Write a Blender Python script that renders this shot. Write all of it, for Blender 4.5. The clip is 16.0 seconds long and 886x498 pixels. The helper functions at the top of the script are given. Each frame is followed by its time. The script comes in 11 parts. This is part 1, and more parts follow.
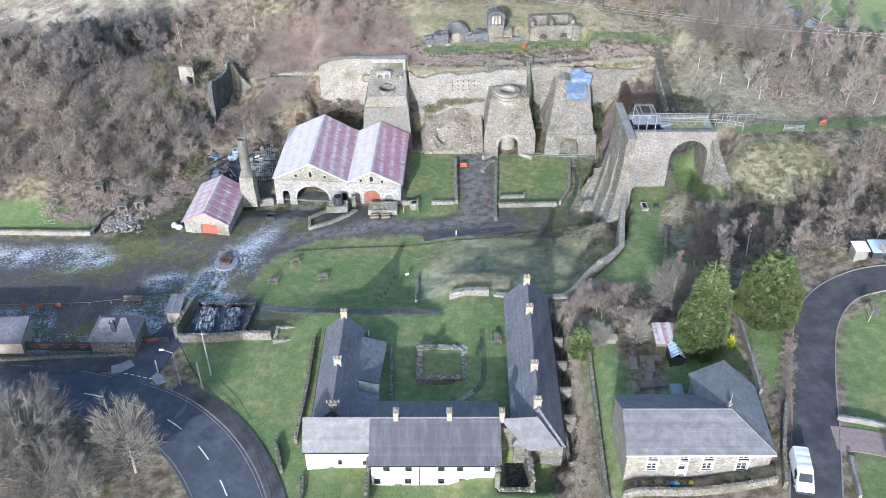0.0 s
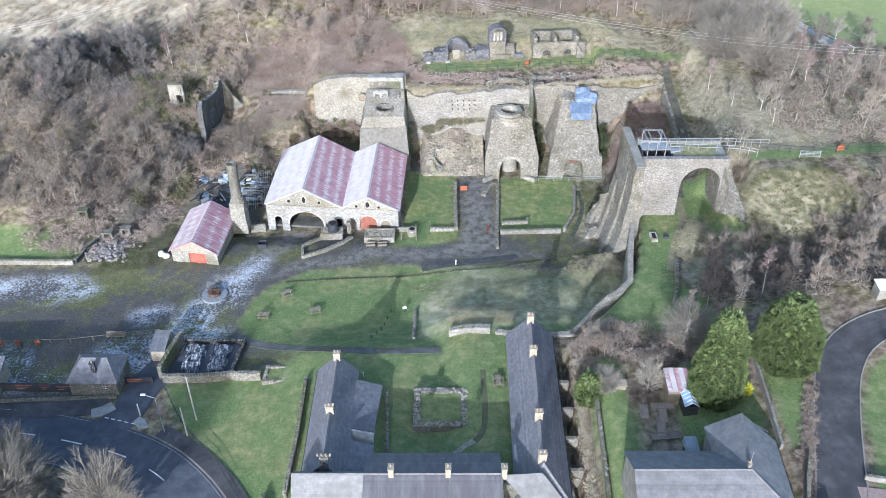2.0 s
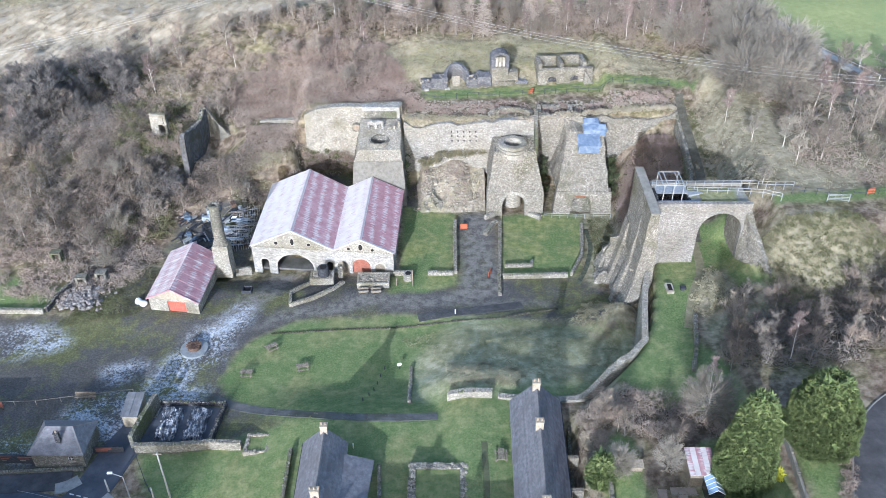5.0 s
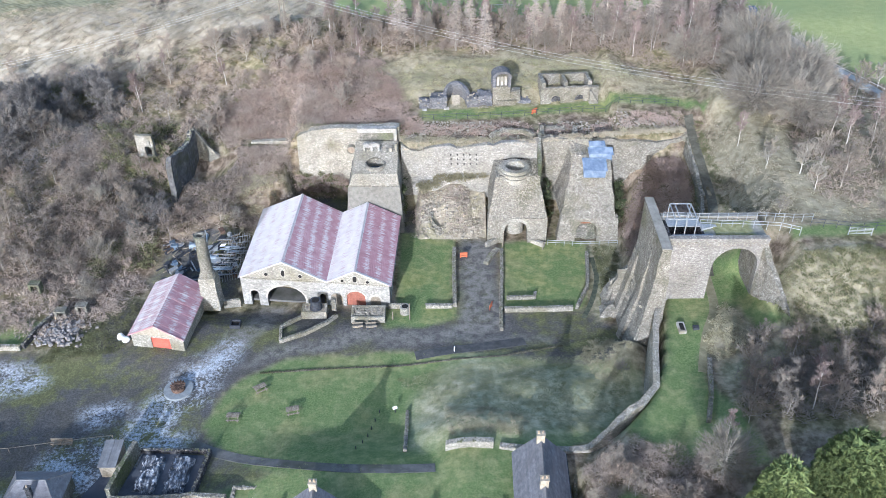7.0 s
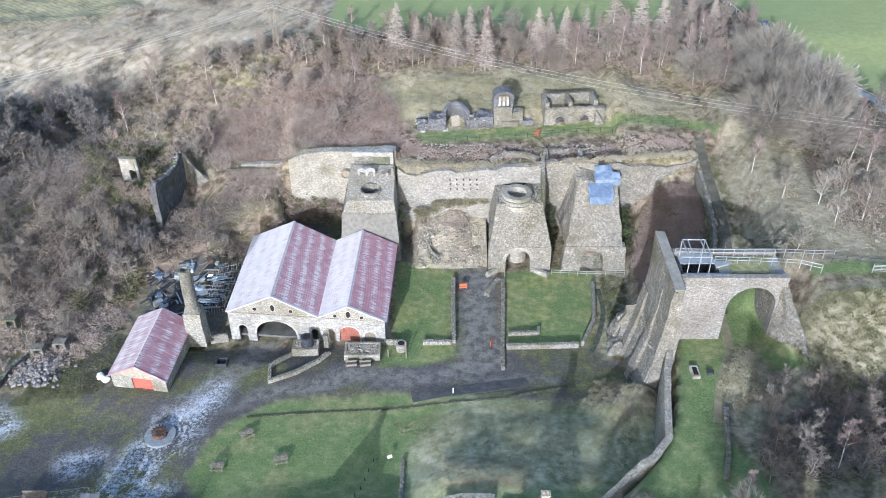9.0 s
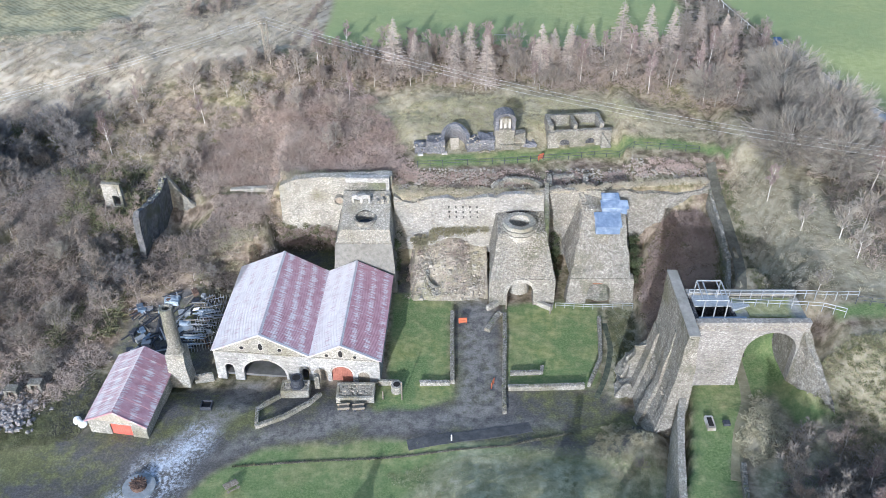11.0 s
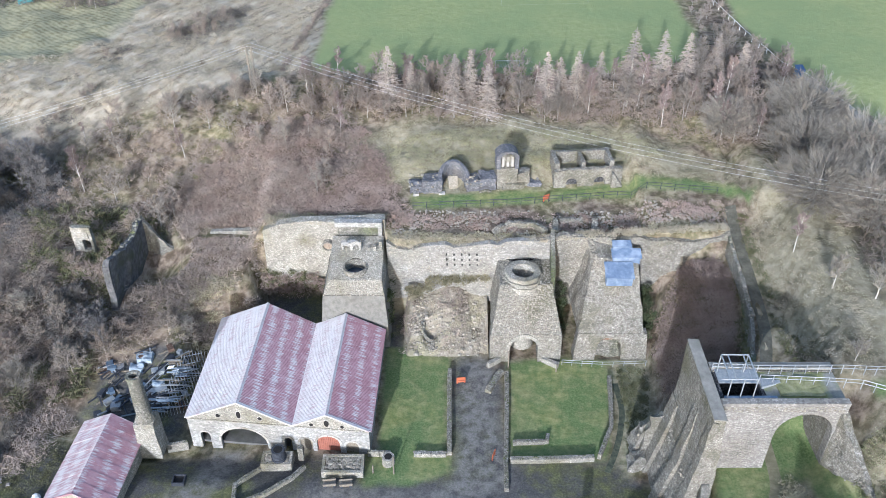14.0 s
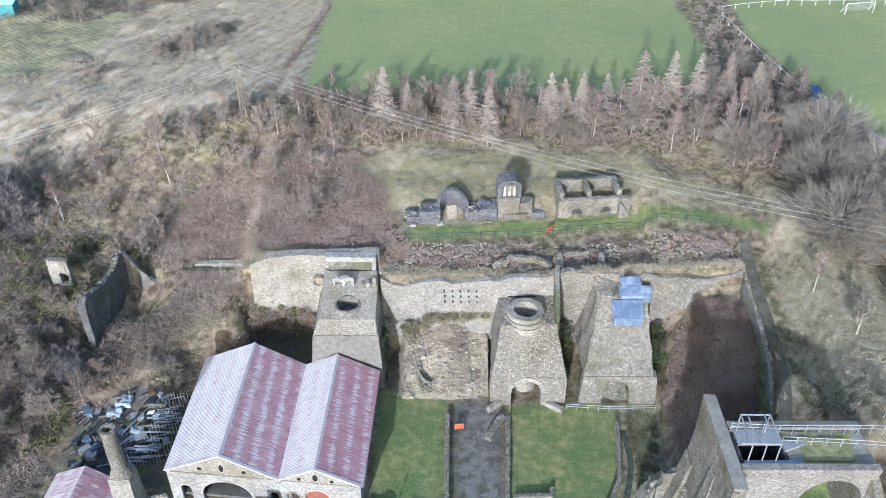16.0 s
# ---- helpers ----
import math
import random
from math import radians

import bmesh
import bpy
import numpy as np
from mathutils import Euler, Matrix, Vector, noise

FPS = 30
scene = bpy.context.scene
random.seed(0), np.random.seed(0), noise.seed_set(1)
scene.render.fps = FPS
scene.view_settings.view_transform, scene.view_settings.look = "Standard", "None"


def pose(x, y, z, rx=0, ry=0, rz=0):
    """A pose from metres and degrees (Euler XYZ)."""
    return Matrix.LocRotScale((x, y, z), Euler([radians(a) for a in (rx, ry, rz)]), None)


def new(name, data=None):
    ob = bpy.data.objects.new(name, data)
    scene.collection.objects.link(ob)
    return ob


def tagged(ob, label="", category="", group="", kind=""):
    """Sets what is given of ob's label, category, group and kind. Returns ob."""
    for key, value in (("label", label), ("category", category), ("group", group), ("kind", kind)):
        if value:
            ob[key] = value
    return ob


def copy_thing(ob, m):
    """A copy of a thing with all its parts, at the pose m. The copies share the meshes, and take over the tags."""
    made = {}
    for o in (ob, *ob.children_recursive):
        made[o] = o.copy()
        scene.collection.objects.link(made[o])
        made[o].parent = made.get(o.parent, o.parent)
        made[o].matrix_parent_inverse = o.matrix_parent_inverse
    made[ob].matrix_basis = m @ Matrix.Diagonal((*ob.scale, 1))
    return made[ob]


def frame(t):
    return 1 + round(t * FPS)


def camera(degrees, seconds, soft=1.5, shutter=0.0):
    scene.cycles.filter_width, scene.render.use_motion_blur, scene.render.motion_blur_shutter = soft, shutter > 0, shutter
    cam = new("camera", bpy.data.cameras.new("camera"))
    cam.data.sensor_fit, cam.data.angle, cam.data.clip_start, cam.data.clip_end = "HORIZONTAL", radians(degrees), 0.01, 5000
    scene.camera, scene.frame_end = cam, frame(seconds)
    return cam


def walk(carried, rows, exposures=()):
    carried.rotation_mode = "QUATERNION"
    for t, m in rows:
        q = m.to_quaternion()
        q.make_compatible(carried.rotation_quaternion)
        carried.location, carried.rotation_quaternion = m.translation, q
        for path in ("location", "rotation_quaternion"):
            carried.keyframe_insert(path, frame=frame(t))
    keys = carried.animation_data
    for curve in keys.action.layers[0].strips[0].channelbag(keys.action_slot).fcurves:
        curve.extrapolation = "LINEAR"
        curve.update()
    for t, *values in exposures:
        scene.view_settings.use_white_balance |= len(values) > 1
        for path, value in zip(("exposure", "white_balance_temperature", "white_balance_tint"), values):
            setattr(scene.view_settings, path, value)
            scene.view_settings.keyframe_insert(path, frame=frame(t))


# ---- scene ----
EXPOSURE = 0.85
cam = camera(55.2, 16.0, soft=0.7)
# seconds, eye x, y, z, yaw, pitch, roll
PATH = [
    (0, -1.26, -10.59, 89.70, -0.227, -36.691, -0.066),
    (1, -1.11, -6.36, 89.69, -0.206, -36.660, -0.054),
    (2, -0.96, -2.09, 89.68, -0.182, -36.635, -0.046),
    (3, -0.80, 2.20, 89.65, -0.156, -36.617, -0.041),
    (4, -0.65, 6.51, 89.61, -0.129, -36.605, -0.039),
    (5, -0.49, 10.85, 89.55, -0.099, -36.598, -0.041),
    (6, -0.33, 15.22, 89.49, -0.068, -36.596, -0.047),
    (7, -0.16, 19.60, 89.43, -0.034, -36.600, -0.056),
    (8, 0.00, 24.00, 89.35, 0.000, -36.607, -0.069),
    (9, 0.17, 28.42, 89.28, 0.036, -36.619, -0.085),
    (10, 0.33, 32.85, 89.21, 0.073, -36.634, -0.106),
    (11, 0.50, 37.29, 89.13, 0.111, -36.653, -0.130),
    (12, 0.66, 41.75, 89.06, 0.149, -36.674, -0.158),
    (13, 0.83, 46.21, 89.00, 0.189, -36.698, -0.190),
    (14, 1.00, 50.68, 88.94, 0.228, -36.723, -0.225),
    (15, 1.16, 55.16, 88.89, 0.269, -36.751, -0.265),
    (16, 1.32, 59.63, 88.85, 0.309, -36.779, -0.309),
]
walk(cam, [(t, pose(x, y, z, 90 + pitch, roll, yaw)) for t, x, y, z, yaw, pitch, roll in PATH], exposures=[(t, EXPOSURE + e, 5350, 12) for t, e in ((0, 0.11), (3, 0.17), (7.5, 0.12), (11.5, 0.04), (16, -0.02))])

# ---- daylight: a low winter sun from behind the camera's left shoulder ----
SUN_EL, SUN_AZ = 18.0, 14.0  # elevation; shadows fall towards +y, turned this far to +x
world = bpy.data.worlds.new("sky")
scene.world = world
world.use_nodes = True
wn = world.node_tree.nodes
sky = wn.new("ShaderNodeTexSky")
sky.sky_type = "NISHITA"
sky.sun_disc = False
sky.sun_elevation = radians(SUN_EL)
sky.sun_rotation = radians(180 + SUN_AZ)
sky.air_density, sky.dust_density = 1.3, 2.5
wn["Background"].inputs["Strength"].default_value = 0.15
world.node_tree.links.new(sky.outputs["Color"], wn["Background"].inputs["Color"])
sun = new("sun", bpy.data.lights.new("sun", "SUN"))
sun.data.energy, sun.data.angle, sun.data.color = 3.1, radians(0.6), (1.0, 0.965, 0.91)
sd = Vector((math.sin(radians(SUN_AZ)) * math.cos(radians(SUN_EL)), math.cos(radians(SUN_AZ)) * math.cos(radians(SUN_EL)), -math.sin(radians(SUN_EL))))
sun.rotation_mode = "QUATERNION"
sun.rotation_quaternion = sd.to_track_quat("-Z", "Y")
sun.location = (0, 0, 150)


# ---- materials ----
def mat(name, ramp, scale=1.0, rough=0.9, bump=0.3, fine=8.0, spec=0.2, stain=None, stain_scale=0.12, stain_at=(0.5, 0.68), vary=0.0, dist=0.05, metal=0.0, stretch=(1, 1, 1)):
    """A surface of two noises: grain through a colour ramp, and wider stains over it."""
    m = bpy.data.materials.new(name)
    m.use_nodes = True
    n, l = m.node_tree.nodes, m.node_tree.links
    b = n["Principled BSDF"]
    b.inputs["Roughness"].default_value = rough
    b.inputs["Specular IOR Level"].default_value = spec
    b.inputs["Metallic"].default_value = metal
    co = n.new("ShaderNodeTexCoord")
    mp = n.new("ShaderNodeMapping")
    mp.inputs["Scale"].default_value = stretch
    l.new(co.outputs["Object"], mp.inputs["Vector"])
    if vary:
        oi = n.new("ShaderNodeObjectInfo")
        sh = n.new("ShaderNodeVectorMath")
        l.new(co.outputs["Object"], sh.inputs[0])
        l.new(oi.outputs["Location"], sh.inputs[1])
        l.new(sh.outputs["Vector"], mp.inputs["Vector"])
    a = n.new("ShaderNodeTexNoise")
    a.inputs["Scale"].default_value, a.inputs["Detail"].default_value, a.inputs["Roughness"].default_value = scale, 9, 0.68
    l.new(mp.outputs["Vector"], a.inputs["Vector"])
    r = n.new("ShaderNodeValToRGB")
    e = r.color_ramp.elements
    k = len(ramp)
    for i in range(k - 2):
        e.new(0.5)
    for i, c in enumerate(ramp):
        e[i].position = 0.34 + 0.32 * i / (k - 1)
        e[i].color = (*c, 1)
    l.new(a.outputs["Fac"], r.inputs["Fac"])
    out = r.outputs["Color"]
    if stain:
        s = n.new("ShaderNodeTexNoise")
        s.inputs["Scale"].default_value, s.inputs["Detail"].default_value = stain_scale, 6
        l.new(mp.outputs["Vector"], s.inputs["Vector"])
        g = n.new("ShaderNodeMapRange")
        g.inputs["From Min"].default_value, g.inputs["From Max"].default_value = stain_at
        l.new(s.outputs["Fac"], g.inputs["Value"])
        x = n.new("ShaderNodeMix")
        x.data_type = "RGBA"
        x.inputs["B"].default_value = (*stain, 1)
        l.new(g.outputs["Result"], x.inputs["Factor"])
        l.new(out, x.inputs["A"])
        out = x.outputs["Result"]
    if vary:
        o = n.new("ShaderNodeObjectInfo")
        h = n.new("ShaderNodeHueSaturation")
        v = n.new("ShaderNodeMapRange")
        v.inputs["To Min"].default_value, v.inputs["To Max"].default_value = 1 - vary, 1 + vary
        l.new(o.outputs["Random"], v.inputs["Value"])
        l.new(v.outputs["Result"], h.inputs["Value"])
        l.new(out, h.inputs["Color"])
        out = h.outputs["Color"]
    l.new(out, b.inputs["Base Color"])
    if bump:
        f = n.new("ShaderNodeTexNoise")
        f.inputs["Scale"].default_value, f.inputs["Detail"].default_value = fine, 5
        l.new(mp.outputs["Vector"], f.inputs["Vector"])
        u = n.new("ShaderNodeBump")
        u.inputs["Strength"].default_value, u.inputs["Distance"].default_value = bump, dist
        l.new(f.outputs["Fac"], u.inputs["Height"])
        l.new(u.outputs["Normal"], b.inputs["Normal"])
    return m


def by_island(m, lo=0.6, hi=1.35):
    """Gives each loose piece of a joined mesh its own lightness."""
    n, l = m.node_tree.nodes, m.node_tree.links
    b = n["Principled BSDF"]
    old = b.inputs["Base Color"].links[0].from_socket
    g = n.new("ShaderNodeNewGeometry")
    r = n.new("ShaderNodeMapRange")
    r.inputs["To Min"].default_value, r.inputs["To Max"].default_value = lo, hi
    h = n.new("ShaderNodeHueSaturation")
    l.new(g.outputs["Random Per Island"], r.inputs["Value"])
    l.new(r.outputs["Result"], h.inputs["Value"])
    l.new(old, h.inputs["Color"])
    l.new(h.outputs["Color"], b.inputs["Base Color"])
    return m


def stone_mat(name, ramp, joint, size=(0.24, 0.14), moss=None):
    """Coursed rubble: cells with dark joints over the grain."""
    m = mat(name, ramp, 2.4, 0.95, 0.6, 5.0, 0.15, moss, 0.16, (0.5, 0.66), dist=0.12)
    n, l = m.node_tree.nodes, m.node_tree.links
    b = n["Principled BSDF"]
    old = b.inputs["Base Color"].links[0].from_socket
    mp = n.new("ShaderNodeMapping")
    mp.inputs["Scale"].default_value = (1 / size[0], 1 / size[0], 1 / size[1])
    l.new(n["Texture Coordinate"].outputs["Object"], mp.inputs["Vector"])
    v = n.new("ShaderNodeTexVoronoi")
    v.inputs["Scale"].default_value = 1.0
    l.new(mp.outputs["Vector"], v.inputs["Vector"])
    ve = n.new("ShaderNodeTexVoronoi")
    ve.feature = "DISTANCE_TO_EDGE"
    ve.inputs["Scale"].default_value = 1.0
    l.new(mp.outputs["Vector"], ve.inputs["Vector"])
    age = n.new("ShaderNodeTexNoise")
    age.inputs["Scale"].default_value, age.inputs["Detail"].default_value, age.inputs["Roughness"].default_value = 0.38, 5, 0.6
    l.new(n["Texture Coordinate"].outputs["Object"], age.inputs["Vector"])
    ar = n.new("ShaderNodeMapRange")
    ar.inputs["From Min"].default_value, ar.inputs["From Max"].default_value = 0.32, 0.68
    ar.inputs["To Min"].default_value, ar.inputs["To Max"].default_value = 0.78, 1.2
    l.new(age.outputs["Fac"], ar.inputs["Value"])
    ah = n.new("ShaderNodeHueSaturation")
    l.new(ar.outputs["Result"], ah.inputs["Value"])
    l.new(old, ah.inputs["Color"])
    old = ah.outputs["Color"]
    h = n.new("ShaderNodeHueSaturation")
    sep = n.new("ShaderNodeSeparateColor")
    l.new(v.outputs["Color"], sep.inputs["Color"])
    vr = n.new("ShaderNodeMapRange")
    vr.inputs["To Min"].default_value, vr.inputs["To Max"].default_value = 0.66, 1.28
    l.new(sep.outputs["Red"], vr.inputs["Value"])
    l.new(vr.outputs["Result"], h.inputs["Value"])
    l.new(old, h.inputs["Color"])
    g = n.new("ShaderNodeMapRange")
    g.inputs["From Min"].default_value, g.inputs["From Max"].default_value = 0.02, 0.12
    l.new(ve.outputs["Distance"], g.inputs["Value"])
    x = n.new("ShaderNodeMix")
    x.data_type = "RGBA"
    x.inputs["A"].default_value = (*joint, 1)
    l.new(g.outputs["Result"], x.inputs["Factor"])
    l.new(h.outputs["Color"], x.inputs["B"])
    l.new(x.outputs["Result"], b.inputs["Base Color"])
    bu = n.new("ShaderNodeBump")
    bu.inputs["Strength"].default_value, bu.inputs["Distance"].default_value = 0.7, 0.06
    l.new(g.outputs["Result"], bu.inputs["Height"])
    l.new(n["Bump"].outputs["Normal"], bu.inputs["Normal"])
    l.new(bu.outputs["Normal"], b.inputs["Normal"])
    return m


def sheet_mat(name, ramp, bleach, at, amp):
    """Sheeting that weathers in short streaks down the slope, gathered in bands along the ridge."""
    m = mat(name, ramp, 0.7, 0.75, 0.15, 6, 0.2, vary=0.035)
    n, l = m.node_tree.nodes, m.node_tree.links
    b = n["Principled BSDF"]
    old = b.inputs["Base Color"].links[0].from_socket
    g = n.new("ShaderNodeNewGeometry")
    mp = n.new("ShaderNodeMapping")
    mp.inputs["Scale"].default_value = (0.42, 2.6, 0.42)
    l.new(g.outputs["Position"], mp.inputs["Vector"])
    t = n.new("ShaderNodeTexNoise")
    t.inputs["Scale"].default_value, t.inputs["Detail"].default_value, t.inputs["Roughness"].default_value = 1.5, 5, 0.62
    l.new(mp.outputs["Vector"], t.inputs["Vector"])
    w = n.new("ShaderNodeTexWave")
    w.bands_direction = "X"
    w.inputs["Scale"].default_value, w.inputs["Distortion"].default_value, w.inputs["Detail"].default_value = 0.165, 0.9, 2.0
    l.new(g.outputs["Position"], w.inputs["Vector"])
    a = n.new("ShaderNodeMath")
    a.operation = "MULTIPLY_ADD"
    l.new(w.outputs["Fac"], a.inputs[0])
    a.inputs[1].default_value = amp * 2
    l.new(t.outputs["Fac"], a.inputs[2])
    r = n.new("ShaderNodeMapRange")
    r.inputs["From Min"].default_value, r.inputs["From Max"].default_value = at
    l.new(a.outputs["Value"], r.inputs["Value"])
    x = n.new("ShaderNodeMix")
    x.data_type = "RGBA"
    l.new(r.outputs["Result"], x.inputs["Factor"])
    l.new(old, x.inputs["A"])
    x.inputs["B"].default_value = (*bleach, 1)
    l.new(x.outputs["Result"], b.inputs["Base Color"])
    return m


M_STONE = stone_mat("rubble_stone", [(0.165, 0.155, 0.13), (0.28, 0.265, 0.232), (0.42, 0.40, 0.36)], (0.15, 0.14, 0.112), (0.21, 0.13), moss=(0.17, 0.16, 0.11))
M_STONE_MOSS = stone_mat("rubble_stone_overgrown", [(0.15, 0.145, 0.125), (0.24, 0.23, 0.20), (0.35, 0.335, 0.30)], (0.12, 0.115, 0.095), moss=(0.10, 0.12, 0.05))
M_STONE_PALE = stone_mat("pale_limed_stone", [(0.26, 0.248, 0.212), (0.375, 0.357, 0.312), (0.48, 0.46, 0.41)], (0.24, 0.225, 0.19), (0.22, 0.14), moss=(0.20, 0.185, 0.125))
M_STONE_LIME = stone_mat("limewashed_stone", [(0.31, 0.305, 0.29), (0.385, 0.378, 0.36), (0.46, 0.452, 0.435)], (0.29, 0.283, 0.265), (0.4, 0.22), moss=(0.30, 0.29, 0.265))
# Dark stone; behind arches and in recesses its colour carries the shade.
M_STONE_DARK = stone_mat("soot_and_shade_stone", [(0.05, 0.05, 0.055), (0.10, 0.10, 0.11), (0.20, 0.20, 0.20)], (0.03, 0.03, 0.03))
M_STONE_SOOTY = stone_mat("blue_grey_sooty_stone", [(0.115, 0.119, 0.135), (0.185, 0.188, 0.208), (0.29, 0.288, 0.295)], (0.095, 0.096, 0.107), (0.24, 0.15), moss=(0.13, 0.125, 0.12))
M_RUBBLE = by_island(mat("loose_stone", [(0.19, 0.172, 0.14), (0.28, 0.258, 0.215), (0.37, 0.345, 0.295)], 2.2, 0.95, 0.4, 6, vary=0.1), 0.72, 1.18)
M_RUBBLE_OLD = by_island(mat("weathered_coping", [(0.14, 0.133, 0.11), (0.21, 0.20, 0.17), (0.30, 0.285, 0.25)], 2.2, 0.95, 0.4, 6, vary=0.15, stain=(0.13, 0.14, 0.07), stain_scale=0.8, stain_at=(0.5, 0.62)), 0.7, 1.2)
M_ASHLAR = mat("dressed_stone", [(0.30, 0.285, 0.26), (0.40, 0.385, 0.355), (0.48, 0.465, 0.43)], 1.2, 0.9, 0.25, 9, stain=(0.22, 0.20, 0.16), stain_scale=0.5)
M_CONCRETE = mat("smooth_render", [(0.17, 0.165, 0.15), (0.225, 0.22, 0.20), (0.28, 0.27, 0.25)], 0.8, 0.9, 0.15, 6, stain=(0.16, 0.155, 0.13), stain_scale=0.3)
M_WHITE = mat("limewash", [(0.58, 0.58, 0.57), (0.70, 0.70, 0.69), (0.76, 0.76, 0.75)], 0.9, 0.85, 0.2, 7, stain=(0.36, 0.365, 0.38), stain_scale=0.4, stain_at=(0.52, 0.70))
M_SLATE = mat("grey_slate", [(0.108, 0.109, 0.122), (0.154, 0.156, 0.173), (0.209, 0.211, 0.231)], 1.6, 0.55, 0.35, 4, 0.35, stain=(0.127, 0.121, 0.132), stain_scale=0.3, stretch=(1.0, 1.0, 2.0), vary=0.11)
M_SLATE_NEW = mat("pale_grey_slate", [(0.125, 0.128, 0.137), (0.165, 0.168, 0.178), (0.21, 0.213, 0.222)], 1.2, 0.55, 0.3, 4, 0.35, stain=(0.125, 0.125, 0.13), stain_scale=0.4, vary=0.09)
M_RIDGE = mat("ridge_tile", [(0.15, 0.15, 0.16), (0.22, 0.22, 0.23)], 2, 0.8, 0.2)
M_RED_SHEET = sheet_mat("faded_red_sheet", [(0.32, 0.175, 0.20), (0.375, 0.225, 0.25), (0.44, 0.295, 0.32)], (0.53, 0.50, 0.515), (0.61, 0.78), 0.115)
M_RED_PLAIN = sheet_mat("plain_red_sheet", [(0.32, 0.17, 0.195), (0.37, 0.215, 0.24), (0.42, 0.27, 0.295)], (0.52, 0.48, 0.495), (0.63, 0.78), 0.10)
M_PALE_SHEET = sheet_mat("pale_sheet", [(0.46, 0.43, 0.43), (0.525, 0.505, 0.505), (0.56, 0.545, 0.55)], (0.42, 0.33, 0.34), (0.60, 0.78), 0.07)
M_DOOR_RED = mat("red_paint", [(0.48, 0.10, 0.07), (0.58, 0.15, 0.11)], 1.5, 0.6, 0.1)
M_DOOR_RUST = mat("brown_red_paint", [(0.22, 0.085, 0.06), (0.31, 0.13, 0.095)], 2, 0.75, 0.1)
M_ORANGE = mat("orange_sign_paint", [(0.36, 0.10, 0.05), (0.46, 0.145, 0.07)], 1.2, 0.5, 0.05)
M_STONE_WASH = stone_mat("patchy_limewash", [(0.24, 0.23, 0.21), (0.31, 0.30, 0.278), (0.385, 0.375, 0.352)], (0.24, 0.23, 0.21), (0.3, 0.18), moss=(0.27, 0.258, 0.22))
# Near-black fill that paints the shade of hollows and openings.
M_DARK = mat("painted_dark_void", [(0.012, 0.012, 0.013), (0.03, 0.028, 0.026)], 1.5, 0.95, 0.2)
M_GLASS = mat("window_glass", [(0.02, 0.023, 0.028), (0.05, 0.055, 0.06)], 0.6, 0.08, 0.0, spec=0.6)
M_WHITE_PAINT = mat("white_paint", [(0.74, 0.74, 0.73), (0.82, 0.82, 0.81)], 2.0, 0.5, 0.05)
M_BUFF = mat("buff_brick", [(0.25, 0.22, 0.17), (0.33, 0.295, 0.235), (0.41, 0.375, 0.31)], 3.0, 0.9, 0.3, 9)
M_CLAY = mat("chimney_pot_clay", [(0.25, 0.205, 0.155), (0.33, 0.275, 0.21)], 3, 0.8, 0.1)
M_ASPHALT = mat("asphalt", [(0.052, 0.059, 0.075), (0.074, 0.083, 0.103), (0.103, 0.113, 0.136)], 0.5, 0.85, 0.2, 12, 0.3, stain=(0.063, 0.070, 0.088), stain_scale=0.2)
M_ASPHALT_OLD = mat("worn_asphalt", [(0.085, 0.085, 0.085), (0.12, 0.12, 0.118), (0.16, 0.155, 0.15)], 0.6, 0.9, 0.3, 10, 0.2, stain=(0.07, 0.075, 0.06), stain_scale=0.25)
M_LINE = mat("road_line_paint", [(0.55, 0.55, 0.54), (0.76, 0.76, 0.75)], 4, 0.7, 0.05)
M_LINE_WORN = mat("worn_line_paint", [(0.20, 0.205, 0.21), (0.40, 0.40, 0.40)], 1.5, 0.8, 0.05)
M_KERB = mat("kerb_stone", [(0.17, 0.165, 0.15), (0.25, 0.245, 0.23)], 2, 0.9, 0.2, vary=0.15)
M_PAD = mat("pale_concrete", [(0.20, 0.205, 0.20), (0.27, 0.275, 0.27), (0.34, 0.345, 0.34)], 1.2, 0.9, 0.2)
M_POLE = mat("silvered_timber", [(0.27, 0.285, 0.275), (0.36, 0.375, 0.36)], 3, 0.9, 0.2, stretch=(1, 1, 0.2))
M_STEEL = mat("galvanised_steel", [(0.28, 0.30, 0.315), (0.40, 0.415, 0.43)], 3, 0.5, 0.05, metal=0.4)
M_CABLE = mat("bright_cable", [(0.62, 0.63, 0.64), (0.70, 0.71, 0.72)], 3, 0.5, 0)
M_STEEL_DARK = mat("dark_iron", [(0.035, 0.04, 0.05), (0.08, 0.085, 0.10)], 3, 0.6, 0.2, metal=0.3)
M_RUST = mat("rusty_iron", [(0.10, 0.045, 0.025), (0.20, 0.09, 0.05), (0.28, 0.15, 0.09)], 4, 0.85, 0.3)
M_BLUE = mat("blue_sheet", [(0.10, 0.14, 0.22), (0.14, 0.19, 0.28), (0.19, 0.245, 0.34)], 0.9, 0.6, 0.2, 3, stain=(0.30, 0.36, 0.45), stain_scale=0.5)
M_WOOD = mat("weathered_wood", [(0.13, 0.11, 0.085), (0.22, 0.19, 0.15), (0.30, 0.27, 0.22)], 4, 0.9, 0.3, 12, stretch=(1, 1, 4))
M_BARK = mat("grey_bark", [(0.20, 0.18, 0.155), (0.29, 0.27, 0.24), (0.38, 0.355, 0.32)], 3, 0.95, 0.3, vary=0.2)
M_TWIG_GREY = mat("grey_twigs", [(0.185, 0.162, 0.138), (0.28, 0.25, 0.217)], 0.8, 0.95, 0, vary=0.28)
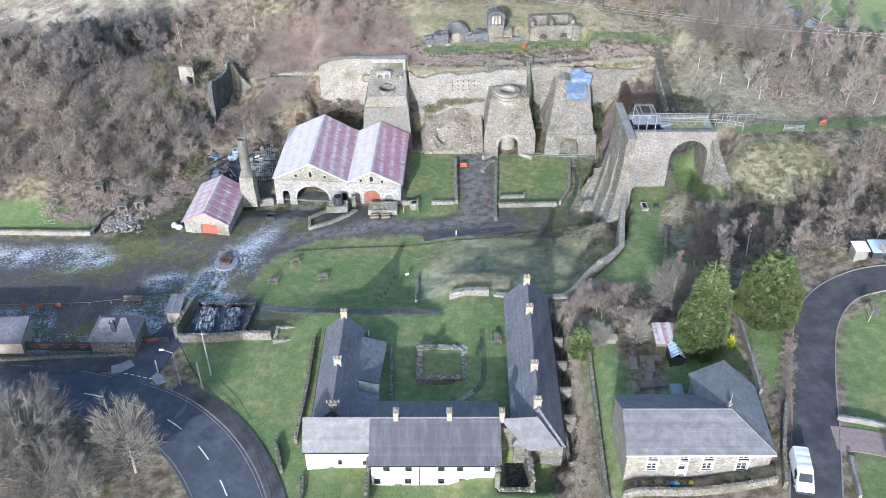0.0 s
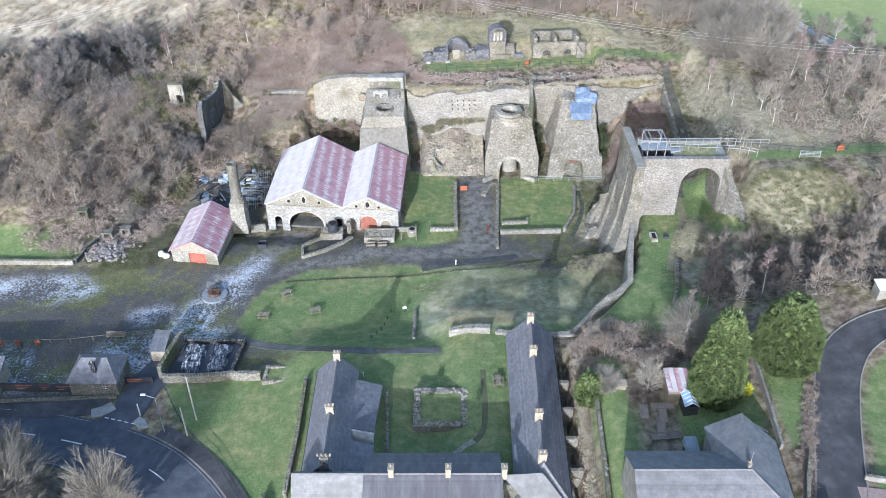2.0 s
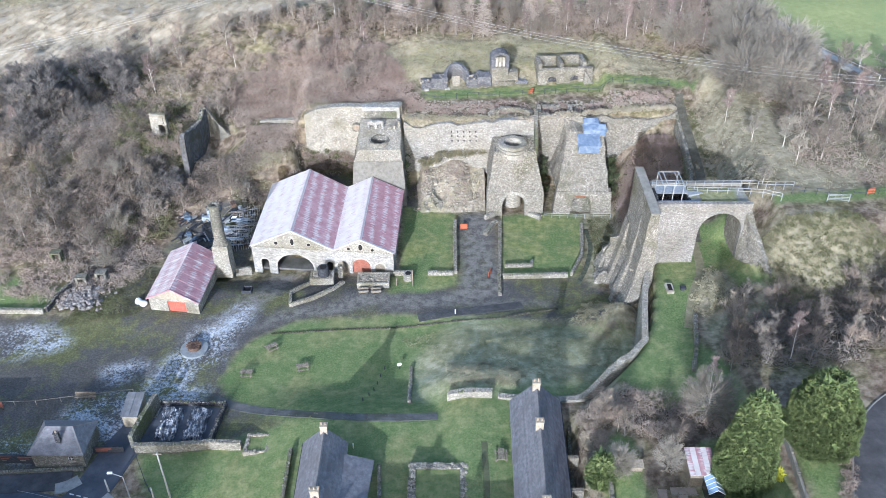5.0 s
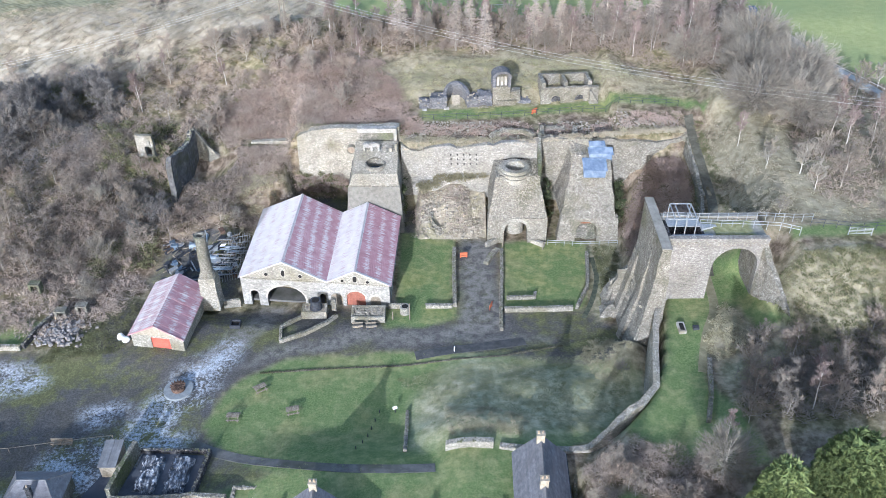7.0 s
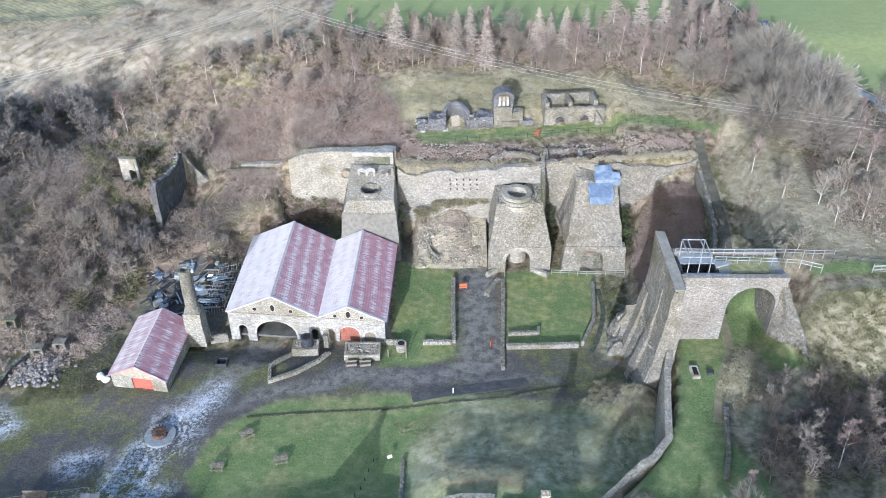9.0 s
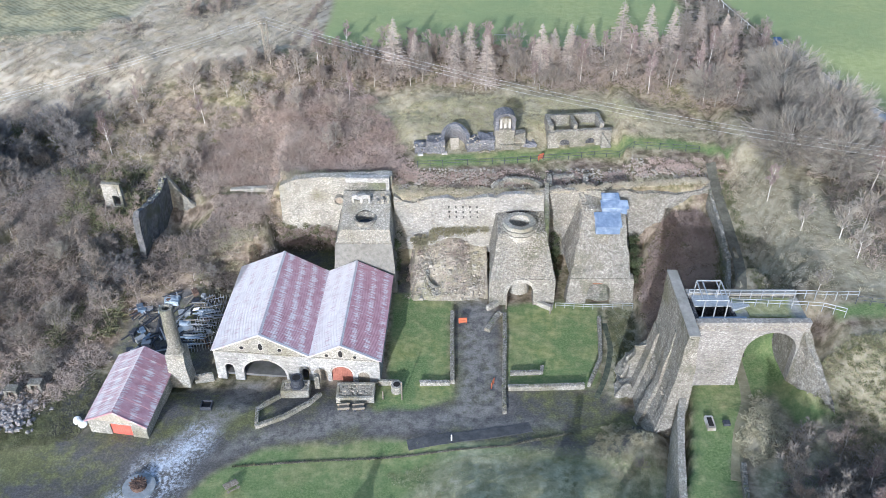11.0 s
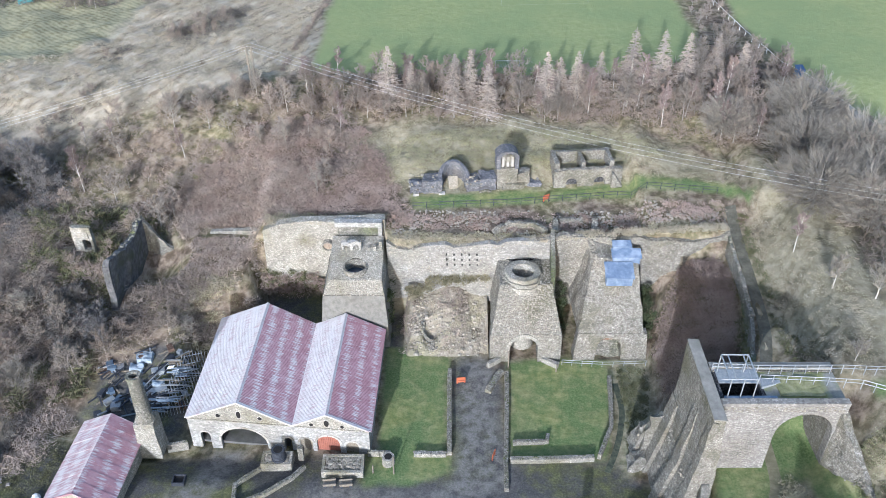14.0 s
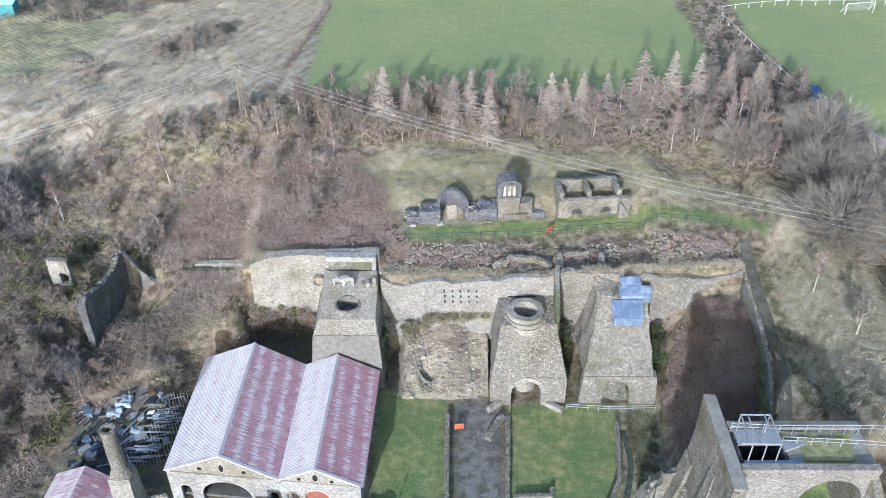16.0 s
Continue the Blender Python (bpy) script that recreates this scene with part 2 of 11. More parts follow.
M_TWIG_DUSK = mat("dusky_twigs", [(0.135, 0.128, 0.124), (0.215, 0.205, 0.198)], 0.8, 0.95, 0, vary=0.2)
M_TWIG_BROWN = mat("brown_twigs", [(0.222, 0.184, 0.153), (0.315, 0.266, 0.228)], 0.8, 0.95, 0, vary=0.25)
M_TWIG_PINK = mat("larch_twigs", [(0.26, 0.222, 0.19), (0.365, 0.32, 0.282)], 0.8, 0.95, 0, vary=0.2)
M_TWIG_RED = mat("birch_twigs", [(0.20, 0.155, 0.143), (0.28, 0.225, 0.21)], 0.8, 0.95, 0, vary=0.2)
M_TWIG_PALE = mat("pale_twigs", [(0.215, 0.197, 0.168), (0.315, 0.292, 0.252)], 0.8, 0.95, 0, vary=0.2)
M_BIRCH = mat("birch_bark", [(0.42, 0.40, 0.37), (0.60, 0.58, 0.54)], 3, 0.9, 0.2)
M_CONIFER = by_island(mat("conifer_leaf", [(0.07, 0.10, 0.04), (0.115, 0.153, 0.06), (0.17, 0.208, 0.09)], 0.6, 0.85, 0, vary=0.1), 0.7, 1.25)
M_IVY = mat("ivy_leaf", [(0.05, 0.065, 0.03), (0.095, 0.11, 0.055)], 0.7, 0.85, 0, vary=0.15)
M_GREENIVY = mat("green_ivy", [(0.10, 0.125, 0.06), (0.17, 0.195, 0.10)], 0.7, 0.85, 0, vary=0.15)
M_DRYGRASS = mat("dry_grass", [(0.235, 0.215, 0.135), (0.34, 0.315, 0.215), (0.43, 0.40, 0.295)], 0.6, 0.95, 0, vary=0.15)
M_STRAWGREEN = mat("straw_green_grass", [(0.25, 0.24, 0.13), (0.35, 0.335, 0.20), (0.45, 0.43, 0.285)], 0.5, 0.95, 0, vary=0.15)
M_PALEGRASS = mat("bleached_grass", [(0.27, 0.235, 0.17), (0.37, 0.33, 0.25), (0.46, 0.42, 0.335)], 0.4, 0.95, 0)
M_OLIVE = mat("olive_growth", [(0.085, 0.09, 0.04), (0.14, 0.14, 0.075), (0.21, 0.20, 0.12)], 0.5, 0.95, 0)
M_BRAKE = mat("brown_brake", [(0.235, 0.19, 0.16), (0.335, 0.28, 0.24), (0.42, 0.36, 0.315)], 0.3, 0.95, 0)
M_BRAKE_DARK = mat("purple_brown_bramble", [(0.19, 0.145, 0.122), (0.28, 0.222, 0.19), (0.36, 0.295, 0.255)], 0.15, 0.95, 0)
M_RUST_LEAF = mat("bracken", [(0.225, 0.17, 0.142), (0.33, 0.258, 0.22), (0.42, 0.34, 0.295)], 0.15, 0.95, 0)
M_GREENTUFT = mat("grass_tuft", [(0.18, 0.195, 0.10), (0.26, 0.268, 0.155), (0.36, 0.35, 0.225)], 0.4, 0.95, 0)
M_PLASTIC_WHITE = mat("white_sack", [(0.72, 0.72, 0.72), (0.82, 0.82, 0.82)], 3, 0.5, 0.2)
M_VAN = mat("white_van_paint", [(0.74, 0.75, 0.76), (0.80, 0.81, 0.82)], 0.6, 0.3, 0, spec=0.5)
M_TYRE = mat("tyre_rubber", [(0.02, 0.02, 0.02), (0.04, 0.04, 0.04)], 4, 0.85, 0.1)
M_WATER = mat("dark_water", [(0.03, 0.045, 0.07), (0.05, 0.07, 0.10)], 0.5, 0.08, 0.05, spec=0.6)


# ---- building helpers ----
def part(name, bm, material, parent=None, label=""):
    """Links a bmesh as one mesh object under its thing."""
    bmesh.ops.recalc_face_normals(bm, faces=bm.faces)
    me = bpy.data.meshes.new(name)
    bm.to_mesh(me)
    bm.free()
    me.materials.append(material)
    ob = new(name, me)
    if parent:
        ob.parent = parent
    if label:
        ob["label"] = label
    return ob


def raw(name, verts, faces, material, parent=None, label=""):
    me = bpy.data.meshes.new(name)
    me.from_pydata([tuple(v) for v in verts], [], faces)
    me.materials.append(material)
    ob = new(name, me)
    if parent:
        ob.parent = parent
    if label:
        ob["label"] = label
    return ob


def thing(name, label, category, group="", kind="", at=(0, 0, 0)):
    ob = new(name)
    ob.empty_display_size = 0.2
    ob.location = at
    return tagged(ob, label, category, group, kind)


def box(bm, x0, x1, y0, y1, z0, z1, m=None):
    """A box between two corners, through the map m if one is given."""
    vs = []
    for z in (z0, z1):
        for x, y in ((x0, y0), (x1, y0), (x1, y1), (x0, y1)):
            p = (x, y, z)
            vs.append(bm.verts.new(m(*p) if m else p))
    for f in ((3, 2, 1, 0), (4, 5, 6, 7), (0, 1, 5, 4), (1, 2, 6, 5), (2, 3, 7, 6), (3, 0, 4, 7)):
        bm.faces.new([vs[i] for i in f])
    return vs


def solid(bm, low, high):
    """A solid between two rings of the same count."""
    a = [bm.verts.new(p) for p in low]
    b = [bm.verts.new(p) for p in high]
    k = len(a)
    for i in range(k):
        bm.faces.new((a[i], a[(i + 1) % k], b[(i + 1) % k], b[i]))
    bm.faces.new(a[::-1])
    bm.faces.new(b)


def tube(bm, p, q, r0, r1, k=6):
    """A tapered rod from p to q."""
    p, q = Vector(p), Vector(q)
    d = (q - p).normalized()
    u = d.orthogonal().normalized()
    w = d.cross(u)
    ring = lambda c, r: [c + (u * math.cos(2 * math.pi * i / k) + w * math.sin(2 * math.pi * i / k)) * r for i in range(k)]
    solid(bm, ring(p, r0), ring(q, r1))


def polytube(pts, r, k, name, material, parent):
    """One bent rod along a line of points."""
    vs, fs = [], []
    n = len(pts)
    for i, p in enumerate(pts):
        d = (Vector(pts[min(i + 1, n - 1)]) - Vector(pts[max(i - 1, 0)])).normalized()
        u = d.cross(Vector((0, 0, 1))).normalized()
        w = u.cross(d)
        vs += [Vector(p) + (u * math.cos(6.2832 * j / k) + w * math.sin(6.2832 * j / k)) * r for j in range(k)]
    for i in range(n - 1):
        fs += [(i * k + j, i * k + (j + 1) % k, (i + 1) * k + (j + 1) % k, (i + 1) * k + j) for j in range(k)]
    fs += [tuple(range(k))[::-1], tuple((n - 1) * k + j for j in range(k))]
    return raw(name, vs, fs, material, parent)


def rough(bm, amount, scale=1.0, cuts=1, seed=0.0, keep_low=None):
    """Cuts the faces and pushes the points about, so that masonry isn't dead straight."""
    if cuts:
        bmesh.ops.subdivide_edges(bm, edges=bm.edges[:], cuts=cuts, use_grid_fill=True)
    for v in bm.verts:
        k = amount if keep_low is None or v.co.z > keep_low else 0
        v.co += noise.noise_vector(v.co * scale + Vector((seed, 3.1, 7.7))) * k


def S(a, b, v):
    t = min(1.0, max(0.0, (v - a) / (b - a)))
    return t * t * (3 - 2 * t)


def lin(v, *pts):
    if v <= pts[0][0]:
        return pts[0][1]
    for (a, p), (b, q) in zip(pts, pts[1:]):
        if v <= b:
            return p + (q - p) * (v - a) / (b - a)
    return pts[-1][1]


def ground(x, y):
    # low yards and the courtyard
    low = 3.4 * S(-34, -14, x) * (1 - S(88, 99, y))
    low = max(low, 4.8 * S(-8, 4, x) * lin(y, (89, 1.0), (92, 0.95), (100, 0.66), (114, 0.08), (118, 0.0)))
    low -= 0.6 * S(-10, -22, -abs(x + 22)) * (1 - S(108, 114, y)) * S(94, 99, y)
    # eastern terrace behind the curved wall and the tower
    xb = lin(y, (84, 13.5), (90, 18), (95, 25.6), (100, 28.0), (106, 29.6), (111, 30.6), (114, 31.2))
    wd = lin(y, (84, 8), (90, 6), (95, 1.0))
    east = S(xb, xb + wd, x)
    terrace = 10.2 + 3.6 * S(26, 44, x) * (1 - S(88, 102, y)) + 9.0 * S(43, 51, x) * S(99, 114, y) + 2.5 * S(50, 62, x) * (1 - S(100, 112, y))
    yn = lin(x, (33.5, 117), (36, 125))
    north = S(yn, yn + 3, y) * (1 - S(45.0, 47.5, x))
    terrace = terrace * (1 - north) + 2.0 * north
    z = low * (1 - east) + terrace * east
    # hillside behind
    yc = 153.0 + 4.0 * (1 - S(-9, -7.4, x))
    cliff = 13.6 * S(yc + 0.1, yc + 1.0, y) + 1.2 * S(158, 172, y)
    woods = 9.0 * S(128, 162, y) + 6.0 * S(162, 190, y)
    scrub = 2.0 * S(120, 126, y) + (2.0 + 5.4 * S(33, 40, x)) * S(124, 149, y) + (9.5 - 5.4 * S(33, 40, x)) * S(152.6, 153.6, y) + 1.3 * S(154, 172, y)
    right = 0.6 * S(120, 160, y)
    k = 9.0 * (1 - S(147, 153, y))
    a = S(-30 - k, -26.5 - k, x); b = S(31.6, 35.5, x) * (1 - S(152.4, 153.2, y)) + S(30.5, 33.5, x) * S(152.4, 153.2, y); c = S(45, 48, x)
    hill = woods * (1 - a) + (cliff * (1 - b) + (scrub * (1 - c) + right * c) * b) * a
    hill += 1.6 * S(167.2, 172.5, y) * (1 - S(178, 194, y)) * S(-9, -4, x) * (1 - S(33, 40, x))
    hill += 5.0 * S(170, 205, y) * (1 - 0.6 * c)
    hill += 5.0 * S(-55, -80, x) * S(112, 135, y) * (1 - S(150, 200, y))
    hump = 1.1 * math.exp(-((x - 5) / 9) ** 2 - ((y - 96.5) / 3.2) ** 2) + 0.9 * math.exp(-((x - 16) / 8) ** 2 - ((y - 104) / 3.5) ** 2) + 1.0 * math.exp(-((x - 24.5) / 3) ** 2 - ((y - 110) / 3) ** 2)
    hump += 4.0 * (1 - east) * math.exp(-((x - 28) / 3.5) ** 2 - ((y - 110) / 4) ** 2)
    hump += 1.3 * math.exp(-((x - 38.8) / 2.6) ** 2 - ((y - 106) / 4.5) ** 2)
    dip = lin(x, (-46, 0), (-40, 1.3), (-33, 1.75), (-28, 1.8), (-22, 1.0), (-16, 0.75), (-9, 0.6), (-5, 0)) * S(119, 125, y) * (1 - S(128, 133, y))
    z -= dip + 4.2 * math.exp(-((x + 44.6) / 3.6) ** 2 - ((y - 156.5) / 4.5) ** 2)
    # sunken grass path from the lawn down to the bridge arch
    if 118 < y < 162 and 36 < x < 58:
        xp, zp = path_at(y)
        zs = zp + (19.2 + right - zp) * S(xp + 1.5, xp + 9, x)
        w = S(xp - 1.9, xp - 1.1, x) * S(119, 122, y) * (1 - S(156, 161, y)) * (1 - S(xp + 8, xp + 10, x))
        z = z * (1 - w) + (zs - hill - hump) * w
    # sunken alley behind the eastern cottages
    if 13.0 < x < 18 and 56 < y < 90:
        w = S(13.0, 13.8, x) * (1 - S(15.9 + 0.02 * (y - 60), 16.8 + 0.02 * (y - 60), x)) * S(57, 59.5, y) * (1 - S(84, 88, y))
        z += (3.1 - z) * w
    # sunken floors of the roofless cottage and the yard beside it
    z -= 1.7 * S(53.9, 55.1, y) * (1 - S(59.6, 60.8, y)) * S(5.6, 6.8, x) * (1 - S(13.0, 14.2, x))
    far = S(186, 199, y)
    return (z + hill + hump) * (1 - far) + (19.9 + 1.5 * S(50, 70, x)) * far


def inside(poly, px, py):
    """Signed distance to a polygon's edge, positive inside, for arrays of points."""
    px, py = np.asarray(px, float), np.asarray(py, float)
    best = np.full(px.shape, 1e9)
    odd = np.zeros(px.shape, bool)
    k = len(poly)
    for i in range(k):
        (x0, y0), (x1, y1) = poly[i], poly[(i + 1) % k]
        dx, dy = x1 - x0, y1 - y0
        t = np.clip(((px - x0) * dx + (py - y0) * dy) / (dx * dx + dy * dy + 1e-9), 0, 1)
        best = np.minimum(best, np.hypot(px - x0 - t * dx, py - y0 - t * dy))
        cross = ((y0 > py) != (y1 > py)) & (px < dx * (py - y0) / (dy if abs(dy) > 1e-9 else 1e-9) + x0)
        odd ^= cross
    return np.where(odd, best, -best)


LAWNS = [
    [(-7.5, 124.6), (1.4, 124.6), (1.8, 142.6), (-7.6, 145)],
    [(9.9, 123.6), (22.7, 123.6), (24.8, 134), (26, 141.6), (31, 142.2), (19, 142.6), (10.6, 142)],
    [(-20, 50), (-26, 62), (-32, 71), (-36, 78), (-35, 86), (-22, 89), (-30, 94.5), (-33.5, 99), (-30.5, 107), (-24, 112), (-8, 113.8), (8, 112.5), (24, 109), (28.5, 106), (26, 97), (20, 92.5), (14, 91), (12.5, 50)],
    [(27, 96.5), (30, 103), (32, 112), (34, 124), (45, 124), (46, 113), (47.5, 106), (43.6, 108), (42.2, 112.5), (38.6, 111), (34.6, 103.5), (34, 97), (36, 92), (37.5, 82), (27, 84), (21, 92)],
    [(-15, 50.5), (17, 50.5), (33, 10), (-15, 10)],
    [(-41.2, 85.2), (-33, 85.4), (-32, 71), (-36, 76.2), (-38.6, 79.6)],
    [(18.5, 48), (18.5, 80), (22.6, 80), (23.4, 62), (20.2, 58), (20.2, 48)],
    [(28, 65), (37.5, 62), (38, 78), (30, 78)],
    [(39.5, 62), (42, 62), (45, 74), (40, 76)],
    [(42.5, 40), (49.5, 66.5), (53, 74.2), (60, 78.5), (85, 77), (85, 40)],
    [(-4, 161.8), (11, 163), (29, 165.2), (44, 163.5), (48, 160), (49, 161.5), (44.5, 166.5), (29, 168.3), (19, 167), (-4, 165)],
    [(-100, 114.3), (-64.3, 114.3), (-62, 119), (-75, 123), (-100, 121)],
    [(50, 119.5), (60, 120.5), (85, 124.5), (85, 121.5), (60, 117.6), (50, 117)],
    [(-8.6, 125), (-9.2, 119.4), (-3.5, 119.2), (2.2, 121.8), (1.6, 125)],
]
OLD_BANK = [(-62, 111), (-52, 125), (-46, 127), (-36, 127), (-37, 124), (-48, 119), (-49, 114)]
ROUGH = [
    [(25.2, 122.5), (28.6, 127), (31.2, 141), (26.6, 141.6), (26.6, 132), (25.2, 126)],
    [(3, 112), (-4, 103), (-4.5, 94), (6, 93), (20, 94.5), (26.5, 99), (28.5, 107), (18, 110.5)],
    [(36.5, 99), (40, 101), (46, 104), (42, 97), (37, 97)],
]
DRY = [
    [(46, 113), (60, 115), (66, 107), (57, 98), (47, 104)],
    [(-14, 168), (0, 166), (30, 168.5), (48, 165), (47, 172), (28, 182), (8, 185), (-16, 182)],
    [(-8, 142), (8, 142), (9, 153), (-8, 153)],
    [(47.5, 127), (50, 121), (95, 122), (90, 160), (70, 168), (50, 166), (47, 152)],
    [(41, 114.6), (38.4, 110), (35.4, 104.5), (34.8, 101), (40, 101), (42.6, 105), (42.4, 110)],
    [(21.8, 113.5), (27.5, 115), (26.9, 107), (23, 107.5)],
]
YARDS_AND_SHADE = [
    OLD_BANK,
    [(-100, 82), (-100, 113.6), (-64, 113.6), (-57, 112), (-48, 115), (-36, 124.5), (-8, 124.7), (2.2, 124.2), (2.6, 142), (8.9, 142), (9.6, 123.6), (23, 123.2), (29, 117), (25, 109.5), (-8, 113.9), (-24, 112.2), (-30.5, 107.2), (-33.6, 99), (-30, 94.3), (-8, 90.5), (-8, 88.5), (-22, 88.8), (-38, 86), (-48, 82)],
    # no yard: dark ground colour for the cast house's shadow in the hollow
    [(-31, 146), (-17.5, 144), (-17.5, 157), (-26.5, 157), (-28.5, 151)],
    # no yard: dark ground colour for the shaded slot beside the west furnace
    [(-7.8, 143.2), (-5.0, 143.2), (-4.6, 153), (-7.8, 153)],
    [(-50.5, 129.5), (-34, 128.5), (-33.6, 141), (-40, 142.5), (-47, 138)],
]
FROST = [
    [(-53.6, 92.0), (-52.3, 95.4), (-44.7, 97.6), (-43.3, 102.0), (-40.7, 105.7), (-39.8, 109.6), (-35.9, 112.7), (-33.6, 116.8), (-30.2, 115.4), (-31.8, 110.5), (-33.2, 103.9), (-37.3, 99.2), (-34.2, 96.5), (-35.4, 94.2), (-40.0, 93.1), (-43.4, 87.6), (-46.5, 87.6), (-51.2, 89.8)],
    [(-100, 111.5), (-71.7, 110.4), (-66.6, 111.2), (-59.0, 109.7), (-58.1, 107.2), (-64.3, 104.6), (-70.1, 105.4), (-100, 105)],
    [(-51.0, 101.6), (-47.3, 104.2), (-45.0, 102.6), (-46.3, 99.9), (-49.3, 99.2)],
    [(-100, 92), (-64.6, 93.6), (-61.6, 90.2), (-56.6, 87.5), (-55.0, 84.4), (-100, 84)],
]
TRACK = [
    [(3.4, 142), (8.6, 142), (9.0, 126), (9.6, 119), (2, 115.6), (-12, 114.8), (-4, 117.2), (2.4, 120.5), (3.6, 126)],
    [(-30.5, 126.5), (-26, 126.5), (-27.5, 119), (-31.5, 113), (-37, 106), (-41, 108), (-35, 115), (-31.5, 120)],
    [(-26.5, 114.2), (-20, 115.6), (-14, 119.6), (-8, 119.4), (6, 117.2), (16, 117.4), (16, 116.2), (6, 115.6), (-10, 117), (-20, 113.2), (-30, 110.5)],
]
PALE = [[(-24, 260), (-25.5, 199), (-34, 194), (-50, 188.5), (-62, 183), (-76, 179.5), (-110, 170), (-160, 164), (-160, 260)]]
MOWN = [[(-66, 216), (-74, 203), (-110, 196), (-150, 200), (-150, 250), (-64, 244)]]
FIELD = [
    [(-24.5, 199), (-8, 198), (22, 197.5), (44, 201), (53, 212), (52, 260), (-24, 260)],
    [(64.5, 260), (63, 222), (66, 199), (74, 180), (85, 160), (160, 140), (160, 260)],
]


def zone(polys, px, py, soft):
    d = np.max([inside(p, px, py) for p in polys], axis=0)
    return np.clip(d / soft + 0.5, 0, 1)


def wob(px, py, s, a):
    """Ragged edges: moves the points about before they are tested."""
    ox = np.array([noise.noise(Vector((x * s, y * s, 1.3))) for x, y in zip(px, py)]) * a
    oy = np.array([noise.noise(Vector((x * s, y * s, 9.7))) for x, y in zip(px, py)]) * a
    return px + ox, py + oy


def wild(x, y):
    """How uneven the ground is: woods and rough grass more than lawns and yards."""
    return 0.5 * S(32, 33.5, x) * (1 - S(44, 45, x)) * S(121, 124, y) * (1 - S(152, 153, y)) + S(-30, -60, x) * S(118, 130, y) + S(168, 176, y) * (1 - S(192, 200, y)) * (1 - S(60, 67, x)) + S(48, 58, x) * S(88, 95, y) * (1 - S(112, 116, y)) + 0.6 * S(-25, -40, x) * S(172, 185, y)


def path_at(y):
    """Where the sunken path runs, and how high."""
    return lin(y, (118, 39.8), (124, 40.6), (131, 43.2), (137, 44.6), (144, 44.9), (152, 45.0), (159, 45.2)), lin(y, (118, 10.2), (131, 10.9), (138, 11.7), (145, 12.8), (152, 14.0), (158, 14.9))


def height(x, y):
    w = min(1.0, wild(x, y))
    z = ground(x, y)
    z += w * 0.9 * noise.noise(Vector((x * 0.16, y * 0.16, 0.0))) + w * 0.35 * noise.noise(Vector((x * 0.6, y * 0.6, 4.0)))
    return z + 0.05 * noise.noise(Vector((x * 0.4, y * 0.4, 2.0)))


def steps(a, b, d, far):
    near = np.arange(a, b + d / 2, d)
    out = [near[-1]]
    g = d
    while out[-1] < far:
        g *= 1.35
        out.append(out[-1] + g)
    back = [near[0]]
    g = d
    while back[-1] > -far:
        g *= 1.35
        back.append(back[-1] - g)
    return np.r_[back[:0:-1], near, out[1:]]


gx, gy = steps(-112, 104, 0.8, 2500), steps(34, 256, 0.8, 2500)
GX, GY = np.meshgrid(gx, gy)
fx, fy = GX.ravel(), GY.ravel()
cl = np.clip(fx, -140, 120), np.clip(fy, 20, 270)
gz = np.array([height(x, y) for x, y in zip(*cl)])
nx, ny = len(gx), len(gy)
quads = [(j * nx + i, j * nx + i + 1, (j + 1) * nx + i + 1, (j + 1) * nx + i) for j in range(ny - 1) for i in range(nx - 1)]
wx, wy = wob(cl[0], cl[1], 0.35, 1.0)
zones_a = np.stack([zone(LAWNS, wx * 0.5 + cl[0] * 0.5, wy * 0.5 + cl[1] * 0.5, 0.8), zone(YARDS_AND_SHADE, wx, wy, 1.4), zone(FROST, wx, wy, 2.6), zone(ROUGH, wx, wy, 4.0)], -1)
wx, wy = wob(cl[0], cl[1], 0.12, 4.0)
zones_b = np.stack([zone(PALE, wx, wy, 5.0), zone(FIELD, cl[0] * 0.8 + wx * 0.2, cl[1] * 0.8 + wy * 0.2, 1.2), zone(MOWN, wx, wy, 4.0), zone(DRY, wx, wy, 5.0)], -1)

mossy = zone([LAWNS[0], LAWNS[1]] + [p for p in LAWNS if p[0] in ((-4, 161.8), (-8.6, 125))], wx, wy, 3.0)
zones_c = np.stack([zone(TRACK, wx * 0.3 + cl[0] * 0.7, wy * 0.3 + cl[1] * 0.7, 1.8), mossy, mossy * 0, mossy * 0 + 1], -1)


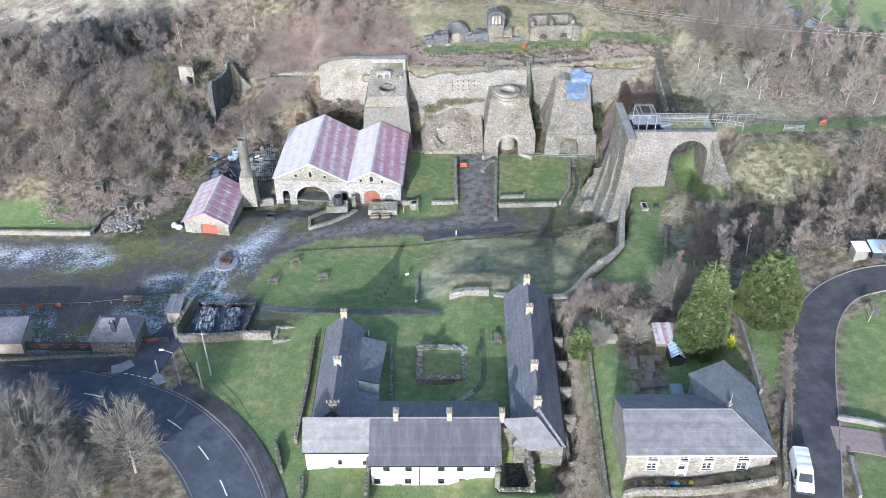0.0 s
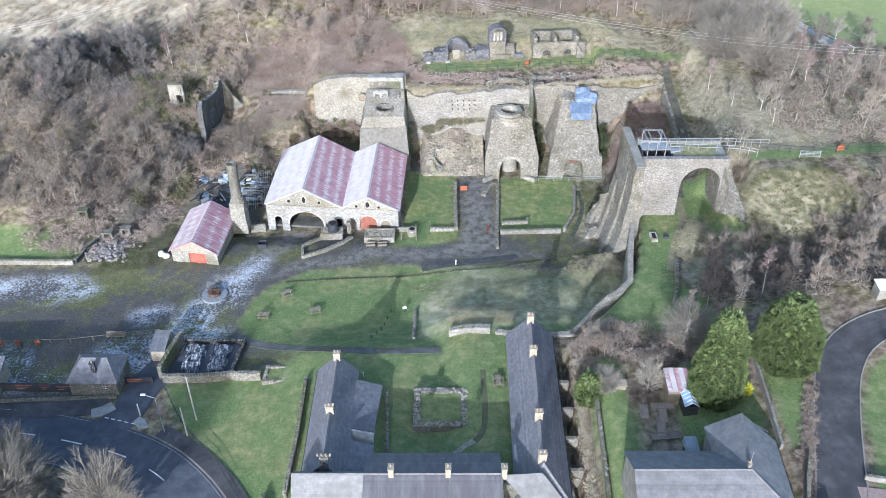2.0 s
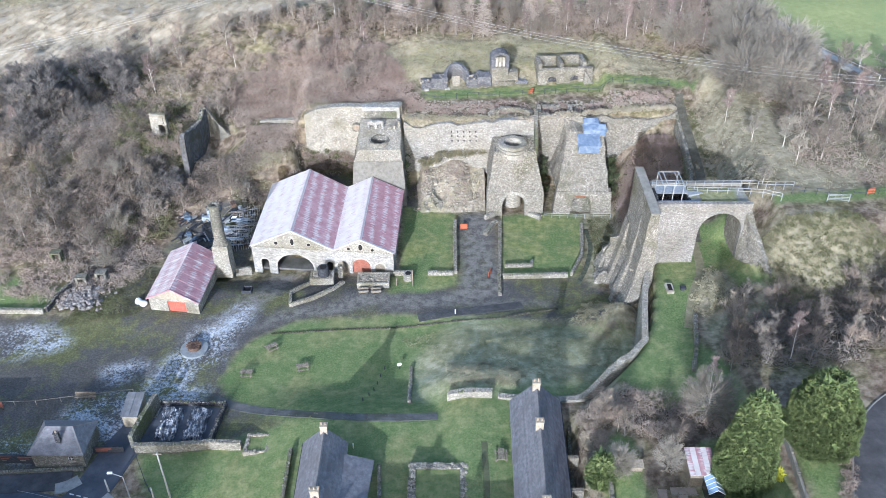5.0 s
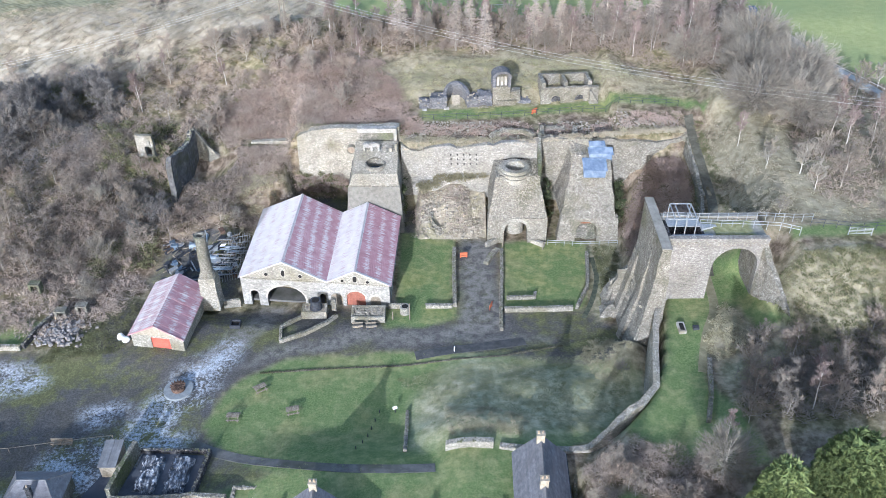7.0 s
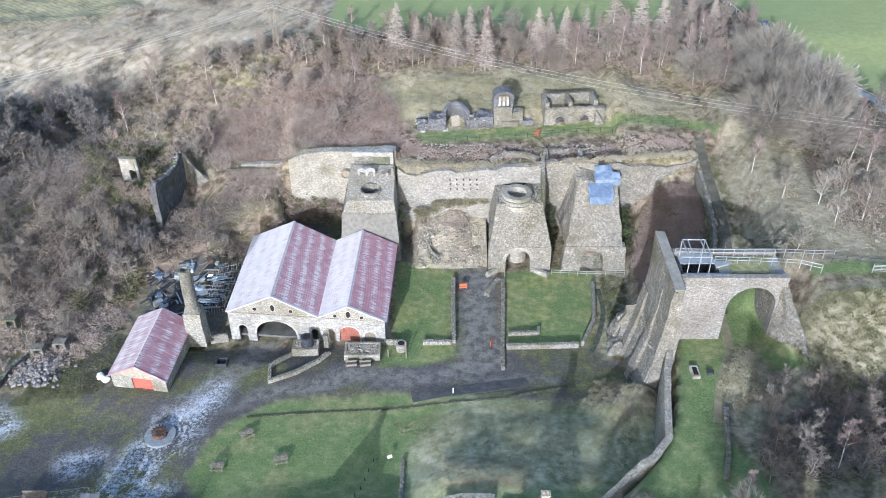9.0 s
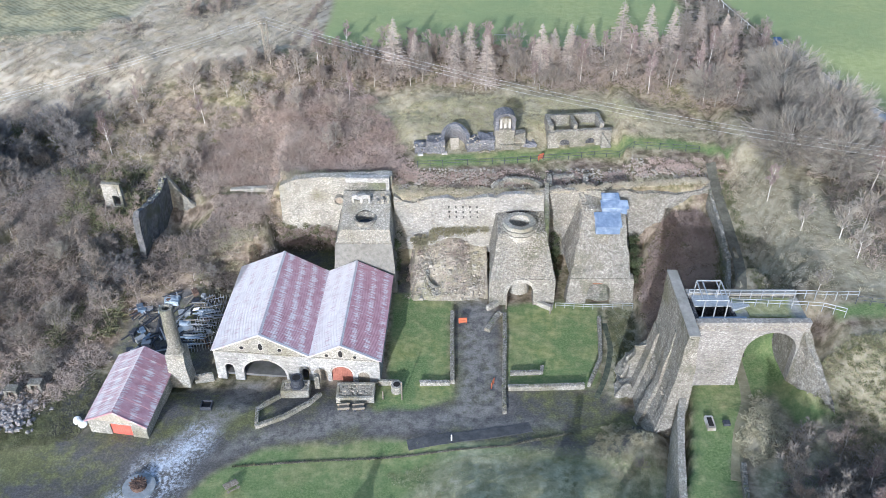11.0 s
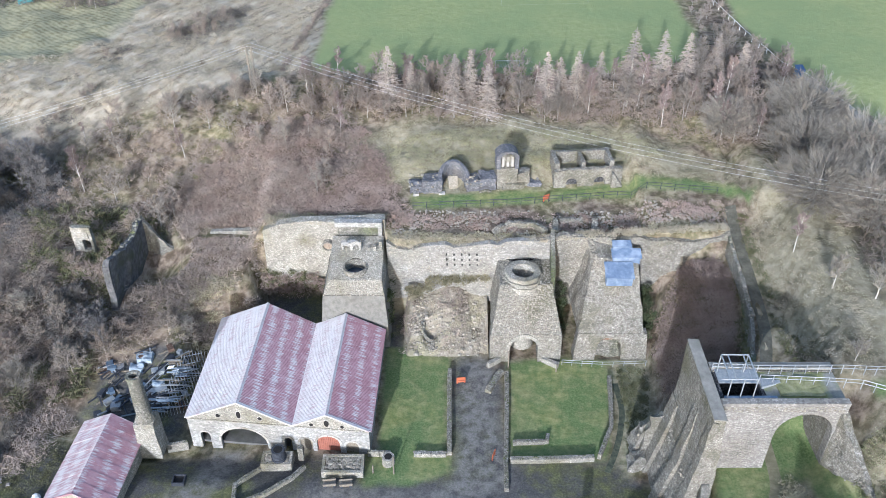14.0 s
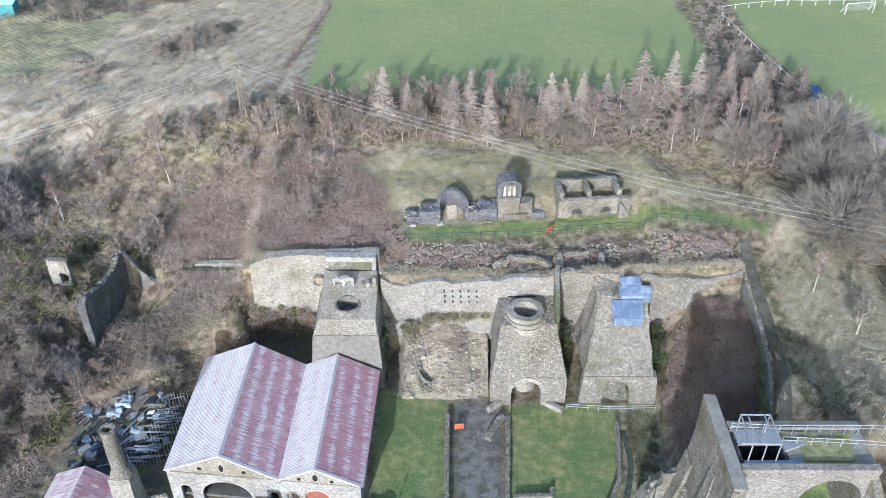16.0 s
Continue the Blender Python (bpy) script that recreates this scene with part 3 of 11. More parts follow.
def ground_material():
    m = bpy.data.materials.new("grass_yard_and_woodland_floor")
    m.use_nodes = True
    n, l = m.node_tree.nodes, m.node_tree.links
    b = n["Principled BSDF"]
    b.inputs["Roughness"].default_value = 0.95
    b.inputs["Specular IOR Level"].default_value = 0.12
    co = n.new("ShaderNodeTexCoord").outputs["Object"]

    def nz(scale, detail=6, rgh=0.6, dist=0.0):
        t = n.new("ShaderNodeTexNoise")
        t.inputs["Scale"].default_value, t.inputs["Detail"].default_value, t.inputs["Roughness"].default_value, t.inputs["Distortion"].default_value = scale, detail, rgh, dist
        l.new(co, t.inputs["Vector"])
        return t.outputs["Fac"]

    def ramp(fac, *stops):
        r = n.new("ShaderNodeValToRGB")
        e = r.color_ramp.elements
        for _ in stops[2:]:
            e.new(0.5)
        for i, (p, c) in enumerate(stops):
            e[i].position, e[i].color = p, (*c, 1)
        l.new(fac, r.inputs["Fac"])
        return r.outputs["Color"]

    def mix(f, a, c):
        x = n.new("ShaderNodeMix")
        x.data_type = "RGBA"
        l.new(f, x.inputs["Factor"])
        l.new(a, x.inputs["A"])
        l.new(c, x.inputs["B"])
        return x.outputs["Result"]

    def band(v, lo, hi):
        g = n.new("ShaderNodeMapRange")
        g.inputs["From Min"].default_value, g.inputs["From Max"].default_value = lo, hi
        l.new(v, g.inputs["Value"])
        return g.outputs["Result"]

    def mul(a, c):
        x = n.new("ShaderNodeMath")
        x.operation = "MULTIPLY"
        l.new(a, x.inputs[0])
        l.new(c, x.inputs[1])
        return x.outputs["Value"]

    def add(a, c, k):
        x = n.new("ShaderNodeMath")
        x.operation = "MULTIPLY_ADD"
        l.new(c, x.inputs[0])
        x.inputs[1].default_value = k
        l.new(a, x.inputs[2])
        return x.outputs["Value"]

    fine, mid, wide, huge = nz(3.5, 8, 0.7), nz(0.7, 7, 0.65), nz(0.14, 5, 0.6, 0.6), nz(0.05, 4)

    def split(name):
        a = n.new("ShaderNodeAttribute")
        a.attribute_name = name
        s = n.new("ShaderNodeSeparateColor")
        l.new(a.outputs["Color"], s.inputs["Color"])
        return s.outputs["Red"], s.outputs["Green"], s.outputs["Blue"], a.outputs["Alpha"]

    lawn, yard, frost, rough_w = split("zones_a")
    pale, field, mown, dry = split("zones_b")
    litter = mix(band(wide, 0.42, 0.62), ramp(mid, (0.39, (0.09, 0.07, 0.05)), (0.5, (0.165, 0.13, 0.10)), (0.61, (0.255, 0.212, 0.165))), ramp(mid, (0.39, (0.10, 0.095, 0.05)), (0.5, (0.19, 0.17, 0.10)), (0.63, (0.33, 0.29, 0.20))))
    rough_c = mix(band(wide, 0.4, 0.62), ramp(add(mid, fine, 0.3), (0.5, (0.241, 0.240, 0.136)), (0.66, (0.368, 0.348, 0.218)), (0.8, (0.533, 0.480, 0.330))), ramp(add(mid, fine, 0.3), (0.5, (0.222, 0.240, 0.153)), (0.8, (0.432, 0.432, 0.301))))
    lawn_c = mix(band(add(wide, mid, 0.3), 0.52, 0.72), ramp(fine, (0.36, (0.081, 0.127, 0.048)), (0.5, (0.128, 0.179, 0.071)), (0.64, (0.185, 0.239, 0.100))), ramp(add(mid, fine, 0.4), (0.5, (0.097, 0.144, 0.060)), (0.72, (0.160, 0.202, 0.086)), (0.9, (0.230, 0.255, 0.121))))
    lawn_c = mix(band(add(nz(0.085, 5, 0.6, 0.8), mid, 0.2), 0.59, 0.79), lawn_c, ramp(add(mid, fine, 0.4), (0.5, (0.155, 0.172, 0.075)), (0.72, (0.228, 0.235, 0.108)), (0.9, (0.31, 0.30, 0.155))))
    field_c = mix(band(huge, 0.4, 0.6), ramp(fine, (0.36, (0.205, 0.245, 0.11)), (0.64, (0.255, 0.30, 0.14))), ramp(mid, (0.36, (0.24, 0.27, 0.115)), (0.64, (0.295, 0.32, 0.15))))
    grey_c = mix(band(wide, 0.38, 0.62), ramp(fine, (0.36, (0.062, 0.061, 0.062)), (0.5, (0.092, 0.09, 0.09)), (0.72, (0.15, 0.147, 0.144))), ramp(add(fine, mid, 0.6), (0.55, (0.054, 0.051, 0.046)), (0.8, (0.088, 0.084, 0.075)), (1.0, (0.14, 0.133, 0.118))))
    olive_c = ramp(add(fine, mid, 0.6), (0.5, (0.062, 0.066, 0.035)), (0.8, (0.108, 0.112, 0.055)), (1.0, (0.185, 0.185, 0.088)))
    yard_c = mix(band(add(nz(0.075, 7, 0.62), mid, 0.3), 0.62, 0.74), grey_c, olive_c)
    smp = n.new("ShaderNodeMapping")
    smp.inputs["Rotation"].default_value = (0, 0, radians(-57))
    l.new(co, smp.inputs["Vector"])
    smp_a = smp.outputs["Vector"]
    squash = n.new("ShaderNodeMapping")
    squash.inputs["Scale"].default_value = (0.14, 0.8, 1.0)
    l.new(smp.outputs["Vector"], squash.inputs["Vector"])
    smp = squash
    stx = n.new("ShaderNodeTexNoise")
    stx.inputs["Scale"].default_value, stx.inputs["Detail"].default_value = 0.9, 6
    l.new(smp.outputs["Vector"], stx.inputs["Vector"])
    pale_c = ramp(add(stx.outputs["Fac"], mid, 0.4), (0.52, (0.194, 0.162, 0.121)), (0.63, (0.319, 0.280, 0.215)), (0.84, (0.439, 0.392, 0.314)))
    ring = n.new("ShaderNodeTexWave")
    ring.inputs["Scale"].default_value, ring.inputs["Distortion"].default_value, ring.inputs["Detail"].default_value, ring.inputs["Detail Scale"].default_value = 0.30, 5.0, 2.0, 0.25
    l.new(smp_a, ring.inputs["Vector"])
    mown_c = ramp(add(add(mid, wide, 0.5), ring.outputs["Fac"], 0.16), (0.62, (0.18, 0.165, 0.095)), (0.98, (0.34, 0.32, 0.205)))
    dry_c = ramp(add(mid, wide, 0.5), (0.55, (0.135, 0.12, 0.08)), (0.70, (0.228, 0.206, 0.142)), (0.84, (0.295, 0.268, 0.195)), (0.96, (0.365, 0.335, 0.255)))
    col = mix(dry, litter, dry_c)
    col = mix(pale, col, pale_c)
    col = mix(mul(pale, mown), col, mown_c)
    col = mix(yard, col, yard_c)
    speck = band(add(add(nz(2.2, 8, 0.75), wide, 0.5), nz(0.45, 4, 0.6), 0.35), 0.87, 1.04)
    track_c = ramp(add(fine, mid, 0.6), (0.55, (0.12, 0.114, 0.105)), (0.8, (0.178, 0.17, 0.157)), (1.0, (0.24, 0.23, 0.212)))
    col = mix(mul(split("zones_c")[0], band(add(mid, wide, 0.5), 0.58, 0.78)), col, track_c)
    col = mix(mul(frost, speck), col, ramp(fine, (0.36, (0.28, 0.315, 0.37)), (0.64, (0.58, 0.61, 0.66))))
    moss_c = ramp(add(mid, fine, 0.4), (0.5, (0.126, 0.162, 0.057)), (0.7, (0.207, 0.227, 0.086)), (0.88, (0.308, 0.298, 0.137)))
    col = mix(lawn, col, mix(mul(split("zones_c")[1], band(add(wide, mid, 0.4), 0.64, 0.86)), lawn_c, moss_c))
    col = mix(rough_w, col, rough_c)
    col = mix(field, col, field_c)
    l.new(col, b.inputs["Base Color"])
    bu = n.new("ShaderNodeBump")
    bu.inputs["Strength"].default_value, bu.inputs["Distance"].default_value = 0.8, 0.15
    l.new(add(mid, fine, 0.4), bu.inputs["Height"])
    l.new(bu.outputs["Normal"], b.inputs["Normal"])
    return m


M_GROUND = ground_material()
gob = raw("ground", np.stack([fx, fy, gz], -1), quads, M_GROUND)
for nm, data in (("zones_a", zones_a), ("zones_b", zones_b), ("zones_c", zones_c)):
    at = gob.data.attributes.new(nm, "FLOAT_COLOR", "POINT")
    at.data.foreach_set("color", data.astype(np.float32).ravel())
gob.data.polygons.foreach_set("use_smooth", np.ones(len(quads), bool))
tagged(gob, "grassy hillside with lawns, frosty yard and leaf-strewn woodland floor", "ground", kind="structure")


def ribbon(name, line, width, lift, material, parent=None, thick=0.0, label="", step=1.0):
    """A strip along a line that lies on the ground."""
    pts = [Vector((x, y, 0)) for x, y in line]
    fine = []
    for i in range(len(pts) - 1):
        p0, p1, p2, p3 = pts[max(i - 1, 0)], pts[i], pts[i + 1], pts[min(i + 2, len(pts) - 1)]
        k = max(2, int((p2 - p1).length / step))
        for j in range(k):
            t = j / k
            fine.append(0.5 * ((2 * p1) + (p2 - p0) * t + (2 * p0 - 5 * p1 + 4 * p2 - p3) * t * t + (3 * p1 - p0 - 3 * p2 + p3) * t ** 3))
    fine.append(pts[-1])
    across = max(1, int(width / 1.2))
    vs, fs = [], []
    for i, p in enumerate(fine):
        d = (fine[min(i + 1, len(fine) - 1)] - fine[max(i - 1, 0)]).normalized()
        s = Vector((-d.y, d.x, 0))
        for a in range(across + 1):
            q = p + s * width * (a / across - 0.5)
            vs.append((q.x, q.y, height(q.x, q.y) + lift))
    k = across + 1
    for i in range(len(fine) - 1):
        for a in range(across):
            fs.append((i * k + a, i * k + a + 1, (i + 1) * k + a + 1, (i + 1) * k + a))
    if thick:
        base = len(vs)
        vs += [(x, y, z - thick) for x, y, z in vs]
        for i in range(len(fine) - 1):
            for a, flip in ((0, 1), (across, 0)):
                q = (i * k + a, (i + 1) * k + a, (i + 1) * k + a + base, i * k + a + base)
                fs.append(q if flip == 0 else q[::-1])
        for i in (0, len(fine) - 1):
            for a in range(across):
                fs.append((i * k + a, i * k + a + 1, i * k + a + 1 + base, i * k + a + base))
    return raw(name, vs, fs, material, parent, label), fine


# ---- roads ----
ROAD_W = [(-130, 74), (-80, 77), (-64, 76.8), (-52.5, 75), (-42, 71.6), (-34.5, 66), (-28.6, 57.5), (-25, 48), (-22, 34), (-21, 20), (-20, -20), (-21, -80), (-26, -170)]
road, road_line = ribbon("road", ROAD_W, 8.6, 0.07, M_ASPHALT, thick=0.5)
tagged(road, "dark curving asphalt road with white lines", "road", kind="structure")
M_ASPHALT_LANE = mat("lane_asphalt", [(0.055, 0.055, 0.06), (0.078, 0.078, 0.083), (0.11, 0.108, 0.11)], 0.5, 0.85, 0.25, 10, 0.2, stain=(0.05, 0.05, 0.055), stain_scale=0.2)
ROAD_E = [(6, -170), (20, -80), (27, -20), (33, 20), (36.6, 36), (39.6, 47), (42.8, 56.5), (46, 66.4), (49.6, 75), (54, 80), (60.5, 81.2), (75, 80.5), (130, 78)]
road_e, road_e_line = ribbon("road", ROAD_E, 5.2, 0.07, M_ASPHALT_LANE, thick=0.5)
tagged(road_e, "worn grey asphalt lane bending round a bungalow plot", "road", kind="structure")
gate_road, _ = ribbon("road", [(-47, 76.5), (-45.2, 80), (-43.6, 86), (-41, 92)], 5.0, 0.11, M_ASPHALT, thick=0.4)
apron, _ = ribbon("pavement", [(-74, 80.0), (-64, 80.4), (-56, 80.6), (-48.5, 81.2)], 3.0, 0.13, M_ASPHALT_LANE, thick=0.4)
tagged(apron, "grey asphalt forecourt strip before the gate lodge", "pavement", kind="structure")
tagged(gate_road, "short asphalt entrance to the ironworks yard", "road", kind="structure")
for start in range(0, len(road_line) - 4, 7):
    seg = road_line[start:start + 4]
    if -66 < seg[0].x < -22 and seg[0].y > 44:
        ln, _ = ribbon("lane_mark", [(p.x, p.y) for p in seg], 0.17, 0.13, M_LINE, road, step=1.0)


def offset(line, d):
    out = []
    for i, p in enumerate(line):
        t = (line[min(i + 1, len(line) - 1)] - line[max(i - 1, 0)]).normalized()
        out.append((p.x - t.y * d, p.y + t.x * d))
    return out


inner = [p for p in road_line if -66 < p.x < -21 and p.y > 40]
for d, label in ((3.9, ""), (-3.9, "")):
    pts = [p for p in offset(inner, d) if not (-49 < p[0] < -41 and p[1] > 77)] if d > 0 else offset(inner, d)
    runs, run = [], []
    for p in pts:
        if run and math.dist(p, run[-1]) > 3:
            runs.append(run)
            run = []
        run.append(p)
    runs.append(run)
    for run in runs:
        if len(run) > 3:
            ribbon("edge_line", run[::2] + run[-1:], 0.065, 0.13, M_LINE_WORN, road, step=2.0)
for i in range(5):
    x0, y0 = -47.9 + 1.0 * i, 79.0 - 0.27 * i
    ribbon("give_way_mark", [(x0, y0), (x0 + 0.3, y0 - 0.08), (x0 + 0.62, y0 - 0.17)], 0.16, 0.16, M_LINE, road, step=0.3)
for line, w in (([(-50.0, 79.7), (-48.6, 80.2), (-47.3, 81.2)], 1.7), ([(-43.4, 78.6), (-42.6, 78.0), (-41.9, 77.0)], 1.3)):
    pad, _ = ribbon("pavement", line, w, 0.2, M_PAD, thick=0.4, step=0.5)
    tagged(pad, "pale concrete footway pad at the works entrance", "pavement", kind="structure")
pav, _ = ribbon("pavement", offset([p for p in road_line if -42.5 < p.x < -21 and p.y > 40], 5.5)[::3], 2.2, 0.2, M_ASPHALT_LANE, thick=0.4)
tagged(pav, "narrow asphalt pavement beside the curving road", "pavement", kind="structure")
for side in (2.62, -2.62):
    kb, _ = ribbon("kerb", offset([p for p in road_e_line if p.y > 40 and p.x < 70], side)[::3], 0.16, 0.17, M_KERB, thick=0.3)
    tagged(kb, "low concrete kerb along the lane", "kerb", kind="structure")
kb, _ = ribbon("kerb", offset([p for p in road_line if -42.5 < p.x < -21 and p.y > 40], 4.36)[::3], 0.16, 0.21, M_KERB, thick=0.3)
tagged(kb, "pale kerb along the curving road", "kerb", kind="structure")


# ---- masonry kit ----
def frame_map(o, u_to, depth_to=None, flip=False):
    """A map from (u, v, z) on a plan: u along o to u_to, v at right angles to its left, or along depth_to."""
    o, a = Vector((*o, 0)), Vector((*u_to, 0))
    U = (a - o).normalized()
    V = Vector((-U.y, U.x, 0)) if depth_to is None else Vector((*depth_to, 0)).normalized()
    return lambda u, v, z: o + U * u + V * v + Vector((0, 0, z))


def wall(bm, m, length, z0, z1, thick=0.5, holes=(), start=0.0, v0=0.0):
    """A wall along u with openings (u0, u1, z0, z1, arched) that go through it."""
    us = sorted({start, length, *(h[0] for h in holes), *(h[1] for h in holes)})
    for a, b in zip(us, us[1:]):
        mid = (a + b) / 2
        cuts = sorted((h[2], h[3]) for h in holes if h[0] < mid < h[1])
        z = z0
        for lo, hi in cuts:
            if lo - z > 0.01:
                box(bm, a, b, v0, v0 + thick, z, lo, m)
            z = hi
        if z1 - z > 0.01:
            box(bm, a, b, v0, v0 + thick, z, z1, m)
    for h in holes:
        if len(h) > 4 and h[4]:
            arch_fill(bm, m, h[0], h[1], h[3], h[4], v0, thick)
    bmesh.ops.remove_doubles(bm, verts=bm.verts[:], dist=0.002)


def arch_fill(bm, m, u0, u1, top, rise, v0, thick, k=10):
    """Fills the corners over an arch."""
    c, r = (u0 + u1) / 2, (u1 - u0) / 2
    arc = [(c - r * math.cos(math.pi * i / k), top - rise + rise * math.sin(math.pi * i / k)) for i in range(k + 1)]
    for (a, za), (b, zb) in zip(arc, arc[1:]):
        if top - min(za, zb) < 0.02:
            continue
        zt = top + 0.002
        lo = [m(a, v0, za), m(b, v0, zb), m(b, v0 + thick, zb), m(a, v0 + thick, za)]
        hi = [m(a, v0, zt), m(b, v0, zt), m(b, v0 + thick, zt), m(a, v0 + thick, zt)]
        solid(bm, lo, hi)


def gable_top(bm, m, u0, u1, z0, zr, v0, thick, at=0.5, cut=None):
    """The triangle of a gable over a wall."""
    c = u0 + (u1 - u0) * at
    solid(bm, [m(u0, v0, z0), m(u1, v0, z0), m(c, v0, zr)], [m(u0, v0 + thick, z0), m(u1, v0 + thick, z0), m(c, v0 + thick, zr)])


def slope(bm, m, a, b, c, d, thick):
    """A roof slope: four plan corners with heights, thickened upwards."""
    solid(bm, [m(*p) for p in (a, b, c, d)], [m(p[0], p[1], p[2] + thick) for p in (a, b, c, d)])


def slate_courses(parent, m, a, b, c, d, material, gauge=0.36):
    """Lapped courses of slates from the eave (a to b) up to the ridge (d to c)."""
    a, b, c, d = Vector(a), Vector(b), Vector(c), Vector(d)
    n = max(3, int((d - a).length / gauge))
    for i in range(n):
        f0, f1 = i / n, min(1.0, (i + 1.25) / n)
        low = [a.lerp(d, f0), b.lerp(c, f0), b.lerp(c, f1), a.lerp(d, f1)]
        bm = bmesh.new()
        lift = (0.165, 0.165, 0.145, 0.145)
        solid(bm, [m(p.x, p.y, p.z + h) for p, h in zip(low, lift)], [m(p.x, p.y, p.z + h + 0.03) for p, h in zip(low, lift)])
        part("slate_course", bm, material, parent)


def window(parent, m, u0, u1, z0, z1, v, frame_material, bars=1, sill=True):
    """A frame with panes, set back in its opening."""
    w = new("window")
    w.parent = parent
    bm = bmesh.new()
    t = 0.07
    for a in ((u0, u0 + t, z0, z1), (u1 - t, u1, z0, z1), (u0 + t, u1 - t, z0, z0 + t), (u0 + t, u1 - t, z1 - t, z1)):
        box(bm, a[0], a[1], v, v + 0.08, a[2], a[3], m)
    for i in range(bars):
        c = u0 + (u1 - u0) * (i + 1) / (bars + 1)
        box(bm, c - 0.03, c + 0.03, v + 0.01, v + 0.07, z0 + t, z1 - t, m)
    zc = (z0 + z1) / 2
    box(bm, u0 + t, u1 - t, v + 0.015, v + 0.065, zc - 0.03, zc + 0.03, m)
    part("window_frame", bm, frame_material, w)
    bm = bmesh.new()
    box(bm, u0 + t, u1 - t, v + 0.03, v + 0.045, z0 + t, z1 - t, m)
    part("pane", bm, M_GLASS, w)
    if sill:
        bm = bmesh.new()
        box(bm, u0 - 0.08, u1 + 0.08, v - 0.22, v + 0.1, z0 - 0.1, z0, m)
        part("window_sill", bm, M_ASHLAR, w)
    return w


def stones_along(name, line, count, size, material, parent, seed, spread=0.3, lift=0.0, label=""):
    """Loose capping stones along a line of 3D points, one mesh."""
    rng = random.Random(seed)
    vs, fs = [], []
    segs = [(Vector(a), Vector(b)) for a, b in zip(line, line[1:])]
    total = sum((b - a).length for a, b in segs)
    for _ in range(count):
        d = rng.random() * total
        for a, b in segs:
            if d <= (b - a).length:
                break
            d -= (b - a).length
        p = a + (b - a).normalized() * min(d, (b - a).length)
        side = Vector((-(b - a).y, (b - a).x, 0)).normalized()
        p = p + side * rng.uniform(-spread, spread) + Vector((0, 0, lift + rng.uniform(-0.05, 0.1) * size * 3))
        rock(vs, fs, p, size * rng.uniform(0.5, 1.2), rng)
    ob = raw(name, vs, fs, material, parent, label)
    ob["kind"] = "stuff"
    return ob


ROCK = [(-1, -1, -1), (1, -1, -1), (1, 1, -1), (-1, 1, -1), (-0.7, -0.7, 1), (0.7, -0.7, 1), (0.7, 0.7, 1), (-0.7, 0.7, 1)]


def rock(vs, fs, p, s, rng):
    k = len(vs)
    a = rng.random() * 6.28
    ca, sa = math.cos(a), math.sin(a)
    sx, sy, sz = s * rng.uniform(0.7, 1.2), s * rng.uniform(0.6, 1.0), s * rng.uniform(0.35, 0.7)
    for x, y, z in ROCK:
        x, y, z = x * sx * rng.uniform(0.75, 1.2), y * sy * rng.uniform(0.75, 1.2), z * sz * rng.uniform(0.8, 1.2)
        vs.append((p[0] + x * ca - y * sa, p[1] + x * sa + y * ca, p[2] + z))
    fs += [(k + 3, k + 2, k + 1, k), (k + 4, k + 5, k + 6, k + 7), (k, k + 1, k + 5, k + 4), (k + 1, k + 2, k + 6, k + 5), (k + 2, k + 3, k + 7, k + 6), (k + 3, k, k + 4, k + 7)]


def studs(th, a, b, c, d, count, size, seed, material=None, skip=None):
    """Proud, uneven stones over a face given by its corners: low left, low right, high right, high left."""
    r = random.Random(seed)
    a, b, c, d = Vector(a), Vector(b), Vector(c), Vector(d)
    vs, fs = [], []
    for _ in range(int(count * 1.5)):
        u, v = r.random(), r.random()
        p = a.lerp(b, u).lerp(d.lerp(c, u), v)
        if skip and skip(p):
            continue
        rock(vs, fs, p, size * 0.62 * r.uniform(0.45, 1.25), r)
    ob = raw("stonework", vs, fs, material or M_RUBBLE, th)
    ob["kind"] = "stuff"
    return ob


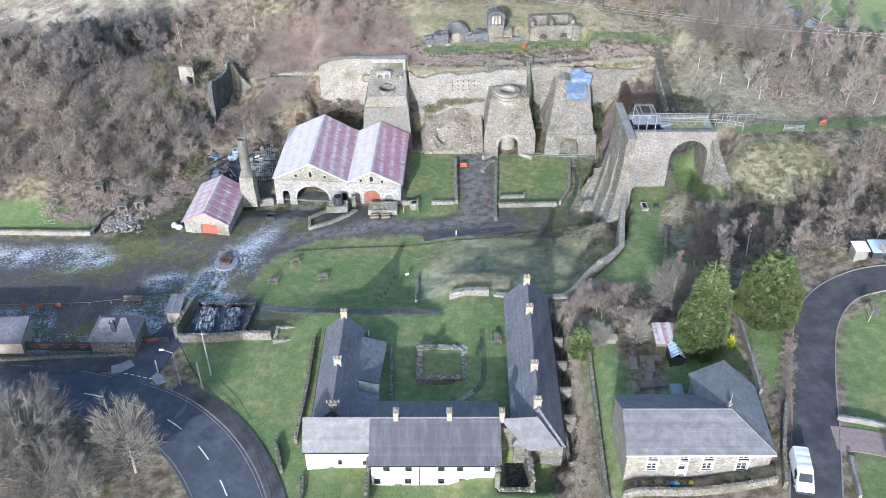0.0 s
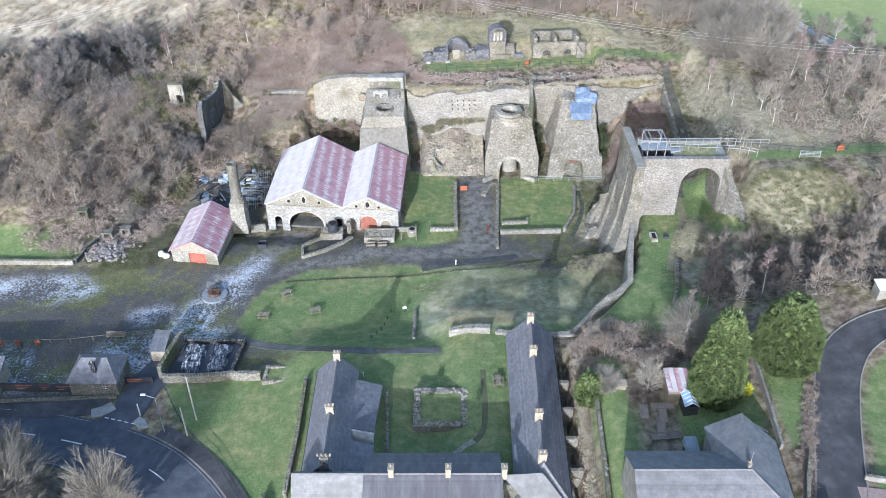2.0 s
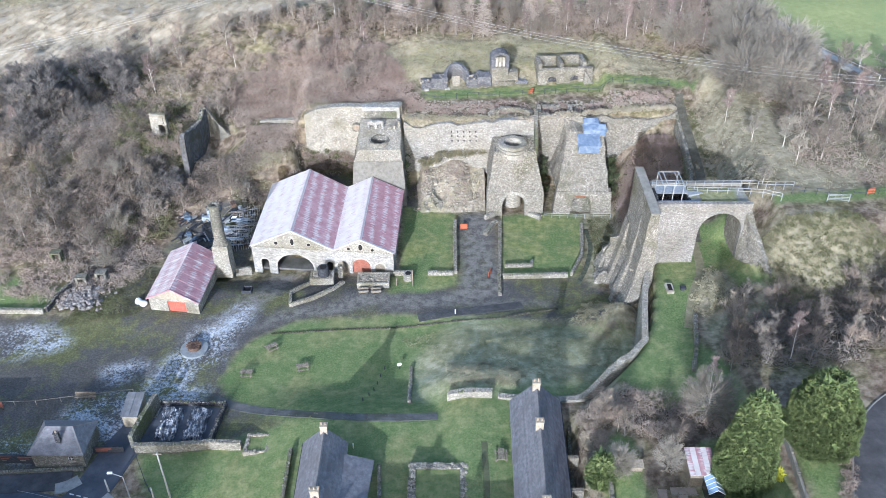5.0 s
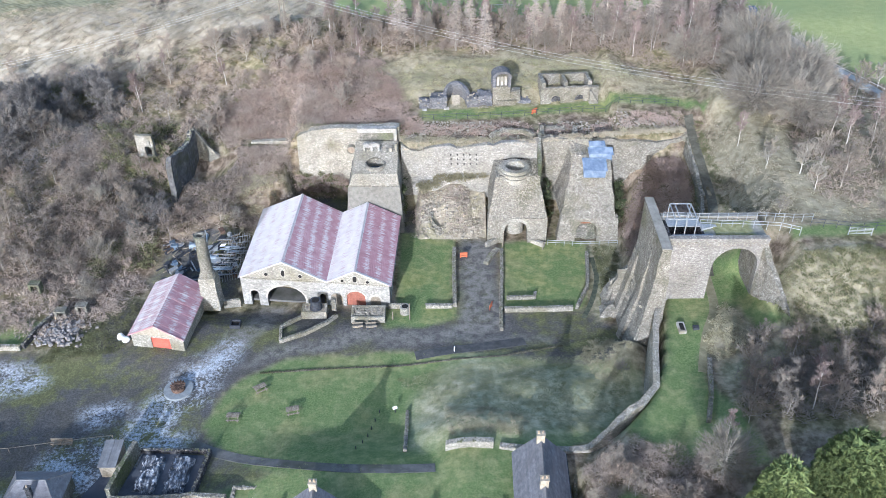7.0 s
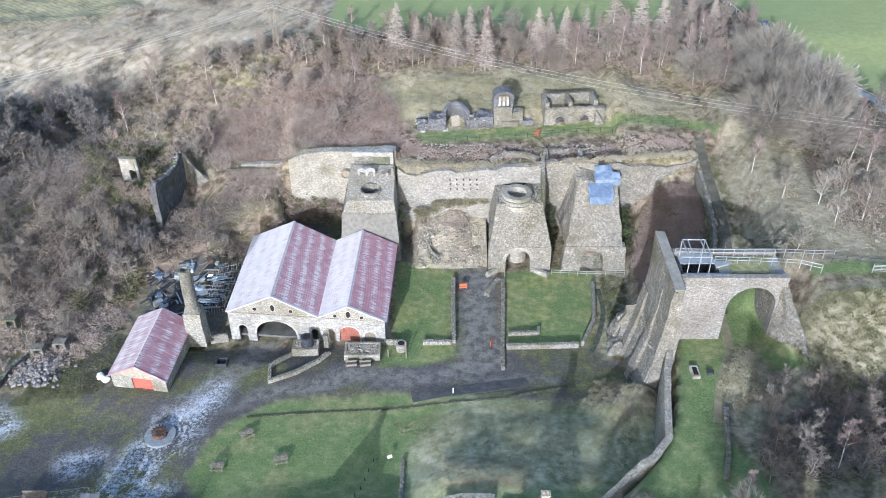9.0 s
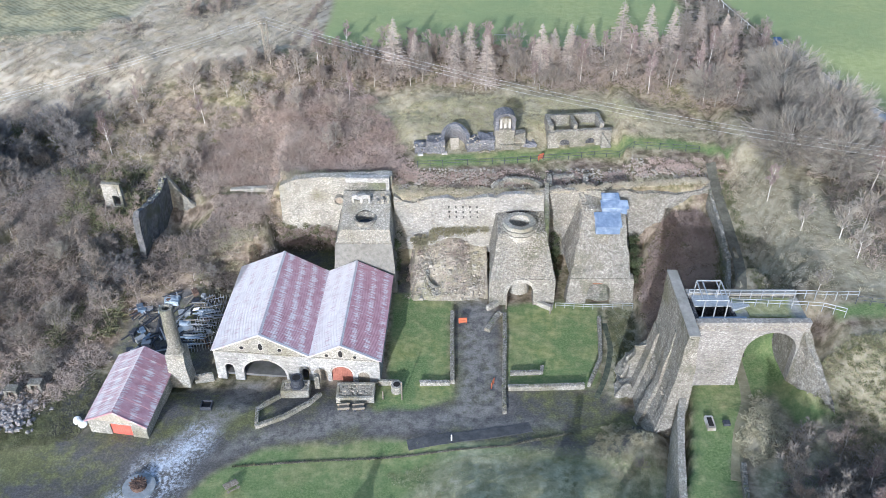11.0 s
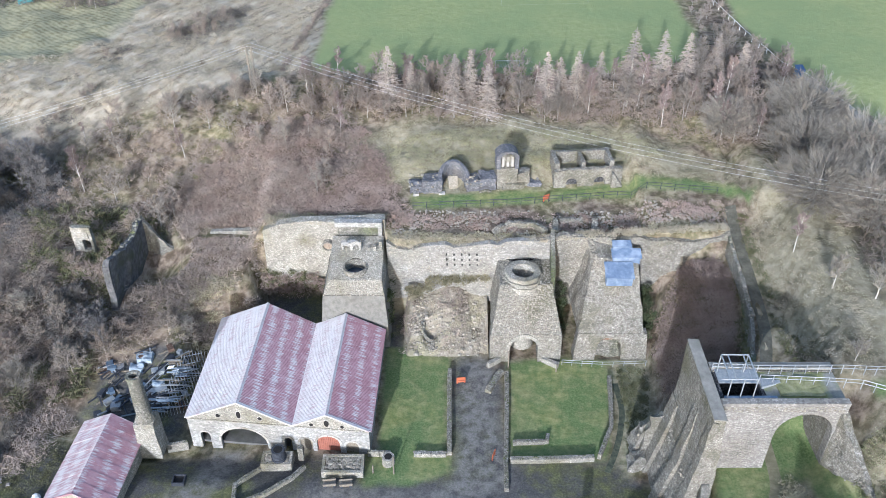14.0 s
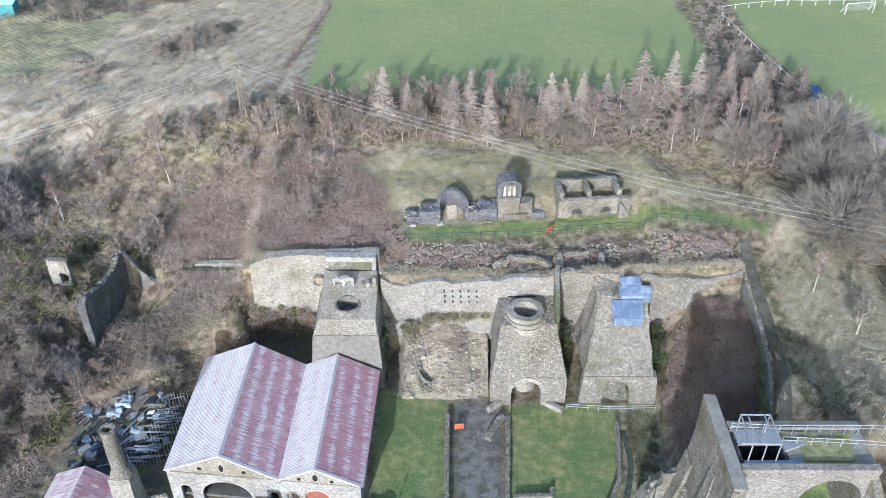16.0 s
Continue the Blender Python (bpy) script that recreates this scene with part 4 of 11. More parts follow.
def stone_wall(line, high, thick, label, material=M_STONE, cap=M_RUBBLE_OLD, category="wall", name="stone_wall", seed=1, jag=0.12, base=None, kind="", reach=0.0):
    """A free-standing rubble wall that follows the ground, with an uneven top of loose stones."""
    th = thing(name, label, category, kind=kind)
    pts = [Vector((x, y, 0)) for x, y in line]
    fine = [pts[0]]
    for a, b in zip(pts, pts[1:]):
        k = max(1, int((b - a).length / 0.7))
        fine += [a.lerp(b, (i + 1) / k) for i in range(k)]
    vs, fs, top = [], [], []
    for i, p in enumerate(fine):
        d = (fine[min(i + 1, len(fine) - 1)] - fine[max(i - 1, 0)]).normalized()
        s = Vector((-d.y, d.x, 0))
        g = min(height(p.x + s.x * q, p.y + s.y * q) for q in (-thick, thick)) - 0.2 if base is None else base
        zt = max(height(p.x, p.y), g, max(height(p.x + s.x * q, p.y + s.y * q) for q in (-reach, reach))) + high + jag * noise.noise(Vector((p.x * 0.9, p.y * 0.9, seed)))
        w = thick / 2 * (1 + 0.12 * noise.noise(Vector((p.x, p.y, 5.0))))
        for q, z in ((-w * 1.1, g), (-w, zt), (w, zt), (w * 1.1, g)):
            vs.append(p + s * q + Vector((0, 0, z)))
        top.append((p.x, p.y, zt))
    for i in range(len(fine) - 1):
        for a in range(3):
            fs.append((4 * i + a, 4 * i + a + 1, 4 * i + a + 5, 4 * i + a + 4))
    fs += [(0, 1, 2, 3), tuple(4 * (len(fine) - 1) + a for a in (3, 2, 1, 0))]
    raw("masonry", vs, fs, material, th)
    run = sum((Vector(b) - Vector(a)).length for a, b in zip(top, top[1:]))
    stones_along("coping", top, int(run * 7), 0.12, cap, th, seed, thick * 0.45)
    return th


def chimney_stack(parent, x, y, z0, z1, w=0.75, d=0.55, pots=2, material=M_BUFF):
    c = new("chimney")
    c.parent = parent
    bm = bmesh.new()
    box(bm, x - w / 2, x + w / 2, y - d / 2, y + d / 2, z0, z1)
    box(bm, x - w / 2 - 0.07, x + w / 2 + 0.07, y - d / 2 - 0.07, y + d / 2 + 0.07, z1, z1 + 0.12)
    part("shaft", bm, material, c)
    for i in range(pots):
        px = x + (i - (pots - 1) / 2) * w * 0.5
        bm = bmesh.new()
        tube(bm, (px, y, z1 + 0.12), (px, y, z1 + 0.5), 0.13, 0.10, 8)
        part("chimney_pot", bm, M_CLAY, c)
    return c


# ---- cast house: twin gables with sheeted roofs ----
def cast_house():
    th = thing("cast_house", "twin-gabled pale stone cast house with faded red and pale sheet roofs", "building")
    A, B = (-32.9, 127.05), (-8.0, 124.75)
    m = frame_map(A, B, (0.038, 1))
    L, D = 24.4, 19.7
    EA, RA, RB, va = 3.9, 7.45, 6.4, 14.2
    ca, cb = 7.2, 18.85
    holes = [(1.4, 2.7, -2.4, 1.4, 0.6), (4.1, 10.5, -2.4, 2.6, 2.7), (12.9, 13.9, -2.4, 1.5, 0.5), (15.0, 16.7, -2.4, 1.6, 0.8), (17.3, 20.4, -2.4, 2.4, 1.4), (21.2, 22.9, -2.4, 1.6, 0.8)]
    bm = bmesh.new()
    wall(bm, m, L, -2.4, EA, 0.6, holes)
    part("front_wall", bm, M_STONE_LIME, th)
    bm = bmesh.new()
    box(bm, 0.1, L - 0.1, -0.1, 0.0, EA - 0.12, EA + 0.06, m)
    part("string_course", bm, M_STONE_PALE, th)
    for u0, u1, c, r, wins in ((0, va, ca, RA, ((ca - 0.3, ca + 0.3, 4.6, 5.9, 0.35), (ca - 3.1, ca - 2.5, 4.55, 5.15, 0.35), (ca + 2.5, ca + 3.1, 4.55, 5.15, 0.35))), (va, L, cb, RB, ((cb - 0.32, cb + 0.32, 4.3, 5.5, 0.5), (cb - 2.3, cb - 1.8, 4.2, 4.7, 0.3), (cb + 1.8, cb + 2.3, 4.2, 4.7, 0.3)))):
        bm = bmesh.new()
        gable_top(bm, m, u0 + 0.05, u1 - 0.05, EA, r - 0.05, 0.0, 0.6, (c - u0) / (u1 - u0))
        part("gable", bm, M_STONE_PALE, th)
        for a, b, z0, z1, ri in wins:
            w = new("window")
            w.parent = th
            bm = bmesh.new()
            k = 10
            cc, rr = (a + b) / 2, (b - a) / 2
            ring = lambda f, v: [m(cc + rr * f * math.cos(2 * math.pi * i / 16), v, (z0 + z1) / 2 + (z1 - z0) / 2 * f * math.sin(2 * math.pi * i / 16)) for i in range(16)]
            solid(bm, ring(1.25, -0.05), ring(1.25, -0.004))
            part("window_surround", bm, M_ASHLAR, w)
            bm = bmesh.new()
            solid(bm, ring(1.0, -0.075), ring(1.0, -0.055))
            part("pane", bm, M_DARK, w)
        for s0, s1 in ((u0, c), (c, u1)):
            za, zb = (EA, r) if s0 == u0 else (r, EA)
            bm = bmesh.new()
            solid(bm, [m(s0, -0.12, za - 0.05), m(s1, -0.12, zb - 0.05), m(s1, 0.3, zb - 0.05), m(s0, 0.3, za - 0.05)], [m(s0, -0.12, za + 0.16), m(s1, -0.12, zb + 0.16), m(s1, 0.3, zb + 0.16), m(s0, 0.3, za + 0.16)])
            part("gable_coping", bm, M_PALE_SHEET, th)
    for a, b, z0, z1, ri in holes:
        k = 10
        c, r0 = (a + b) / 2, (b - a) / 2
        for i in range(k):
            t0, t1 = math.pi * i / k, math.pi * (i + 1) / k - 0.03
            q = lambda t, f: (c - (r0 + f) * math.cos(t), z1 - ri + (ri + f) * math.sin(t))
            pts = [q(t0, 0.0), q(t1, 0.0), q(t1, 0.3), q(t0, 0.3)]
            bm = bmesh.new()
            solid(bm, [m(u, -0.06, z) for u, z in pts], [m(u, 0.02, z) for u, z in pts])
            part("arch_stone", bm, M_ASHLAR, th)
    for a, b, z1, mt in ((17.35, 20.35, 2.36, M_DOOR_RUST), (21.25, 22.85, 1.56, M_WOOD), (15.05, 16.65, 1.56, M_WOOD)):
        nb = int((b - a) / 0.25)
        door = new("door")
        door.parent = th
        for i in range(nb):
            bm = bmesh.new()
            box(bm, a + (b - a) * i / nb, a + (b - a) * (i + 1) / nb - 0.015, 0.3, 0.38, -2.2, z1, m)
            part("plank", bm, mt, door)
    for side in ((0, 0.6), (L - 0.6, L)):
        bm = bmesh.new()
        box(bm, side[0], side[1], 0.6, D, -2.4, EA, m)
        part("side_wall", bm, M_STONE_LIME, th)
    bm = bmesh.new()
    box(bm, 0.6, L - 0.6, D - 0.6, D, -2.4, EA, m)
    gable_top(bm, m, 0, va, EA, RA - 0.05, D - 0.6, 0.6, ca / va)
    gable_top(bm, m, va, L, EA, RB - 0.05, D - 0.6, 0.6, (cb - va) / (L - va))
    part("back_wall", bm, M_STONE_LIME, th)
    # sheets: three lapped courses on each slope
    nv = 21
    # pale sheets on the left slopes, red on the right
    for u0, u1, z0, z1, mt in ((-0.35, ca, EA - 0.15, RA, M_PALE_SHEET), (va, ca, EA + 0.05, RA, M_RED_SHEET), (va, cb, EA + 0.05, RB, M_PALE_SHEET), (L + 0.35, cb, EA - 0.15, RB, M_RED_PLAIN)):
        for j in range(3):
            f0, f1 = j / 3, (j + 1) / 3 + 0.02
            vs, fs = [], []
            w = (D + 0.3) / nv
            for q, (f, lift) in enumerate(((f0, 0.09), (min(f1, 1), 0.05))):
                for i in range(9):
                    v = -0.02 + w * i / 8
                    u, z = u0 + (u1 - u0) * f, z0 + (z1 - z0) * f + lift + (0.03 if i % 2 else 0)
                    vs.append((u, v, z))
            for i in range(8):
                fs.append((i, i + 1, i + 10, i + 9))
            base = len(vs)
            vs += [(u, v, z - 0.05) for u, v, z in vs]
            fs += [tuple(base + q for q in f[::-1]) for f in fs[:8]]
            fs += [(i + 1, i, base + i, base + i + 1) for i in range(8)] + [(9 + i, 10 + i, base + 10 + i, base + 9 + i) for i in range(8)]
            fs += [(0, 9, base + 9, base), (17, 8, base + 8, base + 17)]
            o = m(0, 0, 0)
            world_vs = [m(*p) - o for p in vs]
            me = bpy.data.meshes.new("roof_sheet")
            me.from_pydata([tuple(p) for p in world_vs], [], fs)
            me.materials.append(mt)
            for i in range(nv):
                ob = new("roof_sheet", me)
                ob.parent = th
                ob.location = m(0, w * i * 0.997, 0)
    for c, r in ((ca, RA), (cb, RB)):
        bm = bmesh.new()
        solid(bm, [m(c - 0.3, -0.05, r - 0.06), m(c, -0.05, r + 0.15), m(c + 0.3, -0.05, r - 0.06)], [m(c - 0.3, D + 0.25, r - 0.06), m(c, D + 0.25, r + 0.15), m(c + 0.3, D + 0.25, r - 0.06)])
        part("ridge_cap", bm, M_PALE_SHEET, th)
    bm = bmesh.new()
    box(bm, va - 0.3, va + 0.3, -0.05, D + 0.2, EA - 0.02, EA + 0.06, m)
    part("valley_gutter", bm, M_STEEL_DARK, th)
    bm = bmesh.new()
    box(bm, 0.6, L - 0.6, 0.6, D - 0.6, -0.9, 0.1, m)
    for v in bm.verts:
        if v.co.z > 0 and v.co.y < 129:
            v.co.z = -1.3
    part("earth_floor", bm, M_ASPHALT_OLD, th)
    return th


cast_house()


# ---- red-doored store and the brick stack ----
M_RED_STORE = sheet_mat("pink_faded_sheet", [(0.36, 0.23, 0.245), (0.42, 0.29, 0.305), (0.47, 0.36, 0.37)], (0.56, 0.53, 0.53), (0.46, 0.64), 0.05)


def red_store():
    th = thing("store_building", "buff stone store with red door and faded sheet roof", "building")
    m = frame_map((-47.4, 115.1), (-39.2, 113.9), (0.06, 1))
    L, D, E, R = 8.25, 12.2, 2.5, 4.75
    bm = bmesh.new()
    wall(bm, m, L, -0.4, E, 0.45, [(3.1, 6.1, -0.4, 2.15)])
    part("front_wall", bm, M_STONE_PALE, th)
    bm = bmesh.new()
    gable_top(bm, m, 0, L, E, R, 0, 0.45)
    part("gable", bm, M_BUFF, th)
    door = new("door")
    door.parent = th
    door["label"] = "red boarded double door"
    for i in range(10):
        bm = bmesh.new()
        box(bm, 3.12 + 0.3 * i, 3.40 + 0.3 * i, 0.2, 0.28, -0.1, 2.13, m)
        part("plank", bm, M_DOOR_RED, door)
    bm = bmesh.new()
    box(bm, 0, 0.45, 0.45, D, -0.4, E, m)
    box(bm, L - 0.45, L, 0.45, D, -0.4, E, m)
    box(bm, 0.45, L - 0.45, D - 0.45, D, -0.4, E, m)
    gable_top(bm, m, 0, L, E, R, D - 0.45, 0.45)
    part("side_wall", bm, M_STONE_PALE, th)
    nv = 13
    for u0, mt in ((-0.35, M_RED_STORE), (L + 0.35, M_RED_PLAIN)):
        for i in range(nv):
            a, b = -0.3 + (D + 0.6) * i / nv, -0.3 + (D + 0.6) * (i + 1) / nv - 0.02
            lift = 0.03 * (i % 2)
            bm = bmesh.new()
            slope(bm, m, (u0, a, E - 0.12 + lift), (L / 2, a, R + 0.02 + lift), (L / 2, b, R + 0.02 + lift), (u0, b, E - 0.12 + lift), 0.06)
            part("roof_sheet", bm, mt, th)
    for u0, u1 in ((-0.35, L / 2), (L / 2, L + 0.35)):
        za, zb = (E - 0.1, R) if u0 < 0 else (R, E - 0.1)
        bm = bmesh.new()
        solid(bm, [m(u0, -0.36, za - 0.12), m(u1, -0.36, zb - 0.12), m(u1, -0.3, zb - 0.12), m(u0, -0.3, za - 0.12)], [m(u0, -0.36, za + 0.14), m(u1, -0.36, zb + 0.14), m(u1, -0.3, zb + 0.14), m(u0, -0.3, za + 0.14)])
        part("bargeboard", bm, M_RED_PLAIN, th)
    return th


red_store()


def brick_stack():
    th = thing("chimney_stack", "tall round weathered stone chimney on a square plinth", "chimney")
    cx, cy = -37.35, 125.1
    bm = bmesh.new()
    solid(bm, [(cx - 1.45, cy - 1.4, -0.3), (cx + 1.45, cy - 1.4, -0.3), (cx + 1.45, cy + 1.4, -0.3), (cx - 1.45, cy + 1.4, -0.3)], [(cx - 1.25, cy - 1.2, 6.0), (cx + 1.25, cy - 1.2, 6.0), (cx + 1.25, cy + 1.2, 6.0), (cx - 1.25, cy + 1.2, 6.0)])
    rough(bm, 0.08, 0.8, 3)
    part("plinth", bm, M_STONE_PALE, th)
    bm = bmesh.new()
    tube(bm, (cx, cy, 6.0), (cx, cy, 6.9), 1.3, 1.0, 14)
    rough(bm, 0.05, 1.0, 0)
    part("collar", bm, M_STONE, th)
    bm = bmesh.new()
    k = 16
    for lo, hi, r0, r1 in ((6.9, 9.5, 0.98, 0.93), (9.5, 12, 0.93, 0.88), (12, 13.3, 0.88, 0.86), (13.3, 13.7, 0.95, 0.93)):
        rings = []
        for z, r, ri in ((lo, r0, 0.5), (hi, r1, 0.5)):
            rings.append([(cx + r * math.cos(6.2832 * i / k), cy + r * math.sin(6.2832 * i / k), z) for i in range(k)])
        a = [bm.verts.new(p) for p in rings[0]]
        b = [bm.verts.new(p) for p in rings[1]]
        for i in range(k):
            bm.faces.new((a[i], a[(i + 1) % k], b[(i + 1) % k], b[i]))
        last = b
    c = [bm.verts.new((cx + 0.55 * math.cos(6.2832 * i / k), cy + 0.55 * math.sin(6.2832 * i / k), 13.68)) for i in range(k)]
    d = [bm.verts.new((cx + 0.5 * math.cos(6.2832 * i / k), cy + 0.5 * math.sin(6.2832 * i / k), 9.0)) for i in range(k)]
    for i in range(k):
        bm.faces.new((last[i], last[(i + 1) % k], c[(i + 1) % k], c[i]))
        bm.faces.new((c[i], c[(i + 1) % k], d[(i + 1) % k], d[i]))
    bm.faces.new(d)
    rough(bm, 0.07, 1.3, 0)
    part("shaft", bm, M_STONE_MOSS, th)
    return th


brick_stack()
stone_wall([(-36.0, 125.9), (-33.4, 126.6)], 1.5, 0.45, "short pale stone yard wall joining the cast house", M_STONE_PALE)


# ---- workers' cottages round a square ----
def cottage_row(name, label, m, L, D, z0, eave, ridge, ridge_v, walls, roof, holes=(), hips=(False, False), over=0.25):
    """A terrace along u with its ridge along u at ridge_v."""
    th = thing(name, label, "cottages")
    bm = bmesh.new()
    wall(bm, m, L, z0, eave, 0.5, holes)
    part("front_wall", bm, walls, th)
    bm = bmesh.new()
    box(bm, 0, L, D - 0.5, D, z0, eave, m)
    part("back_wall", bm, walls, th)
    for e, (u0, u1) in enumerate(((0, 0.5), (L - 0.5, L))):
        bm = bmesh.new()
        box(bm, u0, u1, 0.5, D - 0.5, z0, eave, m)
        if not hips[e]:
            solid(bm, [m(u0, 0, eave), m(u0, D, eave), m(u0, ridge_v, ridge - 0.05)], [m(u1, 0, eave), m(u1, D, eave), m(u1, ridge_v, ridge - 0.05)])
        part("end_wall", bm, walls, th)
    h0, h1 = (ridge_v if hips[0] else -over), (L - ridge_v if hips[1] else L + over)
    for v0, v1 in ((-over, ridge_v), (ridge_v, D + over)):
        s = (ridge - eave) / ridge_v if v0 < 0 else (ridge - eave) / (D - ridge_v)
        ze = eave - over * s
        bm = bmesh.new()
        if v0 < 0:
            slope(bm, m, (-over, v0, ze), (L + over, v0, ze), (h1, v1, ridge), (h0, v1, ridge), 0.14)
        else:
            slope(bm, m, (h0, v0, ridge), (h1, v0, ridge), (L + over, v1, ze), (-over, v1, ze), 0.14)
        part("roof_slope", bm, roof, th)
        if v0 < 0:
            slate_courses(th, m, (-over, v0, ze), (L + over, v0, ze), (h1, v1, ridge), (h0, v1, ridge), roof)
        else:
            slate_courses(th, m, (-over, v1, ze), (L + over, v1, ze), (h1, v0, ridge), (h0, v0, ridge), roof)
    for e in (0, 1):
        if hips[e]:
            ue, uh = (-over, h0) if e == 0 else (L + over, h1)
            bm = bmesh.new()
            z = eave - 0.1
            solid(bm, [m(ue, -over, z), m(ue, D + over, z), m(uh, ridge_v, ridge)], [m(ue, -over, z + 0.14), m(ue, D + over, z + 0.14), m(uh, ridge_v, ridge + 0.14)])
            part("hip_slope", bm, roof, th)
    n = max(2, int((h1 - h0) / 0.6))
    for i in range(n):
        bm = bmesh.new()
        a, b = h0 + (h1 - h0) * i / n, h0 + (h1 - h0) * (i + 1) / n - 0.02
        solid(bm, [m(a, ridge_v - 0.2, ridge + 0.06), m(a, ridge_v, ridge + 0.24), m(a, ridge_v + 0.2, ridge + 0.06)], [m(b, ridge_v - 0.2, ridge + 0.06), m(b, ridge_v, ridge + 0.24), m(b, ridge_v + 0.2, ridge + 0.06)])
        part("ridge_tile", bm, M_RIDGE, th)
    bm = bmesh.new()
    box(bm, -over, L + over, -over - 0.12, -over, eave - over * (ridge - eave) / ridge_v - 0.06, eave - over * (ridge - eave) / ridge_v + 0.05, m)
    part("gutter", bm, M_STEEL_DARK, th)
    return th


M_SLATE_OLD = mat("purple_grey_slate", [(0.084, 0.084, 0.093), (0.114, 0.115, 0.126), (0.148, 0.149, 0.161)], 0.9, 0.55, 0.35, 4, 0.35, stain=(0.095, 0.09, 0.106), stain_scale=0.4, stretch=(1.6, 0.35, 0.35), vary=0.11)

# front row, whitewashed, two storeys
mf = frame_map((-9.7, 56.2), (6.0, 56.2))
wins = [(u - 0.4, u + 0.4, z, z + h) for z, h in ((3.75, 0.9), (6.15, 0.95)) for u in ((1.9, 4.6, 8.6, 10.9, 14.2) if z > 5 else (0.7, 4.5, 8.6, 11.2))]
doors = [(2.8, 3.7, 2.6, 4.7)]
front = cottage_row("cottage_row", "two-storey whitewashed cottage row with a dark slate roof", mf, 15.7, 10.0, 2.4, 7.45, 10.0, 5.0, M_WHITE, M_SLATE_OLD, wins + doors)
for u0, u1, z0, z1 in wins:
    window(front, mf, u0, u1, z0, z1, 0.18, M_STEEL_DARK)
for u0, u1, z0, z1 in doors:
    bm = bmesh.new()
    box(bm, u0, u1, 0.2, 0.28, z0, z1, mf)
    part("door", bm, M_WHITE_PAINT, front)
bm = bmesh.new()
tube(bm, mf(5.9, -0.08, 2.8), mf(5.9, -0.08, 7.3), 0.06, 0.06)
part("drainpipe", bm, M_STEEL_DARK, front)
for x in (-6.7, -0.1, 6.4):
    chimney_stack(front, x, 61.2, 9.6, 11.3, 0.6, 0.9, 1)
mw = frame_map((-18.1, 58.9), (-9.95, 58.9))
wl = [(4.0, 4.5, 4.1, 4.9), (7.1, 7.6, 4.0, 4.7), (0.7, 1.5, 5.9, 6.1), (4.7, 5.5, 5.9, 6.1)]
west = cottage_row("cottage", "whitewashed cottage end with a pale grey slate roof", mw, 8.1, 5.2, 2.4, 6.85, 9.85, 2.45, M_WHITE, M_SLATE_NEW, wl + [(2.7, 3.5, 2.4, 4.6)])
for u0, u1, z0, z1 in wl[:2]:
    window(west, mw, u0, u1, z0, z1, 0.18, M_STEEL_DARK, 1)
bm = bmesh.new()
box(bm, 2.7, 3.5, 0.2, 0.28, 2.4, 4.6, mw)
part("door", bm, M_WHITE_PAINT, west)

# west wing, running away from the front row
ml = frame_map((-17.75, 82.2), (-17.75, 64.0))
lw = cottage_row("cottage_row", "long stone cottage row under a weathered dark slate roof", ml, 18.2, 5.2, 2.2, 5.95, 8.5, 2.65, M_STONE, M_SLATE)
chimney_stack(lw, -15.1, 82.0, 8.2, 9.6, 0.9, 0.7, 2)
chimney_stack(lw, -15.1, 72.4, 8.2, 9.5, 1.0, 0.6, 3)
chimney_stack(lw, -14.9, 64.3, 8.2, 9.5, 1.0, 0.6, 4, M_STONE)
bm = bmesh.new()
solid(bm, [(-12.6, 71.76, 6.0), (-9.6, 71.76, 5.15), (-8.9, 80.1, 5.15), (-12.6, 80.4, 6.0)], [(-12.6, 71.76, 6.14), (-9.6, 71.76, 5.29), (-8.9, 80.1, 5.29), (-12.6, 80.4, 6.14)])
part("outshut_roof", bm, M_SLATE, lw)
bm = bmesh.new()
solid(bm, [(-12.55, 71.4, 3.0), (-9.7, 71.4, 3.0), (-9.7, 71.75, 3.0), (-12.55, 71.75, 3.0)], [(-12.55, 71.4, 6.1), (-9.7, 71.4, 5.25), (-9.7, 71.75, 5.15), (-12.55, 71.75, 5.95)])
box(bm, -10.1, -9.7, 72.2, 79.8, 3.0, 5.1)
part("outshut_wall", bm, M_WHITE, lw)
bm = bmesh.new()
solid(bm, [(-12.6, 65.2, 5.9), (-9.4, 65.2, 4.9), (-9.5, 69.8, 4.9), (-12.6, 70.0, 5.9)], [(-12.6, 65.2, 6.04), (-9.4, 65.2, 5.04), (-9.5, 69.8, 5.04), (-12.6, 70.0, 6.04)])
part("outshut_roof", bm, M_SLATE, lw)
bm = bmesh.new()
box(bm, -12.5, -9.7, 65.4, 69.6, 2.8, 4.9)
part("outshut_wall", bm, M_STONE, lw)

# east wing
mr = frame_map((14.2, 59.6), (14.9, 88.4))
rw = cottage_row("cottage_row", "long stone cottage row with five stacks and a slate roof", mr, 28.8, 6.2, 2.6, 6.8, 10.0, 3.1, M_STONE, M_SLATE, [(6 + 4 * k, 6.9 + 4 * k, 5.0, 6.0) for k in range(5)], hips=(True, False))
for y in (87.9, 81.3, 69.9, 63.4):
    x = 10.95 + (y - 61) * 0.028
    chimney_stack(rw, x, y, 9.6, 11.15, 0.95, 0.7, 2)
bm = bmesh.new()
solid(bm, [(6.2, 61.0, 10.0), (10.9, 61.3, 10.0), (13.9, 58.9, 6.9), (9.6, 58.6, 6.9)], [(6.2, 61.0, 10.14), (10.9, 61.3, 10.14), (13.9, 58.9, 7.04), (9.6, 58.6, 7.04)])
part("link_roof", bm, M_SLATE_NEW, rw, "pale slate link roof")
